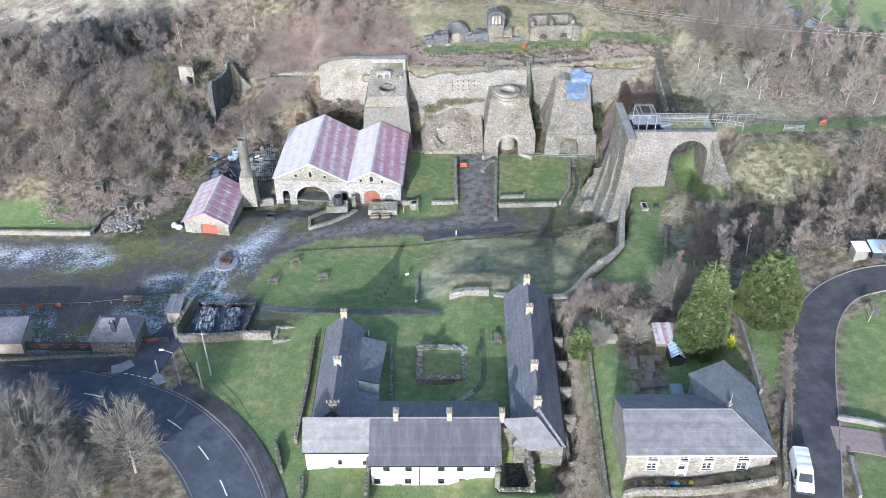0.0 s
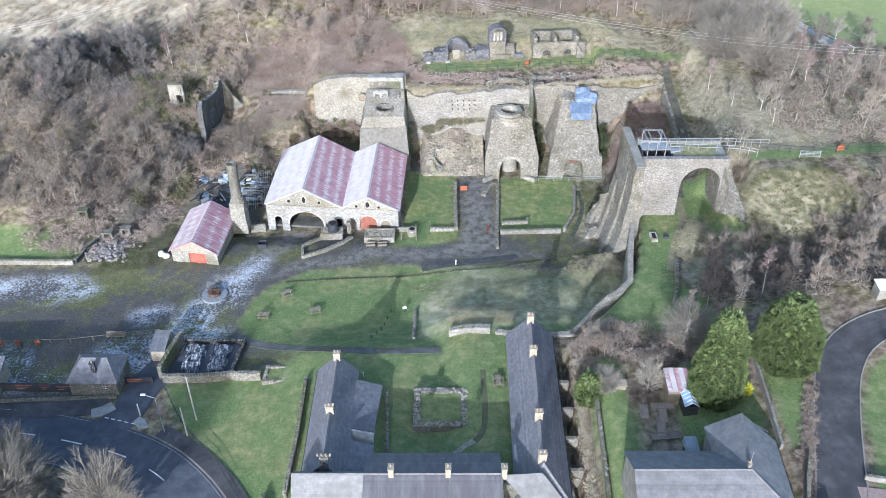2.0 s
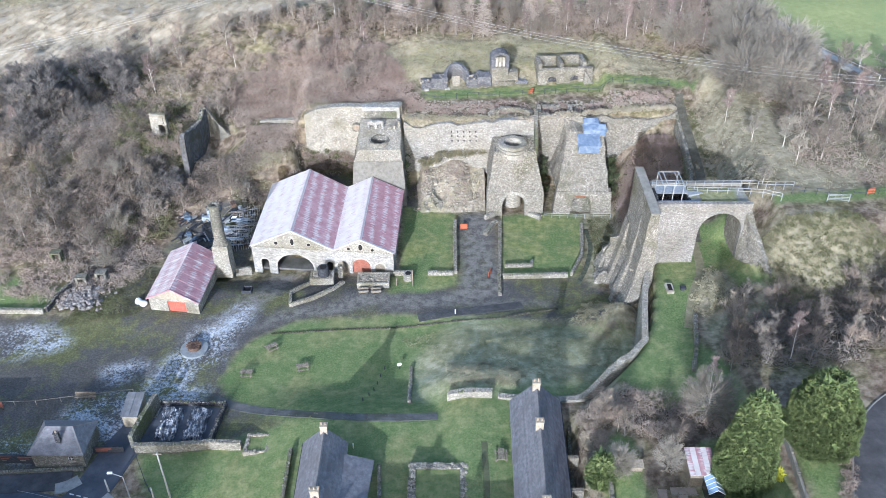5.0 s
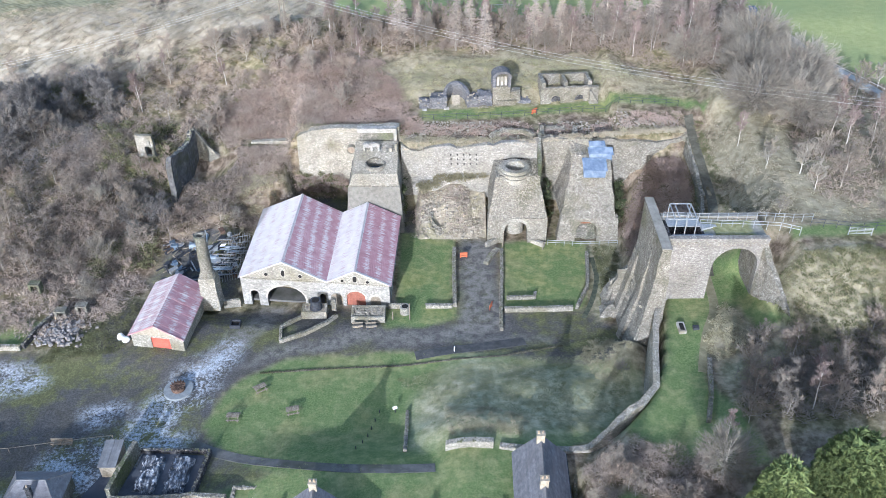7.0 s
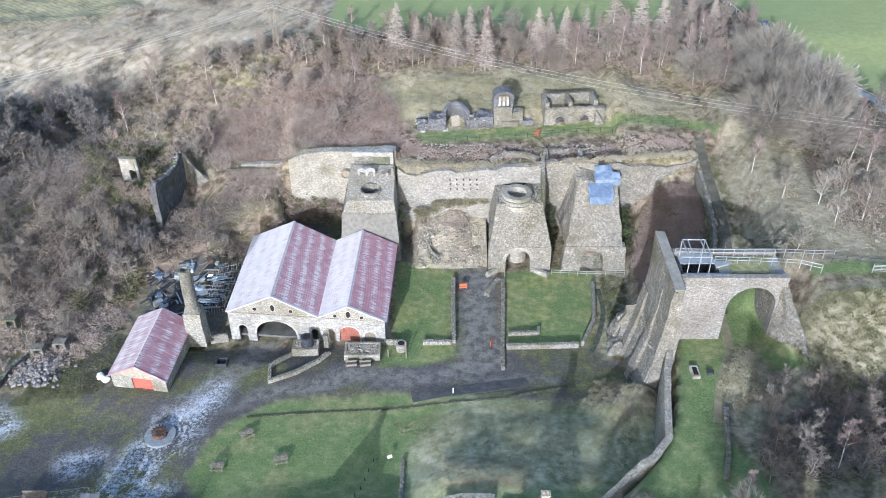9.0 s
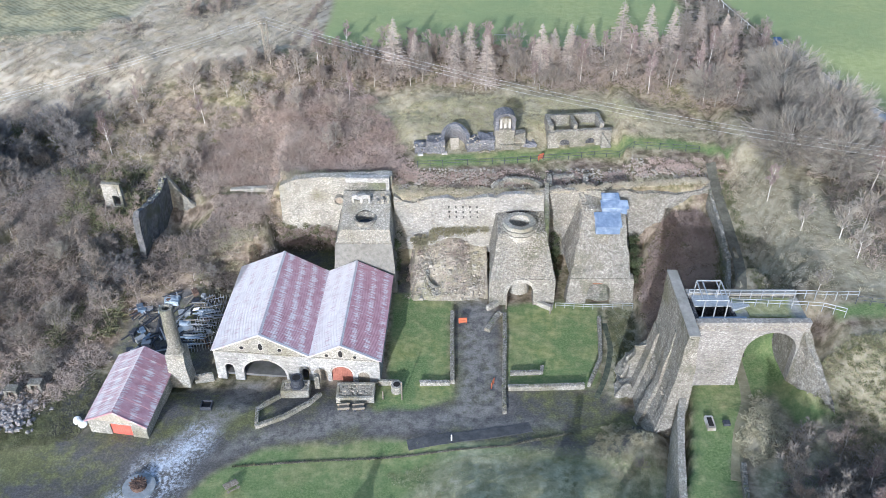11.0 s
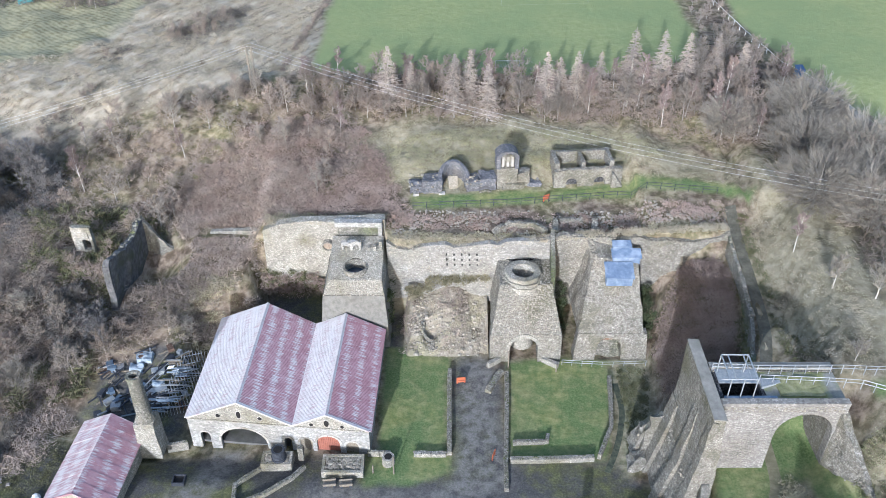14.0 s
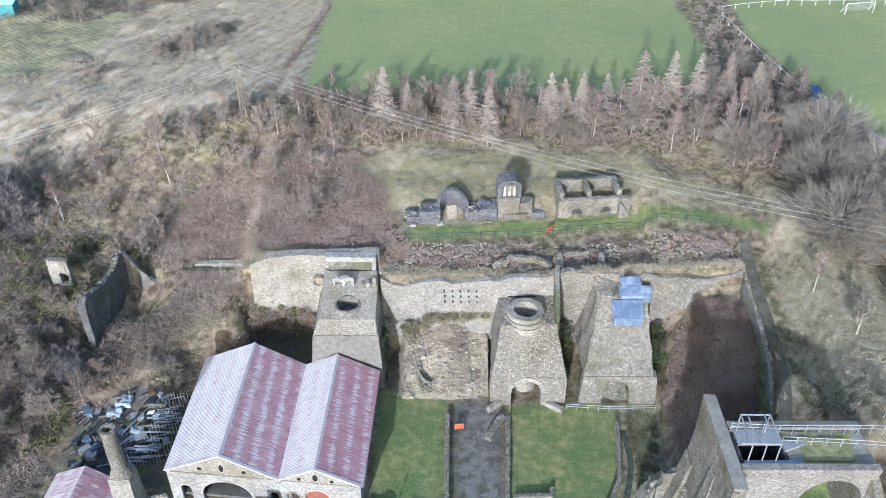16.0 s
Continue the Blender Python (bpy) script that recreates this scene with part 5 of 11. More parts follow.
for y in (79.5, 74.6, 69.6, 64.6):
    bm = bmesh.new()
    box(bm, 14.9, 16.5, y, y + 0.5, 2.6, 6.3)
    part("buttress", bm, M_STONE, rw)

# roofless end house
ruin = thing("ruined_cottage", "roofless stone cottage end with broken grey walls", "ruin")
for i, (a, b, z1) in enumerate((((5.9, 54.6), (6.2, 60.8), 7.6), ((5.9, 54.2), (10.4, 54.0), 4.9), ((10.2, 54.4), (10.0, 60.2), 6.4), ((6.2, 60.8), (10.2, 60.4), 8.6))):
    m = frame_map(a, b)
    ln = math.dist(a, b)
    bm = bmesh.new()
    box(bm, 0, ln, 0, 0.55, 2.6, z1, m)
    rough(bm, 0.22, 0.9, 4, i, keep_low=3.2)
    part("wall", bm, M_STONE_MOSS, ruin)
    stones_along("rubble", [m(0, 0.25, z1), m(ln, 0.25, z1)], int(ln * 6), 0.2, M_RUBBLE, ruin, 30 + i, 0.25)
# Dark floor plate: the shadow between the walls is put into its colour.
bm = bmesh.new()
box(bm, 6.3, 10.0, 55, 60.2, 3.0, 3.25)
part("earth_floor", bm, M_STONE_DARK, ruin)


# ---- stone base of the demolished stack, in the square ----
def plinth_ring(name, label, x0, x1, y0, y1, z0, high, thick, top_material, seed):
    th = thing(name, label, "ruin")
    for i, (a, b) in enumerate((((x0, y0), (x1, y0)), ((x1, y0), (x1, y1)), ((x1, y1), (x0, y1)), ((x0, y1), (x0, y0)))):
        m = frame_map(a, b)
        ln = math.dist(a, b)
        bm = bmesh.new()
        box(bm, 0, ln - thick, 0, thick, z0 - 0.4, z0 + high, m)
        rough(bm, 0.1, 0.9, 3, seed + i)
        part("wall", bm, M_STONE, th)
        stones_along("coping", [m(0, thick / 2, z0 + high), m(ln - thick, thick / 2, z0 + high)], int(ln * 7), 0.2, M_RUBBLE, th, seed * 7 + i, thick * 0.4)
    bm = bmesh.new()
    box(bm, x0 + thick, x1 - thick, y0 + thick, y1 - thick, z0 - 0.2, z0 + high * 0.82)
    rough(bm, 0.08, 0.5, 5, seed)
    part("turf", bm, top_material, th)
    return th


M_TURF = mat("turf", [(0.11, 0.145, 0.055), (0.165, 0.195, 0.08), (0.23, 0.24, 0.11)], 0.9, 0.95, 0.3)
plinth_ring("stack_base", "square grey stone base of a vanished stack, filled with turf", -4.6, 2.7, 73.3, 80.3, 3.6, 0.95, 0.9, M_TURF, 3)
plinth_ring("foundation", "small low square stone foundation on the lawn", -26.6, -23.2, 84.2, 87.6, 1.2, 0.5, 0.5, M_TURF, 5)


# ---- furnace bank: cliff walls and three furnaces ----
def face_wall(name, label, line, tops, z0, thick, material, seed, cells=1.2, jag=0.35, cap=4.0, stud=2.0):
    """A tall revetment along a line; tops are heights at the line's points; uneven face and broken top."""
    th = thing(name, label, "wall", kind="structure")
    vs, fs, top = [], [], []
    pts = []
    for (a, ta), (b, tb) in zip(zip(line, tops), list(zip(line, tops))[1:]):
        k = max(1, int(math.dist(a, b) / cells))
        for i in range(k):
            f = i / k
            pts.append((a[0] + (b[0] - a[0]) * f, a[1] + (b[1] - a[1]) * f, ta + (tb - ta) * f))
    pts.append((*line[-1], tops[-1]))
    rows = 9
    for i, (x, y, t) in enumerate(pts):
        a, b = pts[max(i - 1, 0)], pts[min(i + 1, len(pts) - 1)]
        d = Vector((b[0] - a[0], b[1] - a[1], 0)).normalized()
        s = Vector((-d.y, d.x, 0))
        t += jag * noise.noise(Vector((x * 0.5, y * 0.5, seed)))
        for j in range(rows + 1):
            z = z0 + (t - z0) * j / rows
            p = Vector((x, y, z)) + s * (0.28 * noise.noise(Vector((x * 0.45, z * 0.45, seed + 2))) + 0.5 * (1 - j / rows) * -0.6)
            vs.append(p)
        vs.append(Vector((x, y, t)) + s * thick)
        vs.append(Vector((x, y, z0)) + s * thick)
        top.append(Vector((x, y, t)) + s * thick * 0.4)
    k = rows + 3
    for i in range(len(pts) - 1):
        for j in range(k - 1):
            fs.append((i * k + j, i * k + j + 1, (i + 1) * k + j + 1, (i + 1) * k + j))
    fs += [tuple(range(k)), tuple(range((len(pts) - 1) * k + k - 1, (len(pts) - 1) * k - 1, -1))]
    raw("masonry", vs, fs, material, th)
    run = sum((b - a).length for a, b in zip(top, top[1:]))
    if cap:
        stones_along("rubble", top, int(run * cap), 0.2, M_RUBBLE_OLD if cap > 1.5 else M_RUBBLE, th, int(seed * 10), thick * 0.5)
    rr = random.Random(int(seed * 13))
    sv, sf = [], []
    for _ in range(int(run * 8 * stud)):
        i, j = rr.randrange(len(pts) - 1), rr.randrange(rows)
        f, h = rr.random(), rr.random()
        p = vs[i * k + j].lerp(vs[(i + 1) * k + j], f).lerp(vs[i * k + j + 1].lerp(vs[(i + 1) * k + j + 1], f), h)
        rock(sv, sf, p, rr.uniform(0.06, 0.15), rr)
    if sv:
        raw("stonework", sv, sf, M_RUBBLE, th)["kind"] = "stuff"
    return th


face_wall("wall_west_bank", "tall pale limed retaining wall of the furnace bank", [(-26.8, 156.2), (-24.2, 156.0), (-16.5, 156.6), (-8.0, 156.8)], [13.6, 14.9, 15.2, 15.3], 3.2, 1.5, M_STONE_PALE, 1.0, cap=1.2, stud=0.7)
recess = thing("wall_recess", "shaded brown recess framed in pale stone above the furnace", "wall recess", kind="structure")
bm = bmesh.new()
box(bm, -15.2, -8.9, 155.95, 156.4, 11.9, 14.6)
rough(bm, 0.1, 0.8, 4, 3)
part("back", bm, M_STONE_MOSS, recess)
for x0, x1, z0, z1 in ((-15.6, -8.4, 14.6, 15.4), (-9.0, -8.4, 11.9, 14.6)):
    bm = bmesh.new()
    box(bm, x0, x1, 155.7, 156.9, z0, z1)
    rough(bm, 0.08, 0.9, 4, 5)
    part("frame", bm, M_STONE_LIME, recess, "pale limed frame")
niche = thing("wall_niche", "round brick-lined niche in the limed wall", "wall niche", kind="structure")
bm = bmesh.new()
tube(bm, (-16.9, 155.9, 11.0), (-16.9, 156.5, 11.0), 0.7, 0.7, 14)
part("back", bm, mat("brown_brick_lining", [(0.17, 0.135, 0.105), (0.25, 0.205, 0.16), (0.33, 0.285, 0.23)], 2.0, 0.95, 0.4), niche)
for i in range(14):
    a0, a1 = math.tau * i / 14, math.tau * (i + 0.92) / 14
    pts = [(-16.9 + r * math.cos(a), 11.0 + r * math.sin(a)) for r, a in ((0.7, a0), (0.7, a1), (0.88, a1), (0.88, a0))]
    bm = bmesh.new()
    solid(bm, [(x, 155.5, z) for x, z in pts], [(x, 156.5, z) for x, z in pts])
    part("arch_stone", bm, M_STONE_PALE, niche)
face_wall("wall_mid_bank", "broken pale limed wall with rows of small round holes", [(-7.6, 153.2), (-4.5, 153.3), (-1.5, 152.8), (9.2, 152.6), (17.6, 153.2)], [13.4, 12.2, 13.0, 14.0, 14.6], 3.0, 0.9, M_STONE_WASH, 2.0, jag=0.9, cap=0.8, stud=0.8)
# Dark plugs stand for the holes; their shade is put into the colour.
M_HOLE_SHADE = mat("hole_shade", [(0.05, 0.048, 0.045), (0.10, 0.096, 0.09)], 1.5, 0.95, 0.2)
hole_set = thing("putlog_holes", "rows of small dark round holes in the limed wall", "wall holes")
for r in range(3):
    for c in range(5):
        bm = bmesh.new()
        x, z = 1.4 + c * 1.15 + 0.06 * r, 11.9 - r * 0.95
        tube(bm, (x, 152.35, z), (x, 152.75, z), 0.13, 0.13, 9)
        part("hole", bm, M_HOLE_SHADE, hole_set)
face_wall("wall_east_bank", "rough grey retaining wall above the scrub hollow", [(17.5, 153.4), (22, 153.2), (31.5, 153.0), (37, 152.6), (43.5, 153.4)], [14.9, 14.8, 14.6, 14.4, 15.2], 2.0, 0.9, M_STONE, 3.0, jag=0.9, cap=1.5)
face_wall("wall_path_side", "mossy retaining wall beside the sunken grass path", [(43.7, 158), (43.5, 152), (43.4, 144), (43.0, 138), (41.5, 131.5), (39.6, 125.5)], [15.2, 14.5, 13.3, 12.2, 11.4, 10.8], 4.0, 0.5, M_STONE_MOSS, 4.0, jag=0.5, cap=1.2, stud=0.6)


def block(bm, foot, top):
    solid(bm, foot, top)


def hole_rim(th, x, y, z, r, wall_t, deep, material, rim_h=0.6, k=20):
    """A round furnace throat: a rim with an open, dark shaft inside."""
    bm = bmesh.new()
    ring = lambda rr, zz: [bm.verts.new((x + rr * math.cos(6.2832 * i / k), y + rr * math.sin(6.2832 * i / k), zz)) for i in range(k)]
    rings = [ring(r + wall_t + 0.12, z - 0.6), ring(r + wall_t, z + rim_h), ring(r, z + rim_h), ring(r * 0.95, z + rim_h - deep)]
    for a, b in zip(rings, rings[1:]):
        for i in range(k):
            bm.faces.new((a[i], a[(i + 1) % k], b[(i + 1) % k], b[i]))
    for ri in rings[1:3]:
        for v in ri:
            v.co += noise.noise_vector(v.co * 1.5) * 0.1
    part("throat_rim", bm, material, th)
    bm = bmesh.new()
    tube(bm, (x, y, z + rim_h - deep - 0.05), (x, y, z + rim_h - deep), r, r, k)
    part("shaft_floor", bm, M_WATER, th)


def open_block(bm, foot, top, x, y, r, k=20):
    """A tapered block whose top has a round hole."""
    a = [bm.verts.new(p) for p in foot]
    b = [bm.verts.new(p) for p in top]
    n = len(a)
    for i in range(n):
        bm.faces.new((a[i], a[(i + 1) % n], b[(i + 1) % n], b[i]))
    bm.faces.new(a[::-1])
    tilt = (top[2][2] - top[0][2]) / (top[2][1] - top[0][1])
    zy = lambda v: top[0][2] + tilt * (v - top[0][1])
    c = [bm.verts.new((x + r * math.cos(6.2832 * i / k), y + r * math.sin(6.2832 * i / k), zy(y + r * math.sin(6.2832 * i / k)))) for i in range(k)]
    # each corner fans out to its quarter of the ring
    order = sorted(range(n), key=lambda i: math.atan2(top[i][1] - y, top[i][0] - x) % 6.2832)
    ang = [math.atan2(top[i][1] - y, top[i][0] - x) % 6.2832 for i in order]
    near = [round(q / 6.2832 * k) % k for q in ang]
    for q in range(n):
        i, j = order[q], order[(q + 1) % n]
        s, e = near[q], near[(q + 1) % n]
        while s != e:
            bm.faces.new((b[i], c[s], c[(s + 1) % k]))
            s = (s + 1) % k
        bm.faces.new((b[i], c[e], b[j]))


def furnace_west():
    th = thing("blast_furnace", "square stone blast furnace with a round water-filled throat", "furnace")
    bm = bmesh.new()
    block(bm, [(-17.6, 144.95, -0.3), (-7.0, 144.95, -0.3), (-7.0, 156, -0.3), (-17.6, 156, -0.3)], [(-16.7, 146.0, 9.2), (-7.6, 146.0, 9.2), (-7.6, 156, 9.2), (-16.7, 156, 9.2)])
    bmesh.ops.subdivide_edges(bm, edges=bm.edges[:], cuts=6, use_grid_fill=True)
    for v in bm.verts:
        if v.co.z > 0:
            v.co += noise.noise_vector(v.co * 0.8) * 0.1
    part("lower_casing", bm, mat("pocked_render", [(0.135, 0.131, 0.118), (0.175, 0.17, 0.154), (0.205, 0.20, 0.183)], 1.6, 0.95, 0.4, 9, stain=(0.128, 0.123, 0.11), stain_scale=0.45, stain_at=(0.52, 0.66)), th, "pocked rendered lower casing")
    bm = bmesh.new()
    open_block(bm, [(-16.6, 146.1, 9.2), (-7.7, 146.1, 9.2), (-7.7, 156, 9.2), (-16.6, 156, 9.2)], [(-15.9, 147.5, 10.9), (-8.1, 147.5, 10.9), (-8.1, 155.5, 13.1), (-15.9, 155.5, 13.1)], -12.1, 149.9, 1.6)
    part("upper_casing", bm, M_STONE_PALE, th)
    hole_rim(th, -12.1, 149.9, 11.4, 1.6, 0.3, 1.5, M_STONE, 0.36)
    studs(th, (-16.6, 146.1, 9.25), (-7.7, 146.1, 9.25), (-8.1, 147.5, 10.9), (-15.9, 147.5, 10.9), 300, 0.16, 11)
    studs(th, (-15.9, 147.5, 10.92), (-8.1, 147.5, 10.92), (-8.1, 155.4, 13.1), (-15.9, 155.4, 13.1), 420, 0.13, 13, None, lambda p: math.hypot(p.x + 12.1, p.y - 149.9) < 1.9)
    stones_along("rubble", [(-16.6, 146.15, 9.25), (-7.7, 146.15, 9.25)], 60, 0.14, M_RUBBLE, th, 12, 0.2)
    # broken arcade behind the throat, with stubs of its piers
    bm = bmesh.new()
    ma = frame_map((-14.4, 152.9), (-11.0, 152.9))
    wall(bm, ma, 3.0, 11.6, 14.4, 0.5, [(0.4, 1.3, 11.6, 13.3, 0.45), (1.75, 2.6, 11.6, 13.4, 0.42)])
    bmesh.ops.subdivide_edges(bm, edges=bm.edges[:], cuts=2, use_grid_fill=True)
    for v in bm.verts:
        if v.co.z > 13.6:
            v.co.z -= 0.5 + 0.9 * noise.noise(Vector((v.co.x * 1.1, 3.0, 8.0)))
        v.co += noise.noise_vector(v.co * 1.3) * 0.2
    part("broken_arcade", bm, M_STONE_LIME, th)
    for i, (x, h) in enumerate(((-11.0, 0.7), (-10.2, 1.1), (-9.4, 1.4), (-8.5, 2.2))):
        bm = bmesh.new()
        box(bm, x - 0.2, x + 0.2, 152.8, 153.5, 11.6, 11.7 + h)
        rough(bm, 0.16, 1.3, 2, i)
        part("pier_stub", bm, M_STONE_PALE, th)
    return th


furnace_west()


def furnace_mid():
    th = thing("blast_furnace", "grey stone blast furnace with a tiered round throat and casting arch", "furnace")
    m = frame_map((7.9, 141.9), (18.4, 141.9))
    bm = bmesh.new()
    wall(bm, m, 10.5, -0.4, 4.9, 2.6, [(2.9, 7.1, -0.4, 4.5, 2.1)])
    for v in bm.verts:
        v.co.y += max(0, v.co.z) * 0.10 if v.co.y < 143 else 0
    part("front_wall", bm, M_STONE, th)
    k = 9
    for i in range(k):
        bm = bmesh.new()
        t0, t1 = math.pi * i / k, math.pi * (i + 1) / k - 0.03
        q = lambda t, f: (5.0 - (2.1 + f) * math.cos(t), 2.4 + (2.1 + f) * math.sin(t))
        pts = [q(t0, -0.02), q(t1, -0.02), q(t1, 0.55), q(t0, 0.55)]
        solid(bm, [m(u, -0.15 + 0.1 * z, z) for u, z in pts], [m(u, 0.5 + 0.1 * z, z) for u, z in pts])
        part("arch_stone", bm, M_STONE_PALE, th, "pale dressed arch stone")
    bm = bmesh.new()
    tube(bm, (12.9, 146.2, 0), (12.9, 146.2, 3.0), 1.8, 1.6, 14)
    part("hearth", bm, M_STONE_PALE, th)
    # Dark backing: the shade inside the arch is put into its colour.
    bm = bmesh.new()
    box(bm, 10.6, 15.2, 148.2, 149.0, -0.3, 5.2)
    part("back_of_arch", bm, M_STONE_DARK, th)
    bm = bmesh.new()
    open_block(bm, [(8.0, 142.4, 4.8), (18.3, 142.4, 4.8), (17.9, 154, 4.8), (8.3, 154, 4.8)], [(9.3, 146.6, 10.9), (16.9, 146.6, 10.9), (17.0, 154, 10.9), (9.2, 154, 10.9)], 12.75, 149.0, 2.2)
    bmesh.ops.subdivide_edges(bm, edges=[e for e in bm.edges if e.calc_length() > 3], cuts=5, use_grid_fill=True)
    for v in bm.verts:
        if v.co.z < 10.8:
            v.co += noise.noise_vector(v.co * 0.7) * 0.22
    part("casing", bm, M_STONE, th)
    for r, z0, h in ((1.66, 10.1, 0.5), (1.64, 10.5, 0.6), (1.62, 11.0, 0.7)):
        hole_rim(th, 12.75, 149.0, z0, r, 3.9 - r - (z0 - 9.2) * 0.75, 2.6, M_STONE_PALE, h, 28)
    studs(th, (8.0, 142.4, 4.8), (18.3, 142.4, 4.8), (16.9, 146.6, 10.9), (9.3, 146.6, 10.9), 900, 0.19, 21)
    studs(th, (9.3, 146.6, 10.92), (16.9, 146.6, 10.92), (17.0, 154, 10.92), (9.2, 154, 10.92), 380, 0.2, 22, None, lambda p: math.hypot(p.x - 12.75, p.y - 149.0) < 2.9)
    studs(th, (7.9, 142.0, 0), (10.8, 142.0, 0), (10.8, 142.4, 4.8), (7.9, 142.4, 4.8), 110, 0.16, 23)
    studs(th, (15.0, 142.0, 0), (18.4, 142.0, 0), (18.4, 142.4, 4.8), (15.0, 142.4, 4.8), 120, 0.16, 24)
    bm = bmesh.new()
    solid(bm, [(17.0, 146.5, 4), (17.7, 146.5, 4), (17.9, 154, 4), (17.2, 154, 4)], [(16.7, 147.5, 11.6), (17.3, 147.5, 11.6), (17.6, 154, 15.6), (17.0, 154, 15.6)])
    rough(bm, 0.2, 0.8, 4, 2)
    part("spur_wall", bm, M_STONE_MOSS, th)
    # Flat dark ellipse painted for the shadowed gap behind the throat.
    bm = bmesh.new()
    k = 18
    ring = [(12.4 + 2.3 * math.cos(math.tau * i / k), 153.0 + 0.75 * math.sin(math.tau * i / k)) for i in range(k)]
    solid(bm, [(x, y, 10.6) for x, y in ring], [(x, y, 11.0) for x, y in ring])
    part("sunken_gap", bm, M_DARK, th, "dark disc painted as the shaded gap behind the throat")
    # Dark block: the recess is painted as shade, not cut.
    bm = bmesh.new()
    box(bm, 9.9, 12.6, 143.6, 144.4, 5.6, 6.25)
    rough(bm, 0.12, 0.9, 3, 9)
    part("ledge_recess", bm, M_STONE_DARK, th)
    for a, b, z in (((7.8, 140.4), (9.6, 141.8), 0.9), ((15.6, 141.8), (17.8, 140.4), 0.8)):
        mm = frame_map(a, b)
        bm = bmesh.new()
        box(bm, 0, math.dist(a, b), 0, 0.6, -0.3, z, mm)
        rough(bm, 0.1, 1, 2)
        part("wing_wall", bm, M_STONE_PALE, th)
    return th


furnace_mid()


def furnace_east():
    th = thing("blast_furnace", "collapsed battered stone furnace with a dark low opening", "furnace")
    m = frame_map((20.3, 142.3), (31.3, 142.3))
    bm = bmesh.new()
    wall(bm, m, 11.0, -0.4, 4.4, 2.4, [(3.2, 7.2, -0.4, 3.7, 1.3)])
    for v in bm.verts:
        v.co.y += max(0, v.co.z) * 0.22 if v.co.y < 143.5 else 0
        v.co.x += max(0, v.co.z) * (0.12 if v.co.x < 24 else -0.06)
    part("front_wall", bm, M_STONE, th)
    # Dark backing paints the shade within the low opening.
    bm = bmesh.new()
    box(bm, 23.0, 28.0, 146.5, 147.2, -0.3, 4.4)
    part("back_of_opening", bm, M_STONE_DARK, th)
    bm = bmesh.new()
    box(bm, 23.9, 26.9, 143.6, 144.3, 3.1, 3.6)
    rough(bm, 0.15, 1.0, 3, 4)
    part("brick_lintel", bm, M_RUST, th, "reddish brick lintel in the opening")
    bm = bmesh.new()
    solid(bm, [(23.4, 143.0, -0.3), (28.0, 143.0, -0.3), (28.0, 146.4, -0.3), (23.4, 146.4, -0.3)], [(23.8, 144.4, 1.4), (27.2, 144.2, 1.0), (27.6, 146.2, 2.2), (23.6, 146.2, 2.6)])
    rough(bm, 0.35, 0.9, 4, 6)
    part("fallen_fill", bm, M_STONE_MOSS, th)
    bm = bmesh.new()
    solid(bm, [(20.9, 143.35, 4.3), (30.6, 143.35, 4.3), (30.9, 154, 4.3), (20.4, 154, 4.3)], [(23.3, 150.4, 13.2), (29.6, 149.4, 12.6), (30.3, 154, 12.9), (22.9, 154, 14.4)])
    bmesh.ops.subdivide_edges(bm, edges=bm.edges[:], cuts=9, use_grid_fill=True)
    for v in bm.verts:
        if v.co.z > 4.4:
            v.co += noise.noise_vector(v.co * 0.6) * 0.4
    part("casing", bm, M_STONE, th)
    stones_along("rubble", [(23.3, 150.4, 13.2), (22.9, 153.5, 14.3)], 60, 0.25, M_RUBBLE, th, 31, 0.4)
    rng = random.Random(5)
    vs, fs = [], []
    for _ in range(1300):
        f = rng.random()
        g = rng.random()
        y = 143.5 + 6.4 * f
        rock(vs, fs, (21.1 + 9.3 * g + f * (2.0 - 2.9 * g), y + 0.2, 4.3 + 8.6 * f + 0.1), rng.uniform(0.07, 0.17), rng)
    raw("rubble", vs, fs, M_RUBBLE, th)["kind"] = "stuff"
    studs(th, (20.4, 142.5, 0), (31.2, 142.5, 0), (30.7, 143.4, 4.3), (20.9, 143.4, 4.3), 420, 0.2, 33, None, lambda p: 23.4 < p.x < 27.6 and p.z < 3.7)
    return th


furnace_east()


def tarp_shed(x0, x1, y0, y1, zf, zb, label):
    th = thing("sheeted_shelter", label, "shelter")
    bm = bmesh.new()
    solid(bm, [(x0 - 0.2, y0 - 0.2, zf), (x1 + 0.2, y0 - 0.2, zf - 0.1), (x1 + 0.2, y1, zb), (x0 - 0.2, y1, zb)], [(x0 - 0.2, y0 - 0.2, zf + 0.1), (x1 + 0.2, y0 - 0.2, zf), (x1 + 0.2, y1, zb + 0.1), (x0 - 0.2, y1, zb + 0.1)])
    rough(bm, 0.06, 0.8, 3)
    part("roof_sheet", bm, M_BLUE, th)
    for nm, a, b, c, d in (("side_sheet", x0, x0 + 0.06, y0, y1), ("side_sheet", x1 - 0.06, x1, y0, y1), ("front_sheet", x0 + 0.06, x1 - 0.06, y0, y0 + 0.06)):
        bm = bmesh.new()
        box(bm, a, b, c, d, zf - 1.5, min(zf, zb) - 0.12)
        part(nm, bm, M_BLUE, th)


tarp_shed(24.8, 28.6, 147.0, 149.5, 12.0, 13.0, "low shelter sheeted in faded blue on the furnace top")
tarp_shed(25.9, 29.9, 149.75, 151.2, 13.7, 14.2, "taller faded blue sheeted shelter on the furnace top")
tarp_shed(26.2, 28.7, 151.5, 152.7, 14.3, 14.6, "small faded blue sheeted shelter behind two others")


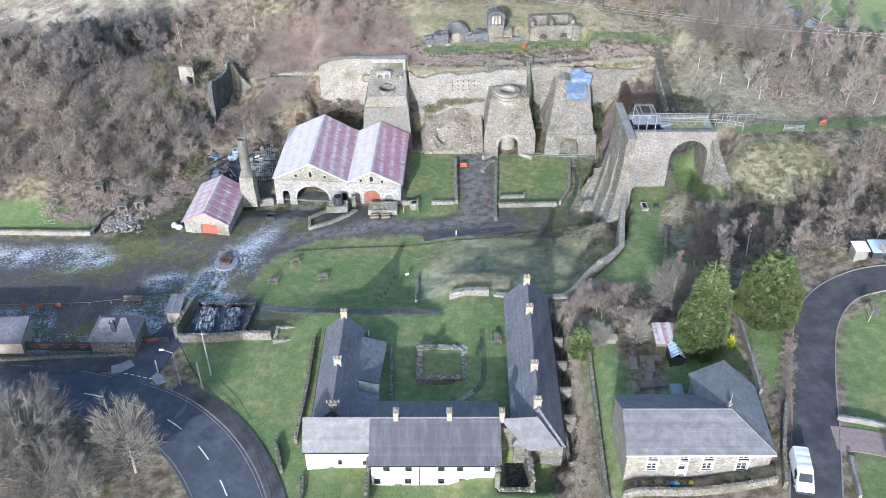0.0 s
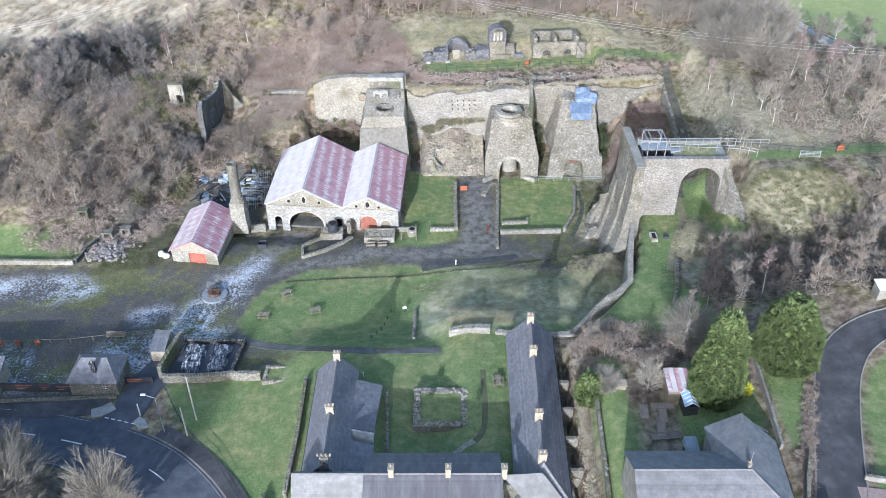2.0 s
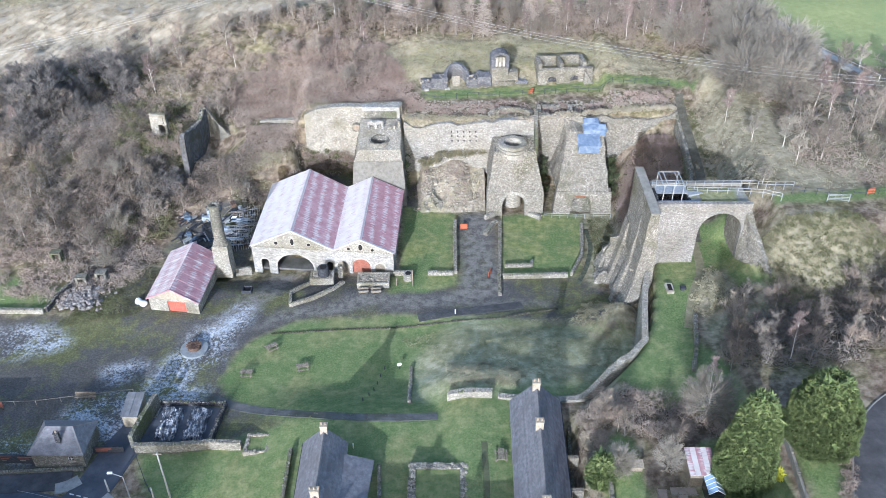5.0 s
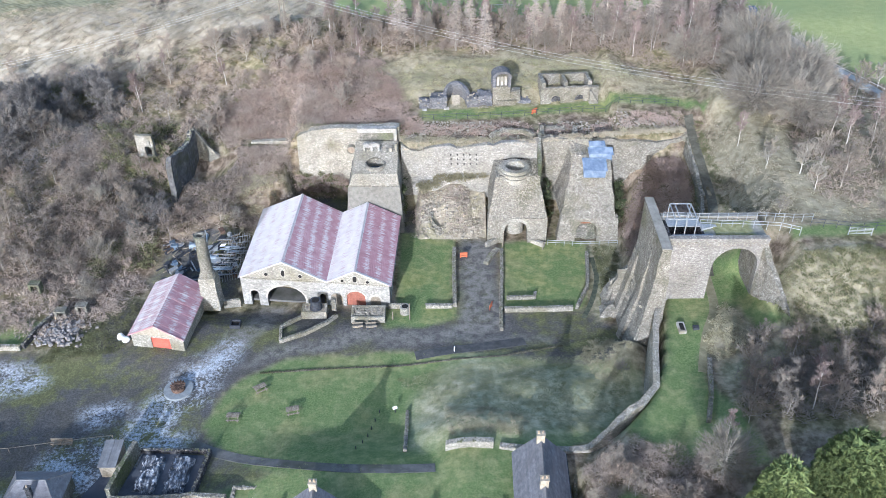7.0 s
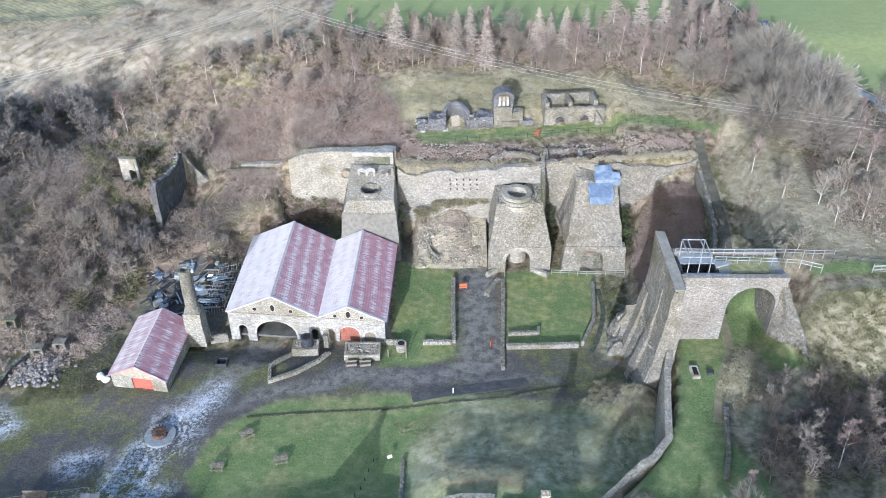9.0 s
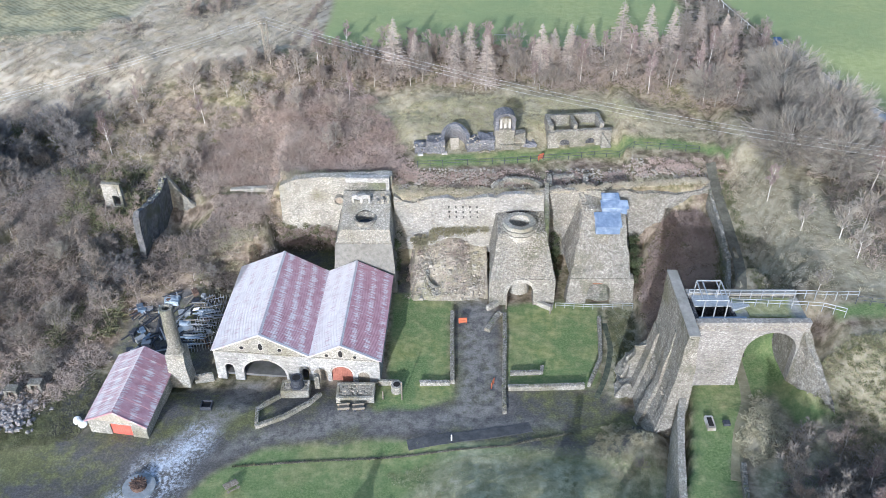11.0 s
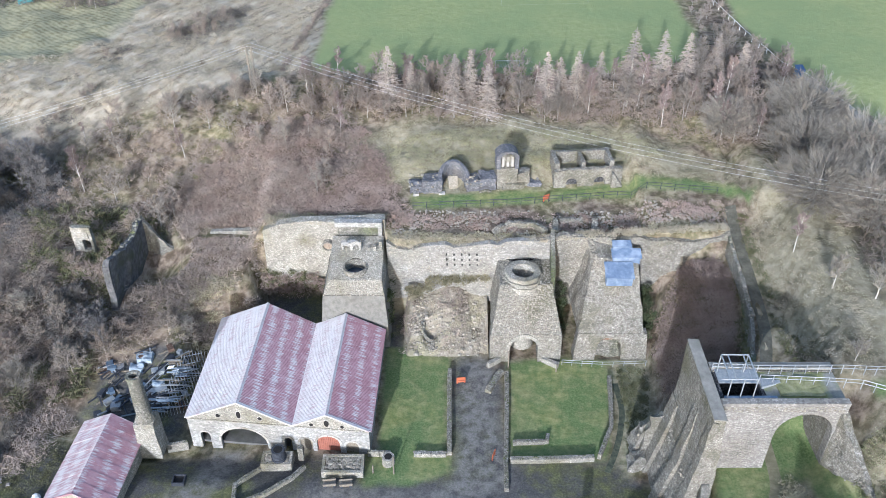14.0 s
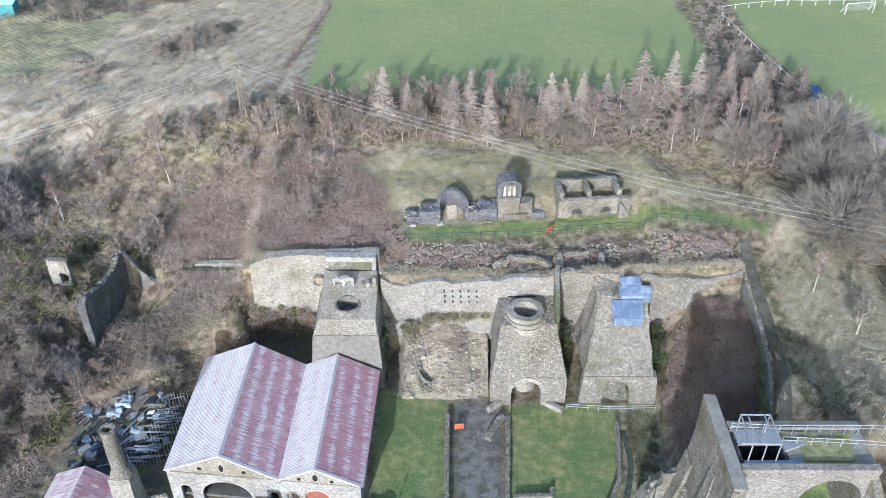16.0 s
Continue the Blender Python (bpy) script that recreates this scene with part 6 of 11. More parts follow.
# ---- scrub mound with a dark hole between the furnaces ----
def rock_mound():
    th = thing("spoil_mound", "grassy spoil and rock mound with a dark hollow", "mound")
    vs, fs = [], []
    nx_, ny_ = 33, 21
    for j in range(ny_):
        for i in range(nx_):
            x, y = -5.4 + 13.2 * i / (nx_ - 1), 142.6 + 10.6 * j / (ny_ - 1)
            f = (y - 142.6) / 10.6
            z = S(-5.0, -3.6, x + 0.04 * (y - 142.6)) * 6.6 * f ** 0.85 * (0.85 + 0.15 * math.sin(x * 0.7)) - 0.15 + 1.0 * math.exp(-((x + 0.5) ** 2 / 5 + (y - 147.5) ** 2 / 4))
            z += 0.5 * noise.noise(Vector((x * 0.5, y * 0.5, 3))) + 0.2 * noise.noise(Vector((x * 1.6, y * 1.6, 5)))
            z -= 2.3 * math.exp(-((x + 0.7) ** 2 / 1.8 + (y - 146.5) ** 2 / 2.2))
            vs.append((x, y, z * S(0, 0.08, f) - 0.2 + 0.1 * f))
    for j in range(ny_ - 1):
        for i in range(nx_ - 1):
            fs.append((j * nx_ + i, j * nx_ + i + 1, (j + 1) * nx_ + i + 1, (j + 1) * nx_ + i))
    m = mat("mound_grass", [(0.15, 0.13, 0.10), (0.235, 0.207, 0.165), (0.33, 0.30, 0.245)], 0.9, 0.95, 0.8, 3, stain=(0.285, 0.26, 0.175), stain_scale=0.22, dist=0.25)
    raw("earth", vs, fs, m, th)
    at = lambda x, y: vs[min(ny_ - 1, max(0, int((y - 142.6) / 10.6 * (ny_ - 1)))) * nx_ + min(nx_ - 1, max(0, int((x + 5.4) / 13.2 * (nx_ - 1))))][2]
    # crescent of walling added on the sun's side to cast the hollow's shade
    bm = bmesh.new()
    for i in range(10):
        t0, t1 = radians(150 + 15 * i), radians(150 + 15 * (i + 1))
        lo, hi = [], []
        for r, t in ((1.0, t0), (1.0, t1), (1.5, t1), (1.5, t0)):
            x, y = -0.75 + r * math.cos(t), 147.2 + 1.2 * r * math.sin(t)
            lo.append((x, y, at(x, y) - 0.6))
            hi.append((x, y, at(x, y) + 0.25 + 0.75 * math.sin(math.pi * (i + 0.5) / 10)))
        solid(bm, lo, hi)
    bmesh.ops.remove_doubles(bm, verts=bm.verts[:], dist=0.1)
    rough(bm, 0.2, 1.0, 1, 7)
    part("broken_walling", bm, M_STONE_MOSS, th, "rough grey walling added to shade the hollow")
    rng = random.Random(8)
    rv, rf = [], []
    for _ in range(900):
        x, y = (rng.gauss(-0.8, 2.2), rng.gauss(147.8, 1.9)) if rng.random() < 0.55 else (rng.uniform(-4.8, 7.6), rng.uniform(143, 152.6))
        if -4.8 < x < 7.7 and 143 < y < 152.6:
            rock(rv, rf, (x, y, at(x, y) + 0.1), rng.uniform(0.05, 0.22) if rng.random() < 0.9 else rng.uniform(0.2, 0.4), rng)
    raw("rubble", rv, rf, M_RUBBLE, th)["kind"] = "stuff"
    return at


MOUND_TOP = rock_mound()


# ---- water balance tower and bridge ----
M_STONE_TOWER = stone_mat("grey_coursed_stone", [(0.225, 0.214, 0.198), (0.302, 0.29, 0.272), (0.385, 0.37, 0.35)], (0.212, 0.20, 0.184), (0.3, 0.16), moss=(0.24, 0.225, 0.20))


def balance_tower():
    th = thing("water_balance_tower", "tall grey stone lift tower with a battered buttressed flank", "tower")
    # the tall thin flank: its west face spreads out towards the foot
    bm = bmesh.new()
    rings = [
        [(27.3, 111.0, -0.5), (32.0, 110.8, -0.5), (32.4, 124.6, -0.5), (27.5, 125.6, -0.5)],
        [(28.2, 111.4, 4.0), (31.8, 111.2, 4.0), (32.0, 124.3, 4.0), (28.3, 124.8, 4.0)],
        [(29.1, 111.7, 9.0), (31.6, 111.6, 9.0), (31.6, 124.0, 9.0), (29.3, 124.1, 9.0)],
        [(29.6, 111.9, 15.0), (31.4, 111.8, 15.0), (31.1, 123.8, 15.0), (29.6, 123.9, 15.0)],
        [(29.9, 112.0, 20.7), (31.1, 111.9, 20.7), (30.7, 123.6, 21.4), (29.6, 123.7, 21.4)],
    ]
    for lo, hi in zip(rings, rings[1:]):
        solid(bm, lo, hi)
    bmesh.ops.remove_doubles(bm, verts=bm.verts[:], dist=0.01)
    bmesh.ops.subdivide_edges(bm, edges=bm.edges[:], cuts=5, use_grid_fill=True)
    for v in bm.verts:
        if 0 < v.co.z < 20.5:
            v.co += noise.noise_vector(v.co * 0.5) * 0.16
    part("flank_wall", bm, M_STONE, th)
    face = lambda y, z: lin(z, (-0.5, 27.3), (4, 28.2), (9, 29.1), (15, 29.6), (21, 29.85))
    for y0, y1, zt, foot, head in ((111.7, 113.4, 20.4, 0.3, 0.1), (116.0, 117.8, 17.6, 0.55, 0.15), (121.6, 124.2, 12.5, 0.5, 0.12)):
        zs = [-0.4, 3, 6, 9, 12, 15, 18, 21]
        zs = [z for z in zs if z < zt] + [zt]
        bm = bmesh.new()
        last = None
        for i, z in enumerate(zs):
            out = foot + (head - foot) * i / (len(zs) - 1)
            ring = [bm.verts.new(p) for p in ((face(y0, z) - out, y0 + 0.02 * i, z), (face(y0, z) + 0.6, y0, z), (face(y1, z) + 0.6, y1, z), (face(y1, z) - out, y1 - 0.05 * i, z))]
            if last:
                for q in range(4):
                    bm.faces.new((last[q], last[(q + 1) % 4], ring[(q + 1) % 4], ring[q]))
            else:
                bm.faces.new(ring[::-1])
            last = ring
        bm.faces.new(last)
        rough(bm, 0.16, 0.8, 2, zt)
        part("buttress", bm, M_STONE, th)
    studs(th, (27.6, 111.4, 0.2), (27.7, 125.3, 0.2), (29.2, 124.0, 9.0), (29.0, 111.9, 9.0), 260, 0.17, 61)
    # broken foot where the flank once ran on
    for x0, x1, y0, y1, z1 in ((25.9, 28.8, 124.2, 127.0, 4.8), (26.6, 29.6, 123.4, 125.2, 8.2), (25.0, 27.6, 121.8, 124.6, 1.8)):
        bm = bmesh.new()
        solid(bm, [(x0, y0, -0.4), (x1, y0, -0.4), (x1, y1, -0.4), (x0, y1, -0.4)], [(x0 + 0.7, y0 + 0.3, z1), (x1 - 0.2, y0 + 0.2, z1 + 0.6), (x1 - 0.2, y1 - 0.4, z1 + 0.2), (x0 + 0.8, y1 - 0.5, z1 - 0.7)])
        rough(bm, 0.5, 0.8, 5, z1)
        part("broken_foot", bm, M_STONE, th, "crumbled stone stub at the flank's foot")
    studs(th, (25.6, 124.2, 0), (28.8, 124.0, 0), (28.8, 125, 7), (26.8, 125, 5), 170, 0.28, 63)
    bm = bmesh.new()
    solid(bm, [(29.8, 111.9, 20.72), (31.2, 111.8, 20.72), (30.8, 123.7, 21.42), (29.5, 123.8, 21.42)], [(29.8, 111.9, 20.86), (31.2, 111.8, 20.86), (30.8, 123.7, 21.56), (29.5, 123.8, 21.56)])
    rough(bm, 0.03, 0.8, 4)
    part("coping", bm, M_CONCRETE, th)
    # tower body and bridge with its arch
    m = frame_map((31.25, 114.2), (45.2, 114.3))
    L = 13.95
    bm = bmesh.new()
    hole = (6.65, 13.1, 9.0, 19.3, 3.3)
    wall(bm, m, L, 4.0, 20.5, 1.1, [hole])
    part("front_wall", bm, M_STONE_TOWER, th)
    studs(th, m(0.3, 0.02, 11), m(6.4, 0.02, 11), m(6.4, 0.02, 19), m(0.3, 0.02, 19), 240, 0.1, 64, M_RUBBLE)
    studs(th, m(0.3, 0.0, 19.6), m(13.8, 0.0, 19.6), m(13.8, 0.0, 20.4), m(0.3, 0.0, 20.4), 170, 0.13, 65, M_RUBBLE)
    bm = bmesh.new()
    wall(bm, m, L, 7.0, 20.5, 1.1, [hole], v0=5.3)
    part("back_wall", bm, M_STONE, th)
    bm = bmesh.new()
    box(bm, 5.35, 6.65, 1.1, 5.3, 7.0, 17.2, m)
    box(bm, 13.1, 14.4, 1.1, 5.3, 7.0, 17.2, m)
    q = lambda t, f: (9.875 - (3.225 + f) * math.cos(t), 16.0 + (3.3 + f) * math.sin(t))
    k = 12
    for i in range(k):
        t0, t1 = math.pi * i / k, math.pi * (i + 1) / k
        pts = (q(t0, 0), q(t1, 0), q(t1, 0.6), q(t0, 0.6))
        solid(bm, [m(u, 1.1, z) for u, z in pts], [m(u, 5.3, z) for u, z in pts])
    bmesh.ops.remove_doubles(bm, verts=bm.verts[:], dist=0.003)
    part("vault", bm, M_STONE, th)
    for i in range(16):
        bm = bmesh.new()
        t0, t1 = math.pi * i / 16, math.pi * (i + 1) / 16 - 0.02
        pts = [q(t0, -0.02), q(t1, -0.02), q(t1, 0.45), q(t0, 0.45)]
        solid(bm, [m(u, -0.06, z) for u, z in pts], [m(u, 0.1, z) for u, z in pts])
        part("arch_stone", bm, M_STONE_TOWER, th)
    bm = bmesh.new()
    box(bm, 0.1, 0.6, 1.1, 5.3, 16.4, 20.45, m)
    box(bm, 0.6, 5.0, 1.1, 1.5, 16.4, 20.45, m)
    box(bm, 0.6, 5.0, 4.9, 5.3, 16.4, 20.45, m)
    box(bm, 5.0, 5.35, 1.1, 5.3, 16.4, 20.45, m)
    part("pit_wall", bm, M_STONE_DARK, th)
    # Near-black floor: the shade of a deeper pit is in its colour.
    bm = bmesh.new()
    box(bm, 0.6, 5.0, 1.5, 4.9, 16.6, 16.8, m)
    part("pit_floor", bm, M_DARK, th)
    bm = bmesh.new()
    box(bm, 5.35, L, 1.1, 5.3, 20.0, 20.4, m)
    rough(bm, 0.05, 0.7, 5)
    part("deck", bm, mat("deck_gravel", [(0.19, 0.185, 0.165), (0.26, 0.255, 0.225), (0.34, 0.33, 0.29)], 1.0, 0.95, 0.3, stain=(0.20, 0.215, 0.09), stain_scale=0.22, stain_at=(0.46, 0.56)), th, "gravel deck with a mossy turf patch")
    bm = bmesh.new()
    box(bm, 6.9, 11.9, 1.5, 4.4, 20.38, 20.55, m)
    rough(bm, 0.1, 0.9, 5)
    part("turf_patch", bm, mat("deck_turf", [(0.16, 0.165, 0.08), (0.235, 0.235, 0.12), (0.31, 0.295, 0.18)], 1.3, 0.95, 0.3), th, "olive turf on the deck")
    bm = bmesh.new()
    box(bm, 0.0, L, -0.1, 0.75, 20.5, 20.95, m)
    rough(bm, 0.03, 0.7, 4)
    part("parapet", bm, M_STONE_TOWER, th)
    bm = bmesh.new()
    box(bm, 0.0, L, 5.55, 6.4, 20.5, 20.9, m)
    rough(bm, 0.03, 0.7, 4)
    part("parapet", bm, M_CONCRETE, th)
    bm = bmesh.new()
    box(bm, 0.6, 6.4, 0.76, 1.45, 20.46, 20.62, m)
    part("edge_slab", bm, mat("blue_grey_paint", [(0.17, 0.22, 0.28), (0.24, 0.29, 0.36), (0.32, 0.37, 0.43)], 1.5, 0.6, 0.1), th, "blue-grey painted edge of the pit")
    # eastern abutment with its splayed wing wall
    bm = bmesh.new()
    base = [(44.3, 114.25, 8.5), (45.2, 111.6, 8.5), (46.2, 109.5, 8.5), (47.7, 106.2, 8.5), (48.7, 106.6, 8.5), (48.0, 110.3, 8.5), (47.4, 112.2, 8.5), (46.6, 115.6, 8.5)]
    crest = [(44.55, 114.45, 19.6), (45.2, 112.6, 17.6), (46.3, 109.8, 15.0), (47.5, 106.6, 12.9), (48.0, 106.8, 12.9), (47.2, 110.1, 14.8), (46.3, 112.8, 17.2), (45.4, 115.2, 19.8)]
    solid(bm, base, crest)
    bmesh.ops.triangulate(bm, faces=[f for f in bm.faces if len(f.verts) > 4])
    bmesh.ops.subdivide_edges(bm, edges=bm.edges[:], cuts=5, use_grid_fill=True)
    for v in bm.verts:
        v.co += noise.noise_vector(v.co * 0.7) * 0.28
    part("wing_wall", bm, M_STONE, th)
    studs(th, (44.4, 114.1, 11), (47.5, 106.4, 11.5), (47.5, 106.6, 12.6), (44.7, 114.0, 19), 260, 0.16, 66)
    # lift frame over the pit
    top, low = 23.4, 20.6
    for x, y in ((31.9, 119.2), (34.9, 119.2), (32.1, 115.4), (33.5, 115.4), (34.9, 115.4)):
        bm = bmesh.new()
        tube(bm, (x, y, low), (x, y, top), 0.075, 0.075)
        part("frame_post", bm, M_STEEL, th)
    for a, b in (((31.9, 119.2), (34.9, 119.2)), ((30.9, 115.4), (34.9, 115.4)), ((31.9, 119.2), (31.9, 115.4)), ((34.9, 119.2), (34.9, 115.4)), ((32.6, 119.2), (32.6, 115.4)), ((34.3, 119.2), (34.3, 115.4))):
        bm = bmesh.new()
        tube(bm, (*a, top), (*b, top), 0.08, 0.08)
        part("frame_rail", bm, M_STEEL, th, "galvanised lift head rail")
    bm = bmesh.new()
    box(bm, 0.5, 5.2, 3.3, 5.4, 20.62, 20.74, m)
    part("walkway", bm, M_STEEL, th)
    for i in range(8):
        u = 5.1 + 0.3 * i
        bm = bmesh.new()
        box(bm, u, u + 0.26, 2.6 + 0.12 * i, 3.9, 20.45, 20.8 - 0.03 * i, m)
        part("step", bm, M_STEEL, th)
    return th


balance_tower()


def railing(line, z_of, label, high=1.1, gap=1.5, material=M_STEEL, mesh=True, name="railing"):
    th = thing(name, label, "railing")
    pts = []
    for a, b in zip(line, line[1:]):
        k = max(1, round(math.dist(a, b) / gap))
        pts += [(a[0] + (b[0] - a[0]) * i / k, a[1] + (b[1] - a[1]) * i / k) for i in range(k)]
    pts.append(line[-1])
    pts = [(x, y, z_of(x, y)) for x, y in pts]
    for x, y, z in pts:
        bm = bmesh.new()
        tube(bm, (x, y, z - 0.3), (x, y, z + high), 0.05, 0.05, 5)
        part("post", bm, material, th)
    for f in ((1.0, 0.55) if mesh else (1.0,)):
        polytube([(x, y, z + high * f) for x, y, z in pts], 0.04, 5, "rail", material, th)
    return th


railing([(31.4, 119.5), (36.4, 119.2), (44.7, 119.3), (50, 119.4), (53, 119.8)], lambda x, y: 20.7 if x < 46 else lin(x, (46, 20.7), (53, 20.2)), "galvanised steel handrail along the tower bridge")
railing([(36.3, 117.9), (43.8, 117.5), (47.5, 117.2), (50.0, 116.2)], lambda x, y: 20.5 if x < 46 else lin(x, (46, 20.5), (50, 20.4)), "white-topped steel handrail on the bridge edge")
railing([(53, 119.8), (60, 118.6), (72, 120), (90, 122)], height, "dark post and rail fence beside the high path", 1.3, 2.0, M_STEEL_DARK, name="path_fence")


# ---- calcining kilns and ruins on the upper terrace ----
def upper_kilns():
    th = thing("kiln", "long grey stone kiln with two arches and open chambers above", "kiln")
    m = frame_map((18.8, 167.2), (29.9, 168.4))
    L = 11.2
    bm = bmesh.new()
    wall(bm, m, L, 13.6, 17.6, 0.9, [(2.0, 3.9, 13.6, 16.2, 0.95), (6.6, 8.4, 13.6, 16.2, 0.9)])
    rough(bm, 0.12, 0.8, 1, 2, keep_low=14)
    part("front_wall", bm, M_STONE, th)
    for u0, u1, v0, v1 in ((0.2, 0.9, 0.9, 4.4), (4.6, 5.2, 0.9, 4.4), (9.2, 9.9, 0.9, 4.4), (0.2, 9.9, 4.4, 5.0)):
        bm = bmesh.new()
        box(bm, u0, u1, v0, v1, 13.8, 18.6, m)
        rough(bm, 0.12, 0.8, 2, 2, keep_low=14)
        part("chamber_wall", bm, M_STONE, th)
    # Dark sheets close the arches; their colour stands for shade.
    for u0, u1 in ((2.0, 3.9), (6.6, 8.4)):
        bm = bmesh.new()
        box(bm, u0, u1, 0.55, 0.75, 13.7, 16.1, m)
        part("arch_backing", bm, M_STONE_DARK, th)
    bm = bmesh.new()
    box(bm, 0.9, 9.2, 0.9, 4.4, 13.5, 15.6, m)
    part("chamber_floor", bm, M_STONE_DARK, th)
    bm = bmesh.new()
    for i in range(7):
        box(bm, L - 1.9 + i * 0.3, L - 1.6 + i * 0.3, -0.9, 0.9, 13.4, 17.2 - i * 0.45, m)
    part("end_steps", bm, M_STONE, th)
    stones_along("rubble", [m(0, 0.4, 17.65), m(L - 2, 0.4, 17.65)], 90, 0.2, M_RUBBLE, th, 41, 0.4)
    # sooty row cut into the bank
    t2 = thing("ruined_kiln_row", "sooty blue-grey ruined kiln wall with niche, arch and pillar", "ruin")
    m2 = frame_map((-4.6, 165.4), (16.8, 167.2))

    def broken(name, u0, u1, v0, v1, z1, material, seed, amp=0.35, cuts=5):
        bm = bmesh.new()
        box(bm, u0, u1, v0, v1, 13.3, z1, m2)
        bmesh.ops.subdivide_edges(bm, edges=bm.edges[:], cuts=cuts, use_grid_fill=True)
        for v in bm.verts:
            if v.co.z > 13.6:
                v.co += noise.noise_vector(v.co * 0.8 + Vector((seed, 0, 0))) * amp + noise.noise_vector(v.co * 2.6) * amp * 0.35
        part(name, bm, material, t2)

    broken("wall", 0.2, 2.6, 0.2, 2.6, 15.7, M_STONE_SOOTY, 1)
    broken("wall", 2.4, 5.4, 0.0, 2.8, 16.5, M_STONE_SOOTY, 2)
    broken("wall", 9.2, 11.6, 0.1, 2.8, 16.2, M_STONE_SOOTY, 3)
    broken("wall", 11.4, 14.1, 0.0, 2.8, 16.6, M_STONE_SOOTY, 4)
    broken("broken_wall", 17.3, 19.6, 0.6, 2.4, 17.0, M_STONE, 5, 0.5)
    broken("broken_wall", 19.4, 21.4, 0.5, 2.2, 15.2, M_STONE_SOOTY, 6, 0.5)
    # rounded niche with a sloping silted floor
    k = 12
    c = m2(7.3, 1.0, 0)
    bm = bmesh.new()
    ring = [m2(7.3 - 1.95 * math.cos(math.pi * i / k), 1.0 + 2.4 * math.sin(math.pi * i / k), 0) for i in range(k + 1)]
    for i, (a, b) in enumerate(zip(ring, ring[1:])):
        za, zb = 16.3 + 1.8 * math.sin(math.pi * i / k), 16.3 + 1.8 * math.sin(math.pi * (i + 1) / k)
        na, nb = (a - c).normalized() * 0.7, (b - c).normalized() * 0.7
        low = [p + Vector((0, 0, 13.4)) for p in (a, b, b + nb, a + na)]
        solid(bm, low, [a + Vector((0, 0, za)), b + Vector((0, 0, zb)), b + nb + Vector((0, 0, zb)), a + na + Vector((0, 0, za))])
    bmesh.ops.remove_doubles(bm, verts=bm.verts[:], dist=0.003)
    rough(bm, 0.1, 1.2, 1, 4, keep_low=13.6)
    part("niche", bm, M_STONE_SOOTY, t2)
    bm = bmesh.new()
    solid(bm, [m2(6.5, -0.3, 13.4), m2(8.1, -0.3, 13.4), m2(8.2, 3.0, 13.4), m2(6.4, 3.0, 13.4)], [m2(6.6, -0.3, 13.8), m2(8.0, -0.3, 13.8), m2(8.1, 3.0, 15.6), m2(6.5, 3.0, 15.6)])
    rough(bm, 0.08, 1.2, 3, 8, keep_low=13.6)
    part("niche_floor", bm, M_BUFF, t2)
    # pillar: rough foot, upper recess with three pale posts under a dark arched head
    broken("pillar_foot", 15.0, 18.6, 0.0, 2.6, 15.4, M_STONE, 7, 0.3)
    broken("pillar", 14.2, 17.5, 0.35, 2.9, 18.3, M_STONE, 8, 0.14)
    for u0, u1 in ((14.1, 14.75), (17.0, 17.6)):
        bm = bmesh.new()
        box(bm, u0, u1, 0.3, 2.9, 18.1, 20.2, m2)
        rough(bm, 0.1, 1.0, 2, 9, keep_low=18.2)
        part("pillar_cheek", bm, M_STONE_SOOTY, t2)
    bm = bmesh.new()
    box(bm, 14.7, 17.1, 1.1, 2.9, 18.1, 20.2, m2)
    part("recess_back", bm, M_STONE, t2)
    for i in range(3):
        bm = bmesh.new()
        box(bm, 15.0 + i * 0.75, 15.36 + i * 0.75, 0.8, 1.08, 18.25, 20.1, m2)
        rough(bm, 0.04, 1.5, 2, i)
        part("recess_post", bm, M_ASHLAR, t2)
    bm = bmesh.new()
    arc = lambda t, r: (15.85 - r * 1.85 * math.cos(t), 20.0 + 1.35 * r * math.sin(t))
    for i in range(10):
        t0, t1 = math.pi * i / 10, math.pi * (i + 1) / 10
        pts = [arc(t0, 0.66), arc(t1, 0.66), arc(t1, 1.0), arc(t0, 1.0)]
        solid(bm, [m2(u, 0.3, z) for u, z in pts], [m2(u, 2.9, z) for u, z in pts])
    bmesh.ops.remove_doubles(bm, verts=bm.verts[:], dist=0.003)
    rough(bm, 0.07, 1.4, 0, 3)
    part("arched_head", bm, M_STONE_SOOTY, t2)
    # low kiln arch, limed blocks at the foot and loose stones on the broken tops
    bm = bmesh.new()
    for i in range(8):
        t0, t1 = math.pi * i / 8, math.pi * (i + 1) / 8
        q = lambda t, f: (12.3 - (1.05 + f) * math.cos(t), 13.6 + (0.85 + f) * math.sin(t))
        pts = [q(t0, 0), q(t1, 0), q(t1, 0.32), q(t0, 0.32)]
        solid(bm, [m2(u, -0.45, z) for u, z in pts], [m2(u, 0.1, z) for u, z in pts])
    bmesh.ops.remove_doubles(bm, verts=bm.verts[:], dist=0.003)
    part("arch_ring", bm, M_STONE, t2)
    bm = bmesh.new()
    box(bm, 11.3, 13.3, -0.2, 0.15, 13.4, 14.3, m2)
    part("arch_fill", bm, M_BUFF, t2)
    for u in (1.1, 5.3):
        bm = bmesh.new()
        box(bm, u - 0.5, u + 0.45, -0.5, 0.1, 13.4, 14.6, m2)
        rough(bm, 0.06, 1.5, 2, u)
        part("limed_block", bm, M_STONE_LIME, t2)
    rng = random.Random(3)
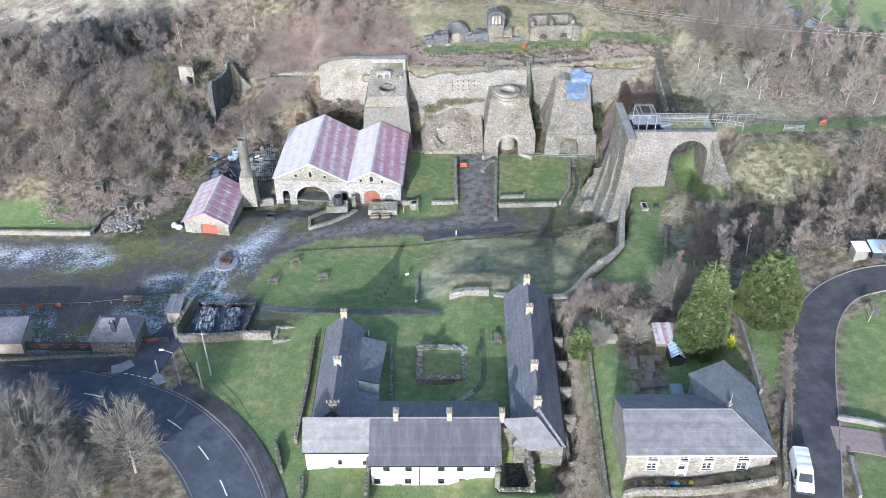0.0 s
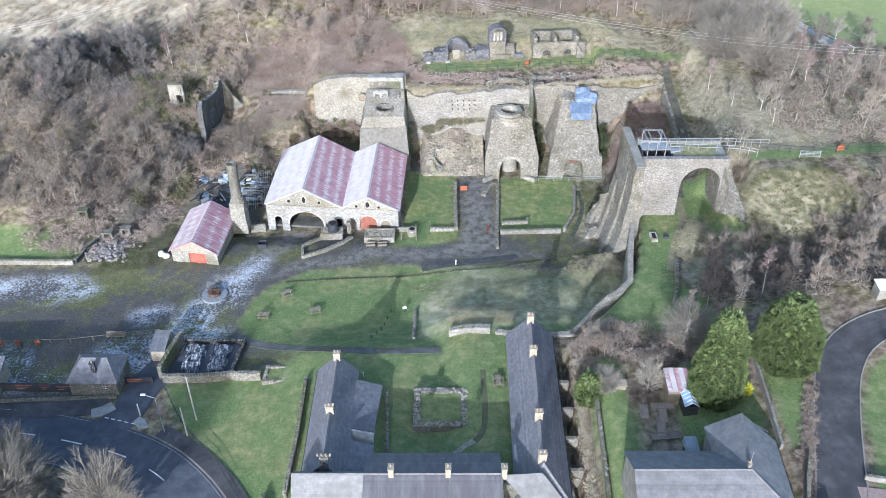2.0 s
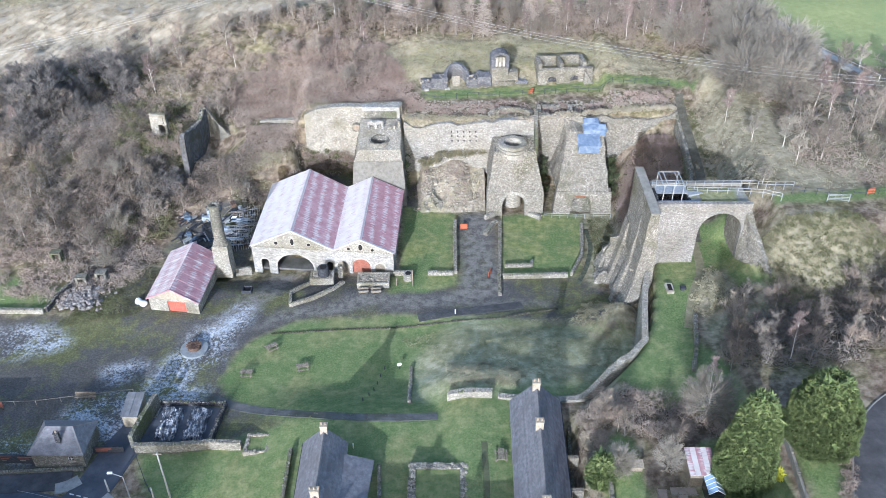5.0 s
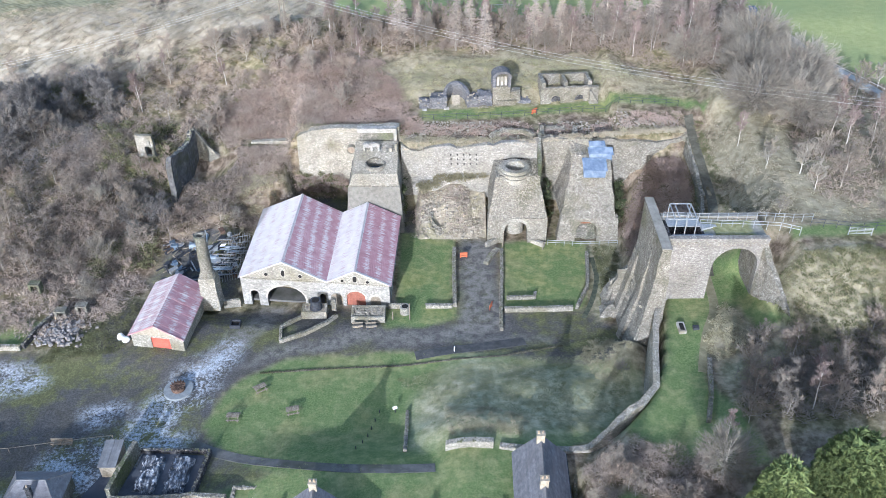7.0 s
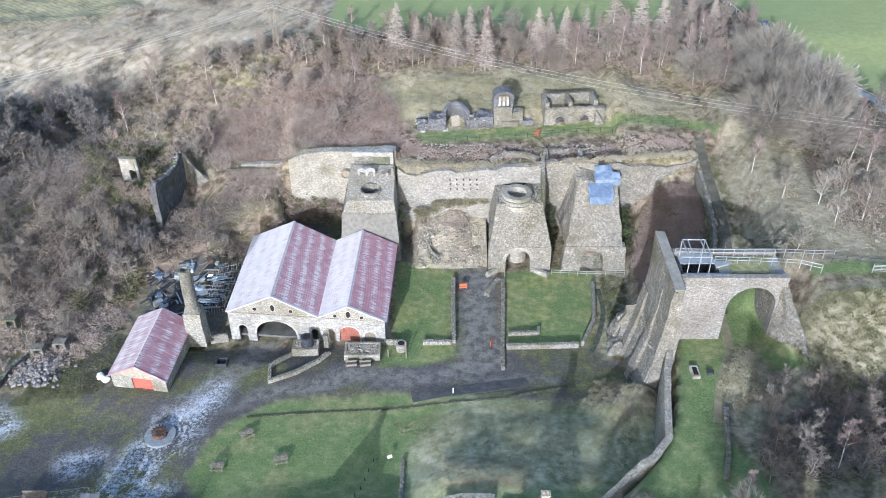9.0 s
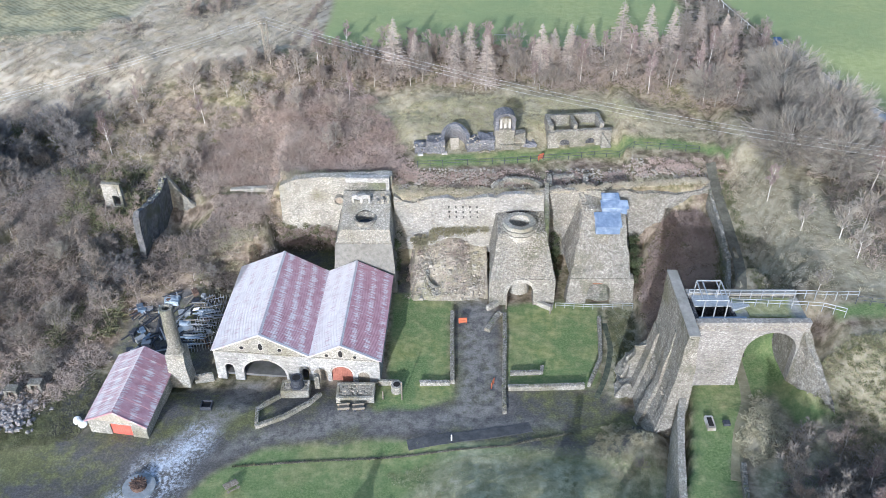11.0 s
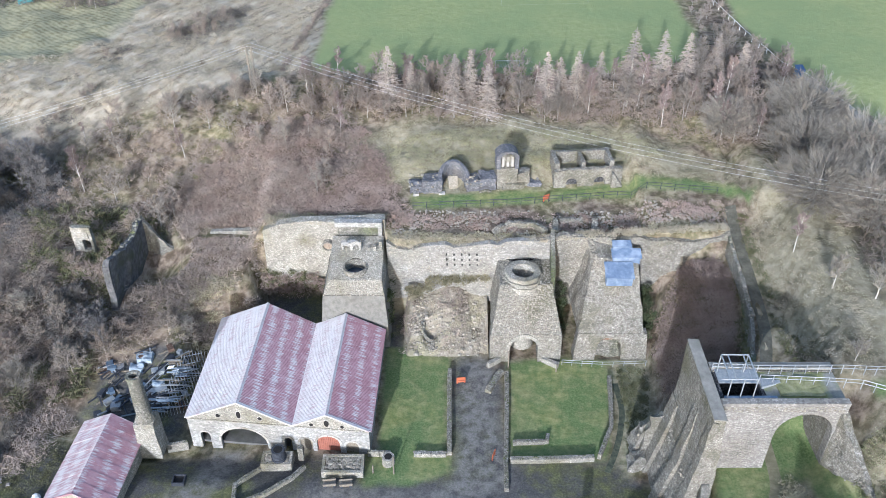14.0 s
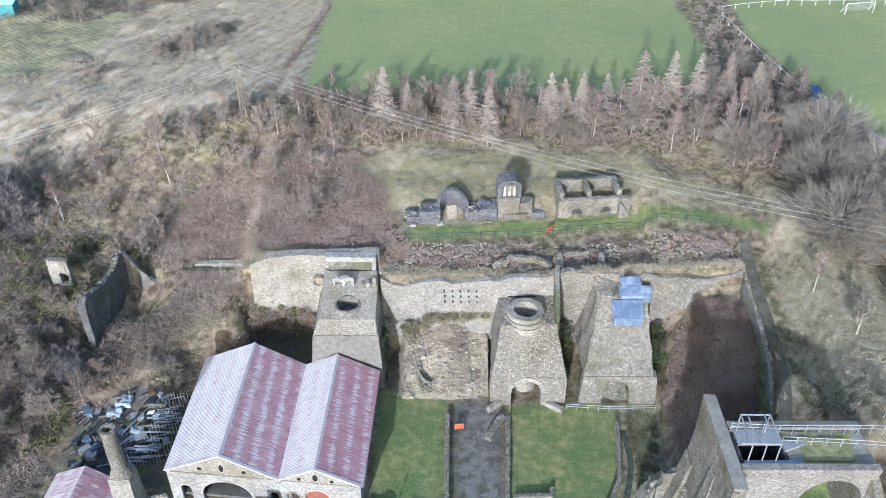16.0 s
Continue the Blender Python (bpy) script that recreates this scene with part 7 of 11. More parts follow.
    for lo, hi, material, count, size in ((15.6, 16.5, M_ASHLAR, 26, 0.15), (15.2, 16.6, M_RUBBLE, 120, 0.22)):
        vs, fs = [], []
        for _ in range(count):
            u = rng.choice((rng.uniform(0, 5.3), rng.uniform(9.2, 14)))
            p = m2(u, rng.uniform(-0.2, 2.8), 0)
            rock(vs, fs, (p.x, p.y, rng.uniform(lo, hi)), rng.uniform(0.5, 1.0) * size, rng)
        raw("rubble", vs, fs, material, t2)["kind"] = "stuff"


upper_kilns()
railing([(-3.9, 161.9), (11, 162.9), (28.8, 165.0), (44, 163.2)], height, "thin dark post and wire fence along the upper terrace", 1.2, 2.2, M_STEEL_DARK, name="terrace_fence")


# ---- ruins in the western wood ----
def wood_ruins():
    th = thing("ruined_wall", "broken pale stone wall with a small arched opening", "ruin")
    m = frame_map((-57.0, 157.6), (-53.8, 157.2))
    bm = bmesh.new()
    wall(bm, m, 3.2, 6.0, 13.0, 0.8, [(1.5, 2.7, 8.6, 10.9, 0.6)])
    rough(bm, 0.24, 0.9, 2, 1)
    part("masonry", bm, M_STONE_PALE, th)
    t2 = thing("ruined_engine_house", "tall shaded gable wall of a ruined building in the wood", "ruin")
    bm = bmesh.new()
    xs = lambda y: -47.9 + (y - 147) * 0.095
    ys = [147 + 1.05 * i for i in range(13)]
    tops = [13.4, 13.9, 13.6, 13.3, 13.2, 12.8, 13.0, 12.6, 12.4, 12.5, 12.9, 13.3, 13.2]
    for y0, y1, z0, z1 in zip(ys, ys[1:], tops, tops[1:]):
        solid(bm, [(xs(y0) - 0.9, y0, 1.5), (xs(y0), y0, 1.5), (xs(y1), y1, 1.5), (xs(y1) - 0.9, y1, 1.5)], [(xs(y0) - 0.5, y0, z0), (xs(y0) + 0.5, y0, z0), (xs(y1) + 0.5, y1, z1), (xs(y1) - 0.5, y1, z1)])
    bmesh.ops.remove_doubles(bm, verts=bm.verts[:], dist=0.01)
    rough(bm, 0.3, 0.6, 3, 2)
    # The gable's shade is put into this dark stone colour, with mossy patches.
    part("gable", bm, mat("shaded_stone", [(0.06, 0.06, 0.064), (0.10, 0.10, 0.104), (0.15, 0.148, 0.15)], 1.2, 0.95, 0.6, 4, stain=(0.075, 0.08, 0.06), stain_scale=0.4), t2)
    stones_along("coping", [(xs(y), y, z) for y, z in zip(ys, tops)], 60, 0.2, M_RUBBLE_OLD, t2, 71, 0.25)
    bm = bmesh.new()
    pts = [(-46.6, 13.6), (-45.6, 11.9), (-44.6, 10.2), (-43.4, 8.6), (-42.2, 7.2)]
    for (x0, z0), (x1, z1) in zip(pts, pts[1:]):
        solid(bm, [(x0, 159.3, 1.5), (x1, 159.5, 1.5), (x1, 160.3, 1.5), (x0, 160.1, 1.5)], [(x0, 159.4, z0), (x1, 159.6, z1), (x1, 160.2, z1), (x0, 160.0, z0)])
    bmesh.ops.remove_doubles(bm, verts=bm.verts[:], dist=0.01)
    rough(bm, 0.3, 0.6, 3, 3)
    part("side_wall", bm, M_STONE, t2)
    t3 = thing("ruined_wall", "pale slab of exposed wall in the scrub", "ruin")
    bm = bmesh.new()
    solid(bm, [(-37.0, 161.6, 7.4), (-28.0, 161.0, 7.4), (-28.0, 162.4, 7.4), (-37.0, 162.6, 7.4)], [(-36.6, 161.8, 9.3), (-28.4, 161.2, 9.9), (-28.4, 162.2, 9.9), (-36.6, 162.4, 9.3)])
    rough(bm, 0.3, 0.6, 4, 3)
    part("masonry", bm, M_STONE_PALE, t3)


wood_ruins()


# ---- stone house with a hipped slate roof ----
def stone_house():
    th = thing("house", "two-storey buff stone house with a grey slate roof and white windows", "house")
    m = frame_map((19.9, 51.9), (36.2, 51.9))
    L, D, z0, E, R = 16.3, 8.6, 9.0, 14.55, 16.85
    ups = [(2.4, 3.5), (6.0, 6.9), (8.7, 9.8), (12.6, 13.8)]
    holes = [(a, b, 13.3, 14.3) for a, b in ups] + [(a, b, 11.6, 12.8) for a, b in ups if a != 6.0] + [(6.0, 6.9, 10.6, 12.7)]
    bm = bmesh.new()
    wall(bm, m, L, z0, E, 0.5, holes)
    part("front_wall", bm, stone_mat("buff_rubble", [(0.25, 0.235, 0.20), (0.34, 0.32, 0.275), (0.44, 0.42, 0.37)], (0.24, 0.225, 0.19), (0.34, 0.2)), th)
    for a, b, c, d in holes:
        if c < 11:
            bm = bmesh.new()
            box(bm, a, b, 0.2, 0.28, c, d - 0.5, m)
            part("door", bm, M_WHITE_PAINT, th)
            bm = bmesh.new()
            box(bm, a + 0.1, b - 0.1, 0.16, 0.2, c + 0.9, d - 0.7, m)
            part("door_pane", bm, M_GLASS, th)
        else:
            window(th, m, a, b, c, d, 0.15, M_WHITE_PAINT)
        bm = bmesh.new()
        for q in ((a - 0.18, a, c - 0.1, d + 0.18), (b, b + 0.18, c - 0.1, d + 0.18), (a, b, d, d + 0.18)):
            box(bm, q[0], q[1], -0.04, 0.1, q[2], q[3], m)
        part("window_surround", bm, M_WHITE_PAINT, th)
    bm = bmesh.new()
    solid(bm, [m(0, 0.5, z0), m(0.5, 0.5, z0), m(0.5, D, z0), m(0, D, z0)], [m(0, 0.5, E), m(0.5, 0.5, E), m(0.5, D, E), m(0, D, E)])
    solid(bm, [m(0, 0, E), m(0, D, E), m(0, D / 2, R - 0.05)], [m(0.5, 0, E), m(0.5, D, E), m(0.5, D / 2, R - 0.05)])
    part("end_wall", bm, M_CONCRETE, th)
    bm = bmesh.new()
    box(bm, L - 0.5, L, 0.5, D, z0, E, m)
    part("end_wall", bm, M_STONE, th)
    bm = bmesh.new()
    box(bm, 0.5, 10.3, D - 0.5, D, z0, E, m)
    part("back_wall", bm, M_CONCRETE, th)
    bm = bmesh.new()
    slope(bm, m, (-0.25, -0.3, E - 0.15), (L + 0.3, -0.3, E - 0.15), (12.3, D / 2, R), (-0.25, D / 2, R), 0.14)
    part("roof_slope", bm, M_SLATE_NEW, th)
    slate_courses(th, m, (-0.25, -0.3, E - 0.15), (L + 0.3, -0.3, E - 0.15), (12.3, D / 2, R), (-0.25, D / 2, R), M_SLATE_NEW)
    bm = bmesh.new()
    slope(bm, m, (-0.25, D / 2, R), (12.3, D / 2, R), (10.0, D + 0.3, E - 0.1), (-0.25, D + 0.3, E - 0.1), 0.14)
    part("roof_slope", bm, M_SLATE_NEW, th)
    # rear wing with its hip
    bm = bmesh.new()
    solid(bm, [(36.5, 51.6, E - 0.15), (37.2, 62.2, E - 0.2), (33.5, 64.4, R - 0.2), (32.2, 56.2, R)], [(36.5, 51.6, E), (37.2, 62.2, E - 0.05), (33.5, 64.4, R - 0.05), (32.2, 56.2, R + 0.15)])
    part("wing_roof_slope", bm, M_SLATE_NEW, th)
    bm = bmesh.new()
    solid(bm, [(32.2, 56.2, R), (33.5, 64.4, R - 0.2), (29.6, 64.4, E - 0.2), (29.5, 59.6, E - 0.2)], [(32.2, 56.2, R + 0.15), (33.5, 64.4, R - 0.05), (29.6, 64.4, E - 0.05), (29.5, 59.6, E - 0.05)])
    part("wing_roof_slope", bm, M_SLATE_NEW, th)
    bm = bmesh.new()
    box(bm, 29.9, 30.3, 59.8, 64.0, 9.5, E - 0.25)
    box(bm, 30.3, 36.8, 63.6, 64.0, 9.5, E - 0.25)
    solid(bm, [(29.9, 64.0, E - 0.25), (36.9, 64.0, E - 0.25), (33.5, 64.0, R - 0.25)], [(29.9, 63.6, E - 0.25), (36.9, 63.6, E - 0.25), (33.5, 63.6, R - 0.25)])
    solid(bm, [(36.2, 60.4, 9.5), (36.8, 60.4, 9.5), (36.8, 63.6, 9.5), (36.2, 63.6, 9.5)], [(36.2, 60.4, E - 0.25), (36.8, 60.4, E - 0.25), (36.8, 63.6, E - 0.25), (36.2, 63.6, E - 0.25)])
    part("wing_wall", bm, M_CONCRETE, th)
    for a, b in (((32.2, 56.2, R + 0.16), (20.0 - 0.3, 56.2, R + 0.16)), ((32.2, 56.2, R + 0.16), (33.5, 64.3, R - 0.04)), ((32.2, 56.2, R + 0.16), (36.5, 51.7, E + 0.02))):
        bm = bmesh.new()
        tube(bm, a, b, 0.12, 0.12, 6)
        part("ridge_tile_run", bm, M_RIDGE, th)
    chimney_stack(th, 32.0, 56.6, 16.4, 17.5, 0.34, 0.34, 1, M_CONCRETE)
    bm = bmesh.new()
    tube(bm, (32.0, 56.6, 18.0), (32.0, 56.6, 19.4), 0.03, 0.02)
    part("aerial", bm, M_STEEL, th)
    bm = bmesh.new()
    box(bm, -0.3, L + 0.3, -0.42, -0.3, E - 0.22, E - 0.1, m)
    part("gutter", bm, M_WHITE_PAINT, th)
    return th


stone_house()
stone_wall([(19.4, 49.6), (28, 49.5), (36.2, 49.4)], 1.1, 0.4, "low stone garden wall before the stone house", M_STONE, seed=3)
stone_wall([(36.8, 48.5), (37.8, 52.5), (39.2, 57), (40.4, 60)], 1.2, 0.4, "mossy stone wall between the house and the lane", M_STONE_MOSS, seed=4)
stone_wall([(17.9, 48), (18.2, 56), (18.7, 66), (19.2, 77)], 0.9, 0.4, "crumbling stone wall along the garden edge", M_STONE_MOSS, seed=5)
stone_wall([(38.2, 62.3), (38.7, 68), (39.4, 78)], 1.0, 0.3, "pale rendered garden boundary wall", M_CONCRETE, M_CONCRETE, seed=6, jag=0.02)

# front garden pots and bin
for i, x in enumerate((21.5, 23.0, 24.4, 26.0, 27.0, 31.2, 32.3, 33.4)):
    th = thing("plant_pot", "dark round plant pot in the front garden", "plant pot", "front garden pots")
    bm = bmesh.new()
    tube(bm, (0, 0, 0), (0, 0, 0.45), 0.26, 0.36, 12)
    part("pot", bm, M_STEEL_DARK if i > 4 else M_CLAY, th)
    bm = bmesh.new()
    tube(bm, (0, 0, 0.45), (0, 0, 0.62), 0.3, 0.16, 9)
    rough(bm, 0.08, 3, 0)
    part("soil_and_plant", bm, M_IVY, th)
    th.location = (x, 50.9 if i < 5 else 50.3, height(x, 50.6))
for x, c, lab in ((25.2, "blue", "blue plastic tub by the front door"), (25.7, "teal", "pale teal plastic tub by the front door"), (27.3, "yellow", "yellow plastic tub by the front door")):
    bm = bmesh.new()
    tube(bm, (x, 50.7, height(x, 50.7)), (x, 50.7, height(x, 50.7) + 0.6), 0.22, 0.3, 10)
    cc = {"blue": (0.06, 0.13, 0.45), "teal": (0.15, 0.45, 0.45), "yellow": (0.6, 0.45, 0.05)}[c]
    tagged(part("tub", bm, mat(c + "_plastic", [tuple(0.85 * k for k in cc), cc], 2, 0.4, 0)), lab, "tub")


# ---- garden sheds ----
def lean_shed(x0, x1, y0, y1, zb, zf, label, roof, walls, turn=0.0):
    th = thing("shed", label, "shed")
    z = min(height(x0, y0), height(x1, y1)) - 0.2
    bm = bmesh.new()
    solid(bm, [(x0, y0, z), (x1, y0, z), (x1, y1, z), (x0, y1, z)], [(x0, y0, zf), (x1, y0, zf), (x1, y1, zb), (x0, y1, zb)])
    part("body", bm, walls, th)
    n = max(2, int((x1 - x0) / 0.5))
    for i in range(n):
        a, b = x0 - 0.15 + (x1 - x0 + 0.3) * i / n, x0 - 0.15 + (x1 - x0 + 0.3) * (i + 1) / n - 0.02
        bm = bmesh.new()
        d = 0.025 * (i % 2)
        solid(bm, [(a, y0 - 0.2, zf + 0.01 + d), (b, y0 - 0.2, zf + 0.01 + d), (b, y1 + 0.2, zb + 0.01 + d), (a, y1 + 0.2, zb + 0.01 + d)], [(a, y0 - 0.2, zf + 0.07 + d), (b, y0 - 0.2, zf + 0.07 + d), (b, y1 + 0.2, zb + 0.07 + d), (a, y1 + 0.2, zb + 0.07 + d)])
        part("roof_sheet", bm, roof[i % len(roof)], th)
    return th


lean_shed(27.6, 30.4, 72.2, 75.4, 12.9, 12.4, "garden shed with a striped rusty and white sheet roof", [M_RED_SHEET, M_PALE_SHEET], M_WOOD)
lean_shed(21.4, 22.8, 74.4, 75.2, 11.0, 10.9, "low garden shed with a pale flat roof", [M_BUFF], M_WOOD)
lean_shed(58.0, 59.8, 85.6, 87.4, 17.8, 17.6, "small white shed at the bend of the lane", [M_PLASTIC_WHITE], M_CONCRETE)
lean_shed(60.4, 64.5, 85.4, 87.6, 17.9, 17.5, "pale blue roofed shed at the bend of the lane", [mat("pale_blue_sheet", [(0.40, 0.50, 0.56), (0.52, 0.62, 0.68)], 1.0, 0.6, 0.1)], M_STEEL_DARK)
lean_shed(-93.2, -89.9, 232.6, 235.4, 23.4, 22.8, "small teal shed at the far field corner", [mat("teal_sheet", [(0.36, 0.55, 0.56), (0.48, 0.66, 0.66)], 1.0, 0.6, 0.1)], mat("teal_board", [(0.05, 0.20, 0.22), (0.08, 0.26, 0.28)], 1, 0.7, 0.1))
lean_shed(65.5, 66.7, 194.2, 196.0, 23.1, 22.9, "blue dugout shelter by the pitch fence", [mat("dugout_blue", [(0.03, 0.07, 0.17), (0.05, 0.10, 0.21)], 1, 0.6, 0.1)], mat("dugout_side", [(0.04, 0.08, 0.18), (0.07, 0.15, 0.30)], 1, 0.6, 0.1))


def greenhouse():
    th = thing("greenhouse", "small blue-tinted greenhouse with white glazing bars", "greenhouse")
    x0, x1, y0, y1, z = 29.0, 30.8, 69.6, 72.0, height(29.9, 70.8)
    for a, b in (((x0, (x0 + x1) / 2), 1), (((x0 + x1) / 2, x1), 0)):
        bm = bmesh.new()
        za, zb = (z + 1.5, z + 2.2) if b else (z + 2.2, z + 1.5)
        solid(bm, [(a[0], y0, za), (a[1], y0, zb), (a[1], y1, zb), (a[0], y1, za)], [(a[0], y0, za + 0.03), (a[1], y0, zb + 0.03), (a[1], y1, zb + 0.03), (a[0], y1, za + 0.03)])
        part("roof_pane", bm, mat("blue_glazing", [(0.20, 0.33, 0.50), (0.34, 0.46, 0.60)], 1, 0.15, 0, spec=0.6), th)
        for k in range(5):
            y = y0 + (y1 - y0) * k / 4
            bm = bmesh.new()
            tube(bm, (a[0], y, za + 0.05), (a[1], y, zb + 0.05), 0.035, 0.035, 4)
            part("glazing_bar", bm, M_WHITE_PAINT, th)
    bm = bmesh.new()
    box(bm, x0 + 0.03, x1 - 0.03, y0 + 0.03, y1 - 0.03, z - 0.2, z + 1.49)
    part("side_glazing", bm, M_GLASS, th)


greenhouse()
th = thing("trailer", "small grey covered trailer in the garden", "trailer")
bm = bmesh.new()
box(bm, 27.9, 29.4, 63.2, 65.4, height(28.6, 64.3) + 0.4, height(28.6, 64.3) + 1.3)
bmesh.ops.bevel(bm, geom=bm.edges[:], offset=0.12, segments=2)
part("body", bm, mat("grey_cover", [(0.22, 0.26, 0.30), (0.34, 0.38, 0.42)], 1, 0.5, 0.1), th)
for x in (27.95, 29.35):
    bm = bmesh.new()
    tube(bm, (x - 0.1, 64.3, height(x, 64.3) + 0.3), (x + 0.1, 64.3, height(x, 64.3) + 0.3), 0.32, 0.32, 12)
    part("wheel", bm, M_TYRE, th)
for x, y, ln, a in ((24.6, 66, 3.5, 0.1), (26.2, 66.5, 3.2, 1.4), (25.5, 71, 3.0, 0.0), (27, 68.8, 2.6, 1.5), (24.8, 69.5, 2.2, 1.5)):
    th = thing("garden_bed", "timber-edged bare vegetable bed", "garden bed", "vegetable beds")
    mm = frame_map((x, y), (x + math.cos(a), y + math.sin(a)))
    z = height(x, y)
    bm = bmesh.new()
    box(bm, 0, ln, 0, 0.9, z - 0.2, z + 0.18, mm)
    part("soil", bm, M_TWIG_BROWN, th)
    for v in (-0.08, 0.9):
        bm = bmesh.new()
        box(bm, -0.05, ln + 0.05, v, v + 0.08, z - 0.2, z + 0.26, mm)
        part("board", bm, M_WOOD, th)


# ---- parked van ----
def van():
    th = thing("van", "white panel van parked on the lane", "van")
    m = frame_map((38.3, 47.1), (39.2, 52.4))
    z = height(38.8, 49.6) + 0.1
    V = lambda u, v, h: m(u, -v, z + h)
    bm = bmesh.new()
    prof = [(0.0, 0.45), (0.0, 0.95), (0.75, 1.15), (1.5, 1.95), (2.0, 2.1), (5.2, 2.05), (5.3, 0.5)]
    lo = [V(u, -0.93 if h < 1.3 else -0.82, h) for u, h in prof]
    hi = [V(u, 0.93 if h < 1.3 else 0.82, h) for u, h in prof]
    solid(bm, lo, hi)
    bmesh.ops.bevel(bm, geom=bm.edges[:], offset=0.09, segments=2)
    part("body", bm, M_VAN, th)
    bm = bmesh.new()
    solid(bm, [V(0.83, -0.72, 1.3), V(0.83, 0.72, 1.3), V(1.44, 0.68, 1.93), V(1.44, -0.68, 1.93)], [V(0.78, -0.72, 1.33), V(0.78, 0.72, 1.33), V(1.39, 0.68, 1.97), V(1.39, -0.68, 1.97)])
    part("windscreen", bm, M_GLASS, th)
    for s in (-1, 1):
        bm = bmesh.new()
        box(bm, 1.35, 2.2, s * 0.91 - 0.02, s * 0.91 + 0.02, 1.2, 1.75, V)
        part("side_window", bm, M_GLASS, th)
        bm = bmesh.new()
        box(bm, -0.03, 0.08, s * 0.7 - 0.15, s * 0.7 + 0.15, 0.72, 0.92, V)
        part("headlight", bm, M_STEEL, th)
        bm = bmesh.new()
        box(bm, 1.15, 1.35, s * 1.02 - 0.1, s * 1.02 + 0.1, 1.15, 1.4, V)
        part("wing_mirror", bm, M_STEEL_DARK, th)
        for u in (0.95, 4.35):
            w = new("wheel")
            w.parent = th
            bm = bmesh.new()
            tube(bm, V(u, s * 0.78, 0.33), V(u, s * 0.95, 0.33), 0.33, 0.33, 16)
            part("tyre", bm, M_TYRE, w)
            bm = bmesh.new()
            tube(bm, V(u, s * 0.94, 0.33), V(u, s * 0.965, 0.33), 0.2, 0.2, 12)
            part("rim", bm, M_STEEL, w)
    for u in (2.4, 3.4, 4.4):
        bm = bmesh.new()
        tube(bm, V(u, -0.8, 2.2), V(u, 0.8, 2.2), 0.03, 0.03)
        part("roof_bar", bm, M_STEEL, th)
    bm = bmesh.new()
    box(bm, -0.1, 0.05, -0.85, 0.85, 0.3, 0.6, V)
    part("bumper", bm, M_STEEL_DARK, th)
    return th


van()

# bungalow corner and drive beside the lane
th = thing("bungalow", "white-walled bungalow corner with a slate roof", "house")
bm = bmesh.new()
solid(bm, [(46.6, 40, 13), (54, 40, 13), (54, 48.6, 13), (48.6, 48.6, 13)], [(46.6, 40, 16.4), (54, 40, 16.4), (54, 48.6, 16.4), (48.6, 48.6, 16.4)])
part("wall", bm, M_WHITE, th)
bm = bmesh.new()
solid(bm, [(46.2, 39.5, 16.4), (54.5, 39.5, 16.4), (54.5, 49, 16.4), (48.2, 49, 16.4)], [(50, 39.5, 18.8), (50.4, 39.5, 18.8), (52.6, 47, 18.8), (52.4, 47, 18.8)])
part("roof", bm, M_WHITE_PAINT, th)
drv = ribbon("driveway", [(44.2, 54.6), (48, 54.0), (54, 52.2)], 3.6, 0.08, mat("pink_paving", [(0.24, 0.18, 0.16), (0.33, 0.26, 0.24)], 2, 0.9, 0.2), thick=0.3)[0]
tagged(drv, "pinkish paved driveway off the lane", "driveway", kind="structure")
stone_wall([(45.6, 57.5), (49.5, 56.6), (54, 54.6)], 0.7, 0.4, "low pale block wall edging the driveway", M_CONCRETE, M_CONCRETE, seed=9, jag=0.03)
stone_wall([(43.8, 46.2), (44.8, 51.6)], 0.7, 0.35, "low pale block wall along the bungalow garden", M_CONCRETE, M_CONCRETE, seed=10, jag=0.03)

# ---- walls of the works ----
stone_wall([(7.2, 91.4), (11, 90.9), (15.5, 90.7), (19, 90.9), (21.3, 91.4), (25.0, 93.6), (27.4, 96.6), (28.5, 102.5), (29.6, 107.8), (30.8, 112)], 0.3, 0.85, "long curving pale stone retaining wall below the lawn", M_STONE_PALE, M_RUBBLE, seed=12, reach=1.5)
stone_wall([(0.3, 92.0), (6.4, 91.5)], 1.1, 0.8, "low pale stone wall at the edge of the square", M_STONE_PALE, seed=13)
stone_wall([(1.9, 124.2), (1.9, 132), (2.0, 139.6)], 0.8, 0.6, "low stone wall beside the tramroad", M_STONE, seed=14)
stone_wall([(-2.8, 124.2), (1.5, 124.2)], 0.6, 0.6, "low stone wall end at the lawn corner", M_STONE_PALE, seed=15)
M_EDGING = stone_mat("mossy_edging", [(0.07, 0.068, 0.05), (0.12, 0.115, 0.085), (0.19, 0.18, 0.14)], (0.06, 0.058, 0.045), moss=(0.09, 0.10, 0.045))
stone_wall([(9.15, 118.5), (9.3, 123), (10.0, 133), (10.3, 139.4)], 0.6, 0.55, "long low stone wall beside the tramroad", M_STONE, seed=16)
stone_wall([(9.9, 123.2), (15, 123.3), (20.9, 123.6)], 0.8, 0.6, "low pale stone wall before the casting lawn", M_STONE_PALE, seed=17)
stone_wall([(21.6, 123.7), (24.0, 129), (24.7, 134), (25.1, 138.3)], 0.9, 0.5, "curved low stone wall along the drain", M_STONE, seed=18)
stone_wall([(10.4, 126.2), (15.0, 126.4), (15.2, 127.6)], 0.6, 0.5, "remnant of a low stone footing", M_STONE, seed=19)
stone_wall([(7.4, 135.5), (9.0, 138.8), (9.6, 139.6)], 0.6, 0.9, "broken stone footing beside the track", M_STONE, seed=20)
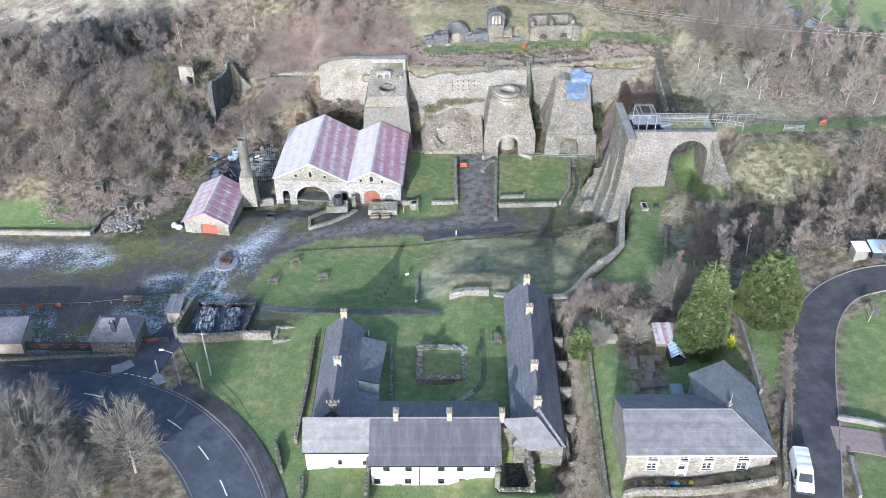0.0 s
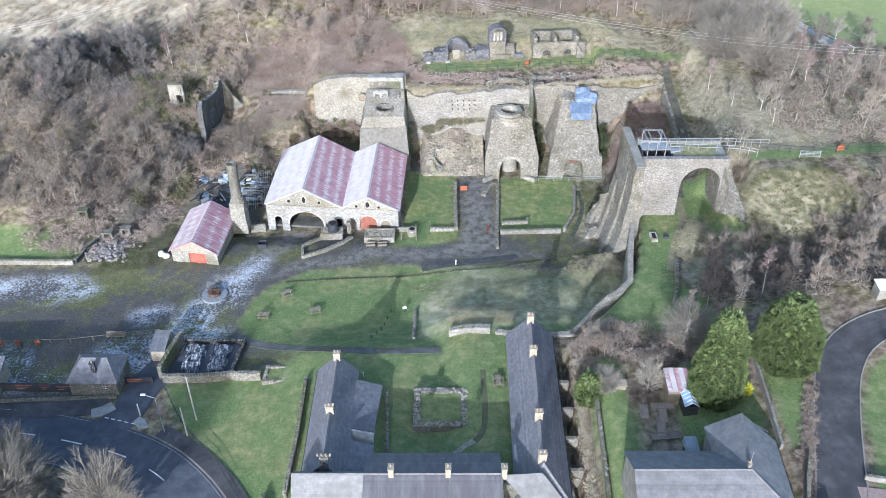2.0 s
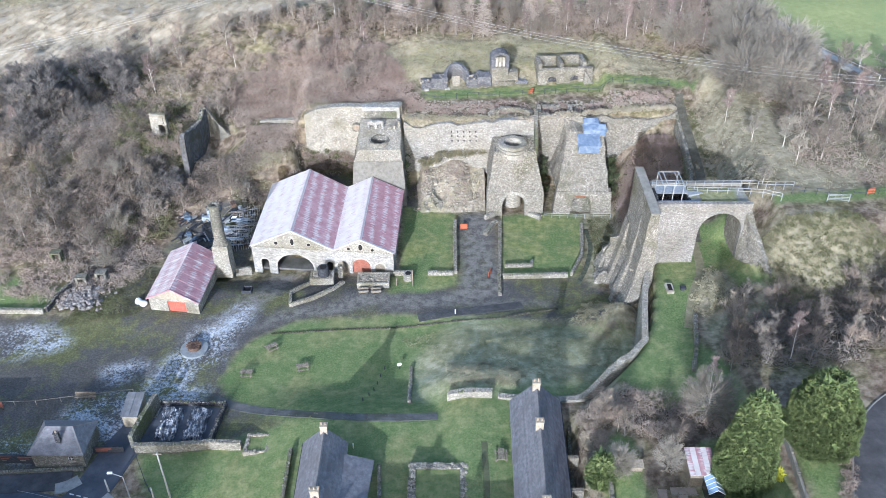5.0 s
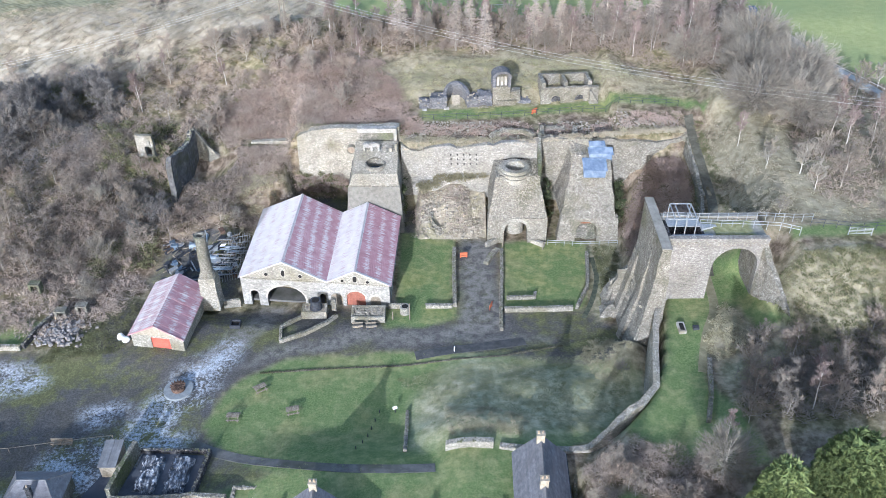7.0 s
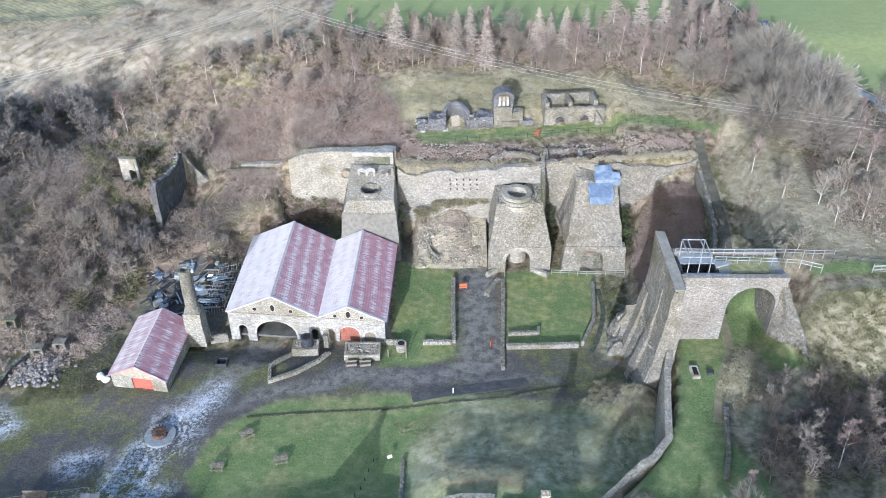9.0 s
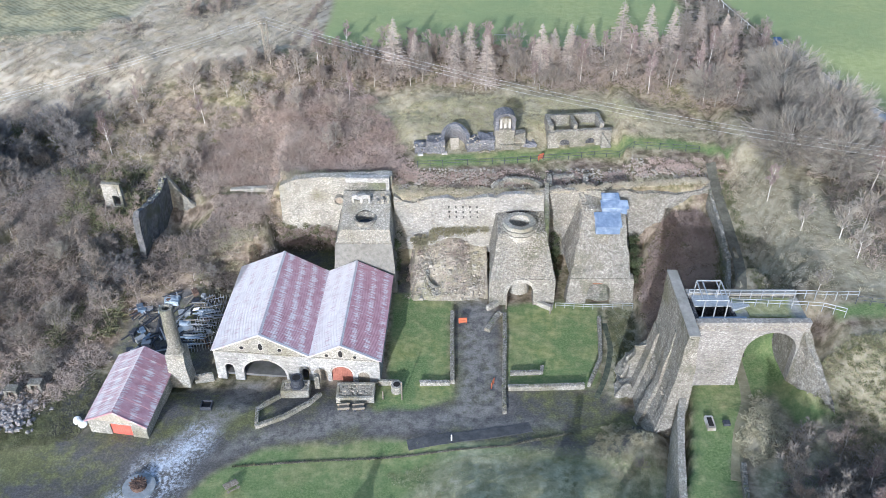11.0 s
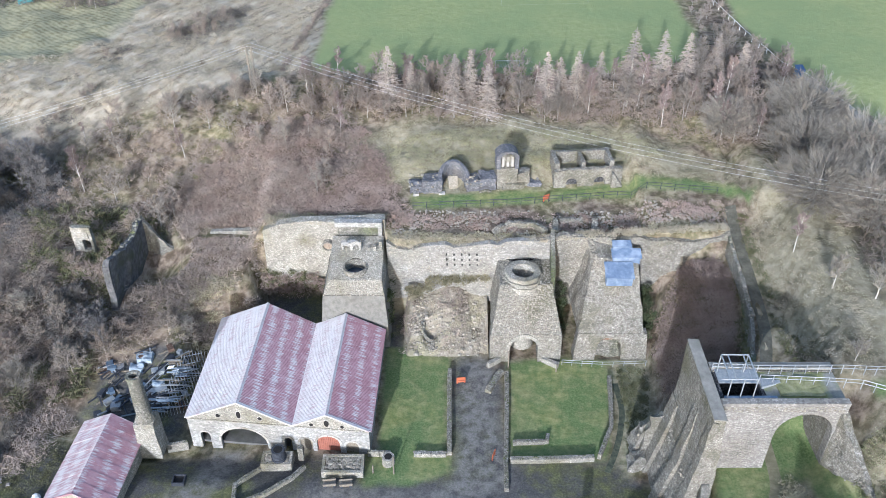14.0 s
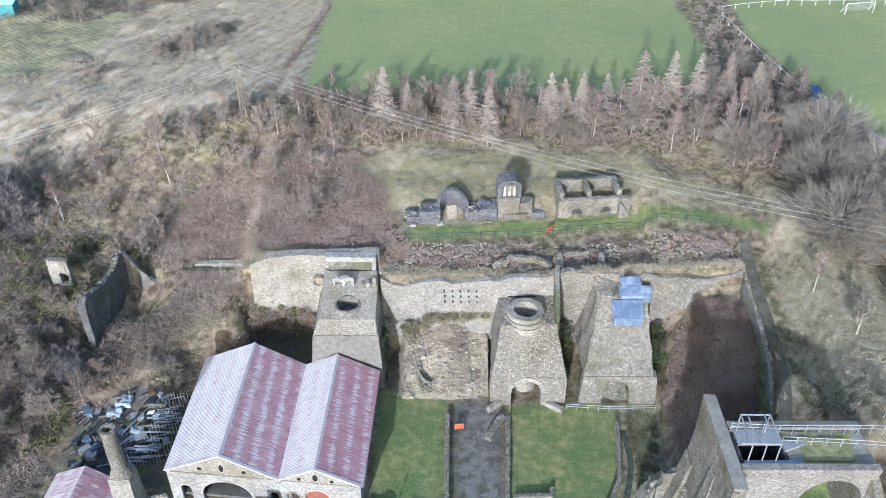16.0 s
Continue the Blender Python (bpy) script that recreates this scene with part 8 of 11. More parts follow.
stone_wall([(-25.2, 115.8), (-21.5, 117.6), (-18.4, 120.2), (-17.0, 122.4)], 0.6, 0.5, "curved low stone ramp wall before the cast house", M_STONE_PALE, seed=21)
stone_wall([(-25.1, 116.4), (-25.4, 119.0), (-22.4, 122.4)], 0.6, 0.45, "low stone ramp wall before the cast house", M_STONE_PALE, seed=22)
stone_wall([(-8.9, 124.6), (-5.9, 124.2)], 0.9, 0.4, "short pale wall beside the cast house", M_STONE_PALE, seed=23)
strip, _ = ribbon("track", [(-4.2, 112.8), (-1.6, 113.3), (5.8, 114.5), (12.6, 116.0)], 1.9, 0.05, mat("wet_black_cinder", [(0.055, 0.056, 0.058), (0.08, 0.081, 0.082), (0.115, 0.114, 0.112)], 0.9, 0.9, 0.3, 8), thick=0.3)
tagged(strip, "dark damp cinder strip along the old track", "track", kind="structure")
stone_wall([(-27.0, 109.2), (-17, 110.1), (-8, 110.7), (2, 111.6), (9, 112.3), (18.2, 114.9)], 0.1, 0.3, "low dark mossy edging wall along the old track", M_EDGING, M_EDGING, seed=24)
stone_wall([(-5.0, 101.4), (-5.0, 92.6)], 0.5, 0.45, "low weathered kerb wall beside the path", M_STONE, seed=25)
stone_wall([(-104, 114.2), (-84, 114.4), (-64.3, 114.2)], 0.8, 0.6, "long pale stone terrace wall", M_STONE_PALE, seed=26)
stone_wall([(-64.0, 114.4), (-63.2, 118), (-62.2, 120.6)], 0.9, 0.5, "dark stone return wall of the terrace", M_STONE_DARK, seed=27)
stone_wall([(-20.2, 63.5), (-19.9, 73), (-20.0, 83.5)], 0.9, 0.45, "mossy stone wall behind the west cottages", M_STONE_MOSS, seed=28)
stone_wall([(-7.7, 66), (-8.0, 74), (-8.4, 80.5)], 0.7, 0.4, "low stone garden wall inside the square", M_STONE, seed=29)
stone_wall([(-10.1, 52.5), (-10.2, 58.7)], 2.4, 0.5, "rough stone party wall before the cottages", M_STONE_MOSS, seed=30)
stone_wall([(-18.3, 54), (-18.5, 57.8)], 0.7, 0.5, "broken stone garden wall", M_STONE_MOSS, seed=31)
stone_wall([(-23, 64), (-21.4, 58.8)], 1.0, 0.4, "stone wall by the cottage yard", M_STONE_MOSS, seed=32)
stone_wall([(32.2, 89.6), (33.9, 95), (35.3, 101.2)], 0.8, 0.5, "mossy stone edge of a turfed ruin", M_STONE_MOSS, seed=33)
stone_wall([(15.1, 58), (15.4, 72), (16.2, 86)], 0.9, 0.4, "mossy stone wall along the hedge bank", M_STONE_MOSS, seed=34)
pth, _ = ribbon("path", [(-33.5, 95.6), (-30.4, 94.2), (-21.5, 91.0), (-14.8, 89.3), (-7.0, 89.0), (-1.0, 89.2)], 1.5, 0.05, M_ASPHALT_OLD, thick=0.3)
tagged(pth, "narrow asphalt footpath across the lawn", "path", kind="structure")
pth, _ = ribbon("path", [(-1.3, 67.5), (0.9, 69.3), (3.4, 70.8)], 0.8, 0.04, M_RUBBLE, thick=0.3)
tagged(pth, "rough cobbled path in the square", "path", kind="structure")
pth, _ = ribbon("path", [(3.4, 70.6), (4.2, 71.6), (4.8, 73.4), (5.0, 76.2), (5.0, 79.5), (5.0, 83.5)], 0.8, 0.04, mat("worn_turf", [(0.075, 0.085, 0.045), (0.105, 0.115, 0.065), (0.14, 0.145, 0.09)], 0.8, 0.95, 0.3), thick=0.3)
tagged(pth, "dark worn trodden path across the square lawn", "path", kind="structure")
# The shadow along the sunken path is put into this dark turf colour.
sunk, _ = ribbon("path", [(39.9, 119.5), (40.8, 124), (43.3, 131), (44.7, 137), (45.0, 144), (45.1, 152), (45.3, 160)], 1.6, 0.05, mat("shaded_path_turf", [(0.07, 0.068, 0.052), (0.105, 0.10, 0.078), (0.15, 0.145, 0.11)], 0.8, 0.95, 0.4), thick=0.3)
tagged(sunk, "sunken mossy grass path, its shade in the colour, down to the bridge arch", "path", kind="structure")
pth, _ = ribbon("path", [(34.0, 99), (36.2, 106), (38.8, 112), (39.6, 120)], 1.3, 0.04, mat("worn_earth", [(0.16, 0.15, 0.09), (0.26, 0.24, 0.16)], 1, 0.95, 0.3), thick=0.3)
tagged(pth, "worn earth path through the bridge arch", "path", kind="structure")
pth, _ = ribbon("drain", [(25.9, 137.5), (26.0, 132), (24.4, 126), (22.4, 121.6)], 0.8, 0.04, mat("wet_silt", [(0.03, 0.035, 0.03), (0.07, 0.08, 0.055), (0.12, 0.13, 0.08)], 1.2, 0.5, 0.3), thick=0.3)
tagged(pth, "narrow dark wet drain beside the casting lawn", "drain", kind="structure")


# ---- relics before the cast house ----
def rubble_box(x0, x1, y0, y1, z1, label, seed):
    th = thing("stone_platform", label, "ruin")
    for a, b, c, d in ((x0, x1, y0, y0 + 0.4), (x0, x1, y1 - 0.4, y1), (x0, x0 + 0.4, y0 + 0.4, y1 - 0.4), (x1 - 0.4, x1, y0 + 0.4, y1 - 0.4)):
        bm = bmesh.new()
        box(bm, a, b, c, d, -1.3, z1)
        rough(bm, 0.06, 1, 2, seed)
        part("wall", bm, M_STONE_PALE, th)
    bm = bmesh.new()
    box(bm, x0 + 0.4, x1 - 0.4, y0 + 0.4, y1 - 0.4, -1.3, z1 - 0.25)
    part("fill", bm, M_STONE, th)
    r = random.Random(seed)
    vs, fs = [], []
    for _ in range(160):
        rock(vs, fs, (r.uniform(x0 + 0.5, x1 - 0.5), r.uniform(y0 + 0.5, y1 - 0.5), z1 - 0.15), r.uniform(0.1, 0.24), r)
    raw("rubble", vs, fs, M_RUBBLE, th)


rubble_box(-14.6, -9.2, 120.6, 123.6, 0.95, "low stone platform filled with brown rubble", 51)
rubble_box(-22.6, -18.6, 121.8, 124.0, 1.0, "square stone base under an iron ladle", 52)
th = thing("iron_ladle", "large dark iron casting ladle with rings", "ladle")
for z0, z1, r0, r1 in ((1.0, 1.35, 1.0, 1.0), (1.35, 2.3, 0.92, 0.8), (2.3, 2.6, 0.9, 0.86)):
    bm = bmesh.new()
    tube(bm, (-20.3, 122.9, z0), (-20.3, 122.9, z1), r0, r1, 18)
    part("ring", bm, M_STEEL_DARK, th)
# Dark disc on the solid top, painted as the shaded mouth.
bm = bmesh.new()
tube(bm, (-20.3, 122.9, 2.6), (-20.3, 122.9, 2.62), 0.6, 0.6, 18)
part("opening", bm, M_DARK, th)
bm = bmesh.new()
box(bm, -17.9, -17.2, 123.2, 123.9, 0, 2.4)
rough(bm, 0.1, 1.5, 3)
tagged(part("stone_pier", bm, M_STONE_MOSS), "weathered upright stone pier beside the ladle", "pier")
for x in (-13.4, -11.3):
    th = thing("ore_cart", "low dark timber ore cart frame", "cart", "ore carts")
    bm = bmesh.new()
    box(bm, -0.8, 0.8, -0.45, 0.45, 0.35, 0.5)
    part("bed", bm, M_WOOD, th)
    for s in (-0.4, 0.4):
        bm = bmesh.new()
        box(bm, -0.85, 0.85, s - 0.05, s + 0.05, 0.5, 0.75)
        part("side_board", bm, M_WOOD, th)
        for q in (-0.55, 0.55):
            bm = bmesh.new()
            tube(bm, (q, s - 0.06, 0.2), (q, s + 0.06, 0.2), 0.2, 0.2, 10)
            part("wheel", bm, M_STEEL_DARK, th)
    th.location = (x, 119.3, 0)
    th.rotation_euler = (0, 0, 0.12)
th = thing("stone_drum", "pale round stone drum with a dark hollow", "drum")
bm = bmesh.new()
tube(bm, (-6.1, 123.0, -0.1), (-6.1, 123.0, 1.2), 0.85, 0.82, 16)
part("drum", bm, M_STONE_PALE, th)
# Dark disc laid on the drum paints its shaded hollow.
bm = bmesh.new()
tube(bm, (-6.1, 123.0, 1.2), (-6.1, 123.0, 1.24), 0.5, 0.5, 14)
part("hollow", bm, M_DARK, th)
for x, y, h in ((-5.3, 121.2, 3.3), (-8.0, 121.4, 1.4), (10.6, 140.6, 3.0), (17.6, 139.9, 1.5)):
    bm = bmesh.new()
    tube(bm, (x, y, -0.2), (x, y, h), 0.11, 0.09, 7)
    tagged(part("timber_post", bm, M_WOOD), "upright weathered timber post on the grass", "post", "timber posts")
th = thing("iron_trough", "dark square iron trough on the grass", "trough")
bm = bmesh.new()
for a in ((-33.5, -31.9, 119.0, 119.15), (-33.5, -31.9, 120.35, 120.5), (-33.5, -33.35, 119.15, 120.35), (-32.05, -31.9, 119.15, 120.35)):
    box(bm, a[0], a[1], a[2], a[3], -0.1, 0.6)
part("sides", bm, M_STEEL_DARK, th)
bm = bmesh.new()
box(bm, -33.35, -32.05, 119.15, 120.35, -0.1, 0.3)
part("bottom", bm, M_DARK, th)
th = thing("stone_trough", "pale stone trough on the upper lawn", "trough")
bm = bmesh.new()
z = height(33.1, 107.6)
box(bm, 32.6, 33.6, 106.6, 108.6, z - 0.1, z + 0.5)
bmesh.ops.bevel(bm, geom=bm.edges[:], offset=0.08, segments=2)
part("body", bm, M_ASHLAR, th)
# Dark plate on the solid block, painted as the trough's shaded hollow.
bm = bmesh.new()
box(bm, 32.8, 33.4, 106.9, 108.3, z + 0.5, z + 0.52)
part("hollow", bm, M_DARK, th)
bm = bmesh.new()
box(bm, 34.7, 35.5, 107.2, 107.9, height(35, 107.5) - 0.1, height(35, 107.5) + 0.4)
tagged(part("iron_box", bm, M_STEEL_DARK), "small dark iron box on the lawn", "box")

# gear ring on its pale disc
M_RUST_OLD = mat("old_brown_iron", [(0.06, 0.04, 0.03), (0.11, 0.072, 0.055), (0.17, 0.12, 0.095)], 4, 0.85, 0.3)
th = thing("gear_monument", "dull brown iron gear drum on a round pale concrete disc", "monument")
bm = bmesh.new()
tube(bm, (-38.3, 106.0, -0.7), (-38.3, 106.0, 0.06), 2.1, 2.1, 32)
part("disc", bm, mat("bluish_concrete", [(0.17, 0.19, 0.205), (0.27, 0.29, 0.305)], 1.5, 0.85, 0.1), th)
bm = bmesh.new()
tube(bm, (-38.3, 106.0, 0.06), (-38.3, 106.0, 0.7), 1.0, 0.95, 20)
part("drum", bm, M_RUST_OLD, th)
for i in range(14):
    a = 6.2832 * i / 14
    bm = bmesh.new()
    mm = lambda u, v, z: Vector((-38.3 + math.cos(a) * u - math.sin(a) * v, 106.0 + math.sin(a) * u + math.cos(a) * v, z))
    box(bm, 0.35, 1.12, -0.07, 0.07, 0.68, 0.85, mm)
    part("tooth", bm, M_RUST_OLD, th)


# ---- picnic tables ----
def picnic_table():
    th = thing("picnic_table", "weathered wooden picnic table with fixed benches on the lawn", "table", "picnic tables")
    for i in range(5):
        bm = bmesh.new()
        box(bm, -0.9, 0.9, -0.4 + i * 0.16, -0.26 + i * 0.16, 0.72, 0.77)
        part("top_plank", bm, M_WOOD, th)
    for s in (-0.78, 0.6):
        bm = bmesh.new()
        box(bm, -0.9, 0.9, s, s + 0.2, 0.42, 0.47)
        part("bench_plank", bm, M_WOOD, th)
    for x in (-0.65, 0.65):
        bm = bmesh.new()
        box(bm, x - 0.04, x + 0.04, -0.8, 0.8, 0.34, 0.42)
        part("cross_beam", bm, M_WOOD, th)
        for s in (-1, 1):
            bm = bmesh.new()
            tube(bm, (x, s * 0.62, 0), (x, s * 0.22, 0.74), 0.05, 0.05, 4)
            part("leg", bm, M_WOOD, th)
    return th


pt = picnic_table()
for i, (x, y, a) in enumerate(((-29.2, 100.3, 0.0), (-21.1, 101.5, 0.25), (-26.4, 105.8, 0.6), (7.0, 80.9, 1.57))):
    q = pt if i == 0 else copy_thing(pt, Matrix())
    q.location = (x, y, height(x, y))
    q.rotation_euler = (0, 0, a)


# ---- orange notice boards ----
def orange_board(x, y, a, label="orange safety barrier panel standing on the grass", w=1.3, h=1.2, paint=M_ORANGE):
    th = thing("barrier_panel", label, "barrier", "orange barriers")
    m = lambda u, v, z: Vector((x + math.cos(a) * u - math.sin(a) * v, y + math.sin(a) * u + math.cos(a) * v, height(x, y) + z))
    for z0, z1 in ((0.25, 0.55), (0.65, h)):
        bm = bmesh.new()
        box(bm, -w / 2, w / 2, -0.03, 0.03, z0, z1, m)
        part("board", bm, paint, th)
    for u in (-w / 2 + 0.1, w / 2 - 0.1):
        bm = bmesh.new()
        box(bm, u - 0.05, u + 0.05, -0.06, -0.03, 0, h, m)
        part("leg", bm, paint, th)
        bm = bmesh.new()
        box(bm, u - 0.06, u + 0.06, -0.3, 0.3, -0.02, 0.06, m)
        part("foot", bm, M_STEEL_DARK, th)


for x, y, a in ((3.6, 137.4, 0.1), (7.7, 123.8, 1.2), (17.3, 164.0, 0.6), (65.0, 119.6, 0.3)):
    orange_board(x, y, a)
for x in (-68.3, -65.6, -62.7):
    orange_board(x, 93.6, 0.2, "dull red notice stand by the dark yard fence", 0.8, 1.3, M_DOOR_RUST)
th = thing("notice_board", "tilted white interpretation board beside the path", "sign")
z = height(-6.7, 101.6)
bm = bmesh.new()
solid(bm, [(-7.0, 101.4, z + 0.8), (-6.4, 101.65, z + 0.8), (-6.5, 101.95, z + 1.0), (-7.1, 101.7, z + 1.0)], [(-7.0, 101.4, z + 0.85), (-6.4, 101.65, z + 0.85), (-6.5, 101.95, z + 1.05), (-7.1, 101.7, z + 1.05)])
part("panel", bm, M_WHITE_PAINT, th)
bm = bmesh.new()
tube(bm, (-6.75, 101.65, z - 0.2), (-6.75, 101.65, z + 0.95), 0.06, 0.06)
part("post", bm, M_STEEL_DARK, th)
for x, y, h in ((1.7, 113.4, 1.0), (-11.9, 83.6, 0.9)):
    bm = bmesh.new()
    zz = height(x, y)
    tube(bm, (x, y, zz - 0.2), (x, y, zz + h), 0.09, 0.09, 6)
    tagged(part("marker_post", bm, M_WHITE_PAINT), "short white marker post", "post", "white posts")
for i in range(6):
    x, y = -11.5 + 0.55 * i + 0.2 * math.sin(i), 93.5 + 1.6 * i
    bm = bmesh.new()
    zz = height(x, y)
    tube(bm, (x, y, zz - 0.2), (x, y, zz + 0.6), 0.08, 0.07, 6)
    tagged(part("bollard", bm, M_STEEL_DARK), "short dark bollard along the lawn path", "bollard", "path bollards")


# ---- gate lodge, west shed and yard walls ----
def lodge():
    th = thing("gate_lodge", "small square stone lodge with a hipped slate roof", "building")
    m = frame_map((-53.9, 83.4), (-47.2, 83.4))
    L, D, E, R = 6.7, 5.4, 2.6, 4.6
    bm = bmesh.new()
    wall(bm, m, L, -0.3, E, 0.4, [(4.6, 5.4, 1.1, 1.9)])
    part("front_wall", bm, M_STONE, th)
    bm = bmesh.new()
    box(bm, 0, 0.4, 0.4, D, -0.3, E, m)
    box(bm, L - 0.4, L, 0.4, D, -0.3, E, m)
    box(bm, 0.4, L - 0.4, D - 0.4, D, -0.3, E, m)
    part("wall_shell", bm, M_STONE, th)
    window(th, m, 4.6, 5.4, 1.1, 1.9, 0.15, M_WHITE_PAINT)
    o = 0.3
    c = [(-o, -o), (L + o, -o), (L + o, D + o), (-o, D + o)]
    r = [(1.6, D / 2), (L - 1.6, D / 2)]
    for q in ((c[0], c[1], r[1], r[0]), (c[2], c[3], r[0], r[1]), (c[1], c[2], r[1]), (c[3], c[0], r[0])):
        bm = bmesh.new()
        lo = [m(p[0], p[1], R if p in r else E - 0.1) for p in q]
        solid(bm, lo, [p + Vector((0, 0, 0.13)) for p in lo])
        part("roof_slope", bm, M_SLATE, th)
    for a, b in ((c[0], r[0]), (c[1], r[1]), (c[2], r[1]), (c[3], r[0]), (r[0], r[1])):
        bm = bmesh.new()
        za, zb = (R if a in r else E - 0.1) + 0.14, R + 0.14
        tube(bm, m(*a, za), m(*b, zb), 0.1, 0.1, 5)
        part("hip_tile_run", bm, M_RIDGE, th)
    chimney_stack(th, -50.3, 84.6, 3.2, 5.2, 0.6, 0.5, 1, M_STONE_DARK)
    t2 = thing("yard_shed", "long low brick shed with a slate roof by the road", "building")
    m = frame_map((-78, 83.0), (-64.3, 83.4))
    bm = bmesh.new()
    box(bm, 0, 13.7, 0, 4.2, -0.3, 2.3, m)
    part("wall_shell", bm, M_BUFF, t2)
    bm = bmesh.new()
    slope(bm, m, (-0.2, -0.3, 2.2), (13.9, -0.3, 2.2), (13.9, 4.4, 3.5), (-0.2, 4.4, 3.5), 0.12)
    part("roof", bm, M_SLATE, t2)


lodge()
th = thing("sign_wall", "dark wall carrying a row of dull red lettered bars", "wall")
m = frame_map((-64.2, 84.2), (-54.0, 83.9))
bm = bmesh.new()
box(bm, 0, 10.2, 0, 0.25, -0.3, 1.5, m)
part("boards", bm, M_STEEL_DARK, th)
for u0, u1 in ((2.0, 4.6), (5.6, 7.2), (8.0, 10.0)):
    for k in range(3):
        bm = bmesh.new()
        n = (u1 - u0) * (1 - 0.25 * k)
        box(bm, u0 + 0.1 * k, u0 + n, -0.02, -0.004, 1.18 - 0.33 * k, 1.32 - 0.33 * k, m)
        part("lettering_bar", bm, M_DOOR_RUST if k < 2 else M_CONCRETE, th)
th = thing("sign_wall", "dark gate board with dull red lettered bars", "wall")
m = frame_map((-46.9, 85.6), (-42.8, 85.7))
bm = bmesh.new()
box(bm, 0, 4.0, 0, 0.15, -0.3, 1.2, m)
part("boards", bm, M_STEEL_DARK, th)
for k in range(2):
    bm = bmesh.new()
    box(bm, 0.3, 2.4 - 0.5 * k, -0.02, -0.004, 0.75 - 0.35 * k, 0.98 - 0.35 * k, m)
    part("lettering_bar", bm, M_DOOR_RUST, th)
# verge walls by the gate and the walled pen
stone_wall([(-78, 81.6), (-66, 81.8), (-56, 82.4), (-47.4, 82.9)], 0.45, 0.4, "low pale stone kerb wall in front of the yard", M_STONE, seed=40)
stone_wall([(-41.6, 86.0), (-36, 86.1), (-31.6, 86.5), (-27, 85.6)], 1.4, 0.6, "stone wall beside the gate and walled pen", M_STONE, seed=41)
stone_wall([(-31.7, 86.8), (-31.0, 94.0)], 1.0, 0.5, "stone side wall of the pen", M_STONE_DARK, seed=42)
stone_wall([(-31.2, 94.2), (-40.4, 94.4)], 0.7, 0.4, "low back wall of the pen", M_STONE_DARK, seed=43)
stone_wall([(-41.9, 86.4), (-41.3, 90), (-40.6, 94.2)], 2.6, 0.6, "tall ivy-topped stone wall of the pen", M_STONE_MOSS, seed=44)
lean_shed(-44.2, -42.1, 90.2, 94.0, 2.7, 2.2, "small lean-to with a pale slate roof against the pen wall", [M_SLATE_NEW], M_BUFF)
fl = ribbon("pen_floor", [(-36.2, 87.0), (-35.8, 94.0)], 8.6, 0.06, M_ASPHALT, thick=0.3)[0]
tagged(fl, "dark wet floor of the walled pen", "floor", kind="structure")
M_FROSTY = mat("frosted_ash", [(0.035, 0.038, 0.045), (0.10, 0.11, 0.13), (0.52, 0.55, 0.60)], 1.5, 0.9, 0.5, 4, stretch=(2.0, 0.6, 1.0))
for x in (-38.2, -34.4):
    th = thing("ash_bed", "long dark bed streaked with white frost", "bed", "pen beds")
    bm = bmesh.new()
    solid(bm, [(x - 1.4, 87.6, -0.2), (x + 1.4, 87.6, -0.2), (x + 1.7, 93.2, -0.2), (x - 1.1, 93.2, -0.2)], [(x - 1.1, 88.0, 0.8), (x + 1.1, 88.0, 0.8), (x + 1.4, 92.8, 0.8), (x - 0.8, 92.8, 0.8)])
    rough(bm, 0.45, 1.0, 6, x)
    part("ash", bm, M_FROSTY, th)
    rv, rf, rr = [], [], random.Random(int(-x * 10))
    for _ in range(90):
        rock(rv, rf, (x + rr.uniform(-1.2, 1.3), rr.uniform(87.8, 93), rr.uniform(0.5, 0.95)), rr.uniform(0.1, 0.28), rr)
    raw("rubble", rv, rf, M_FROSTY, th)["kind"] = "stuff"
th = thing("bench", "long dark timber bench in the yard", "bench")
bm = bmesh.new()
box(bm, -53.0, -50.0, 95.6, 96.1, 0.1, 0.25)
part("seat", bm, M_WOOD, th)
bm = bmesh.new()
box(bm, -53.0, -50.0, 96.1, 96.2, 0.2, 0.75)
part("backrest", bm, M_WOOD, th)
for x in (-52.7, -50.3):
    bm = bmesh.new()
    box(bm, x - 0.08, x + 0.08, 95.65, 96.15, -0.6, 0.1)
    part("leg", bm, M_WOOD, th)
railing([(-73, 93.8), (-58, 94.4), (-45, 97.0)], height, "low post and wire fence across the yard", 0.8, 3.0, M_WOOD, False, "yard_fence")
railing([(-41.5, 85.6), (-38.6, 80.5), (-36.4, 77.2)], height, "green mesh fence behind the pavement", 1.2, 1.5, M_STEEL_DARK, True, "mesh_fence")
railing([(-36.4, 77.2), (-31.0, 71.5), (-25.8, 63.5), (-22.2, 55.8), (-20.4, 48)], height, "thin dark fence between pavement and lawn", 1.0, 2.5, M_STEEL_DARK, True, "lawn_fence")

# sacks, rubble and sheds below the wood
for x, y, r in ((-49.9, 116.9, 0.62), (-48.9, 116.3, 0.66)):
    bm = bmesh.new()
    bmesh.ops.create_icosphere(bm, subdivisions=2, radius=r)
    for v in bm.verts:
        v.co.z = max(v.co.z, -0.35) * 0.75
        v.co += noise.noise_vector(v.co * 2.2 + Vector((x, y, 0))) * 0.14
    ob = part("bulk_sack", bm, M_PLASTIC_WHITE)
    ob.location = (x, y, height(x, y) + 0.25)
    tagged(ob, "full white bulk sack on the ground", "sack", "bulk sacks")
rngs = random.Random(9)
vs, fs = [], []
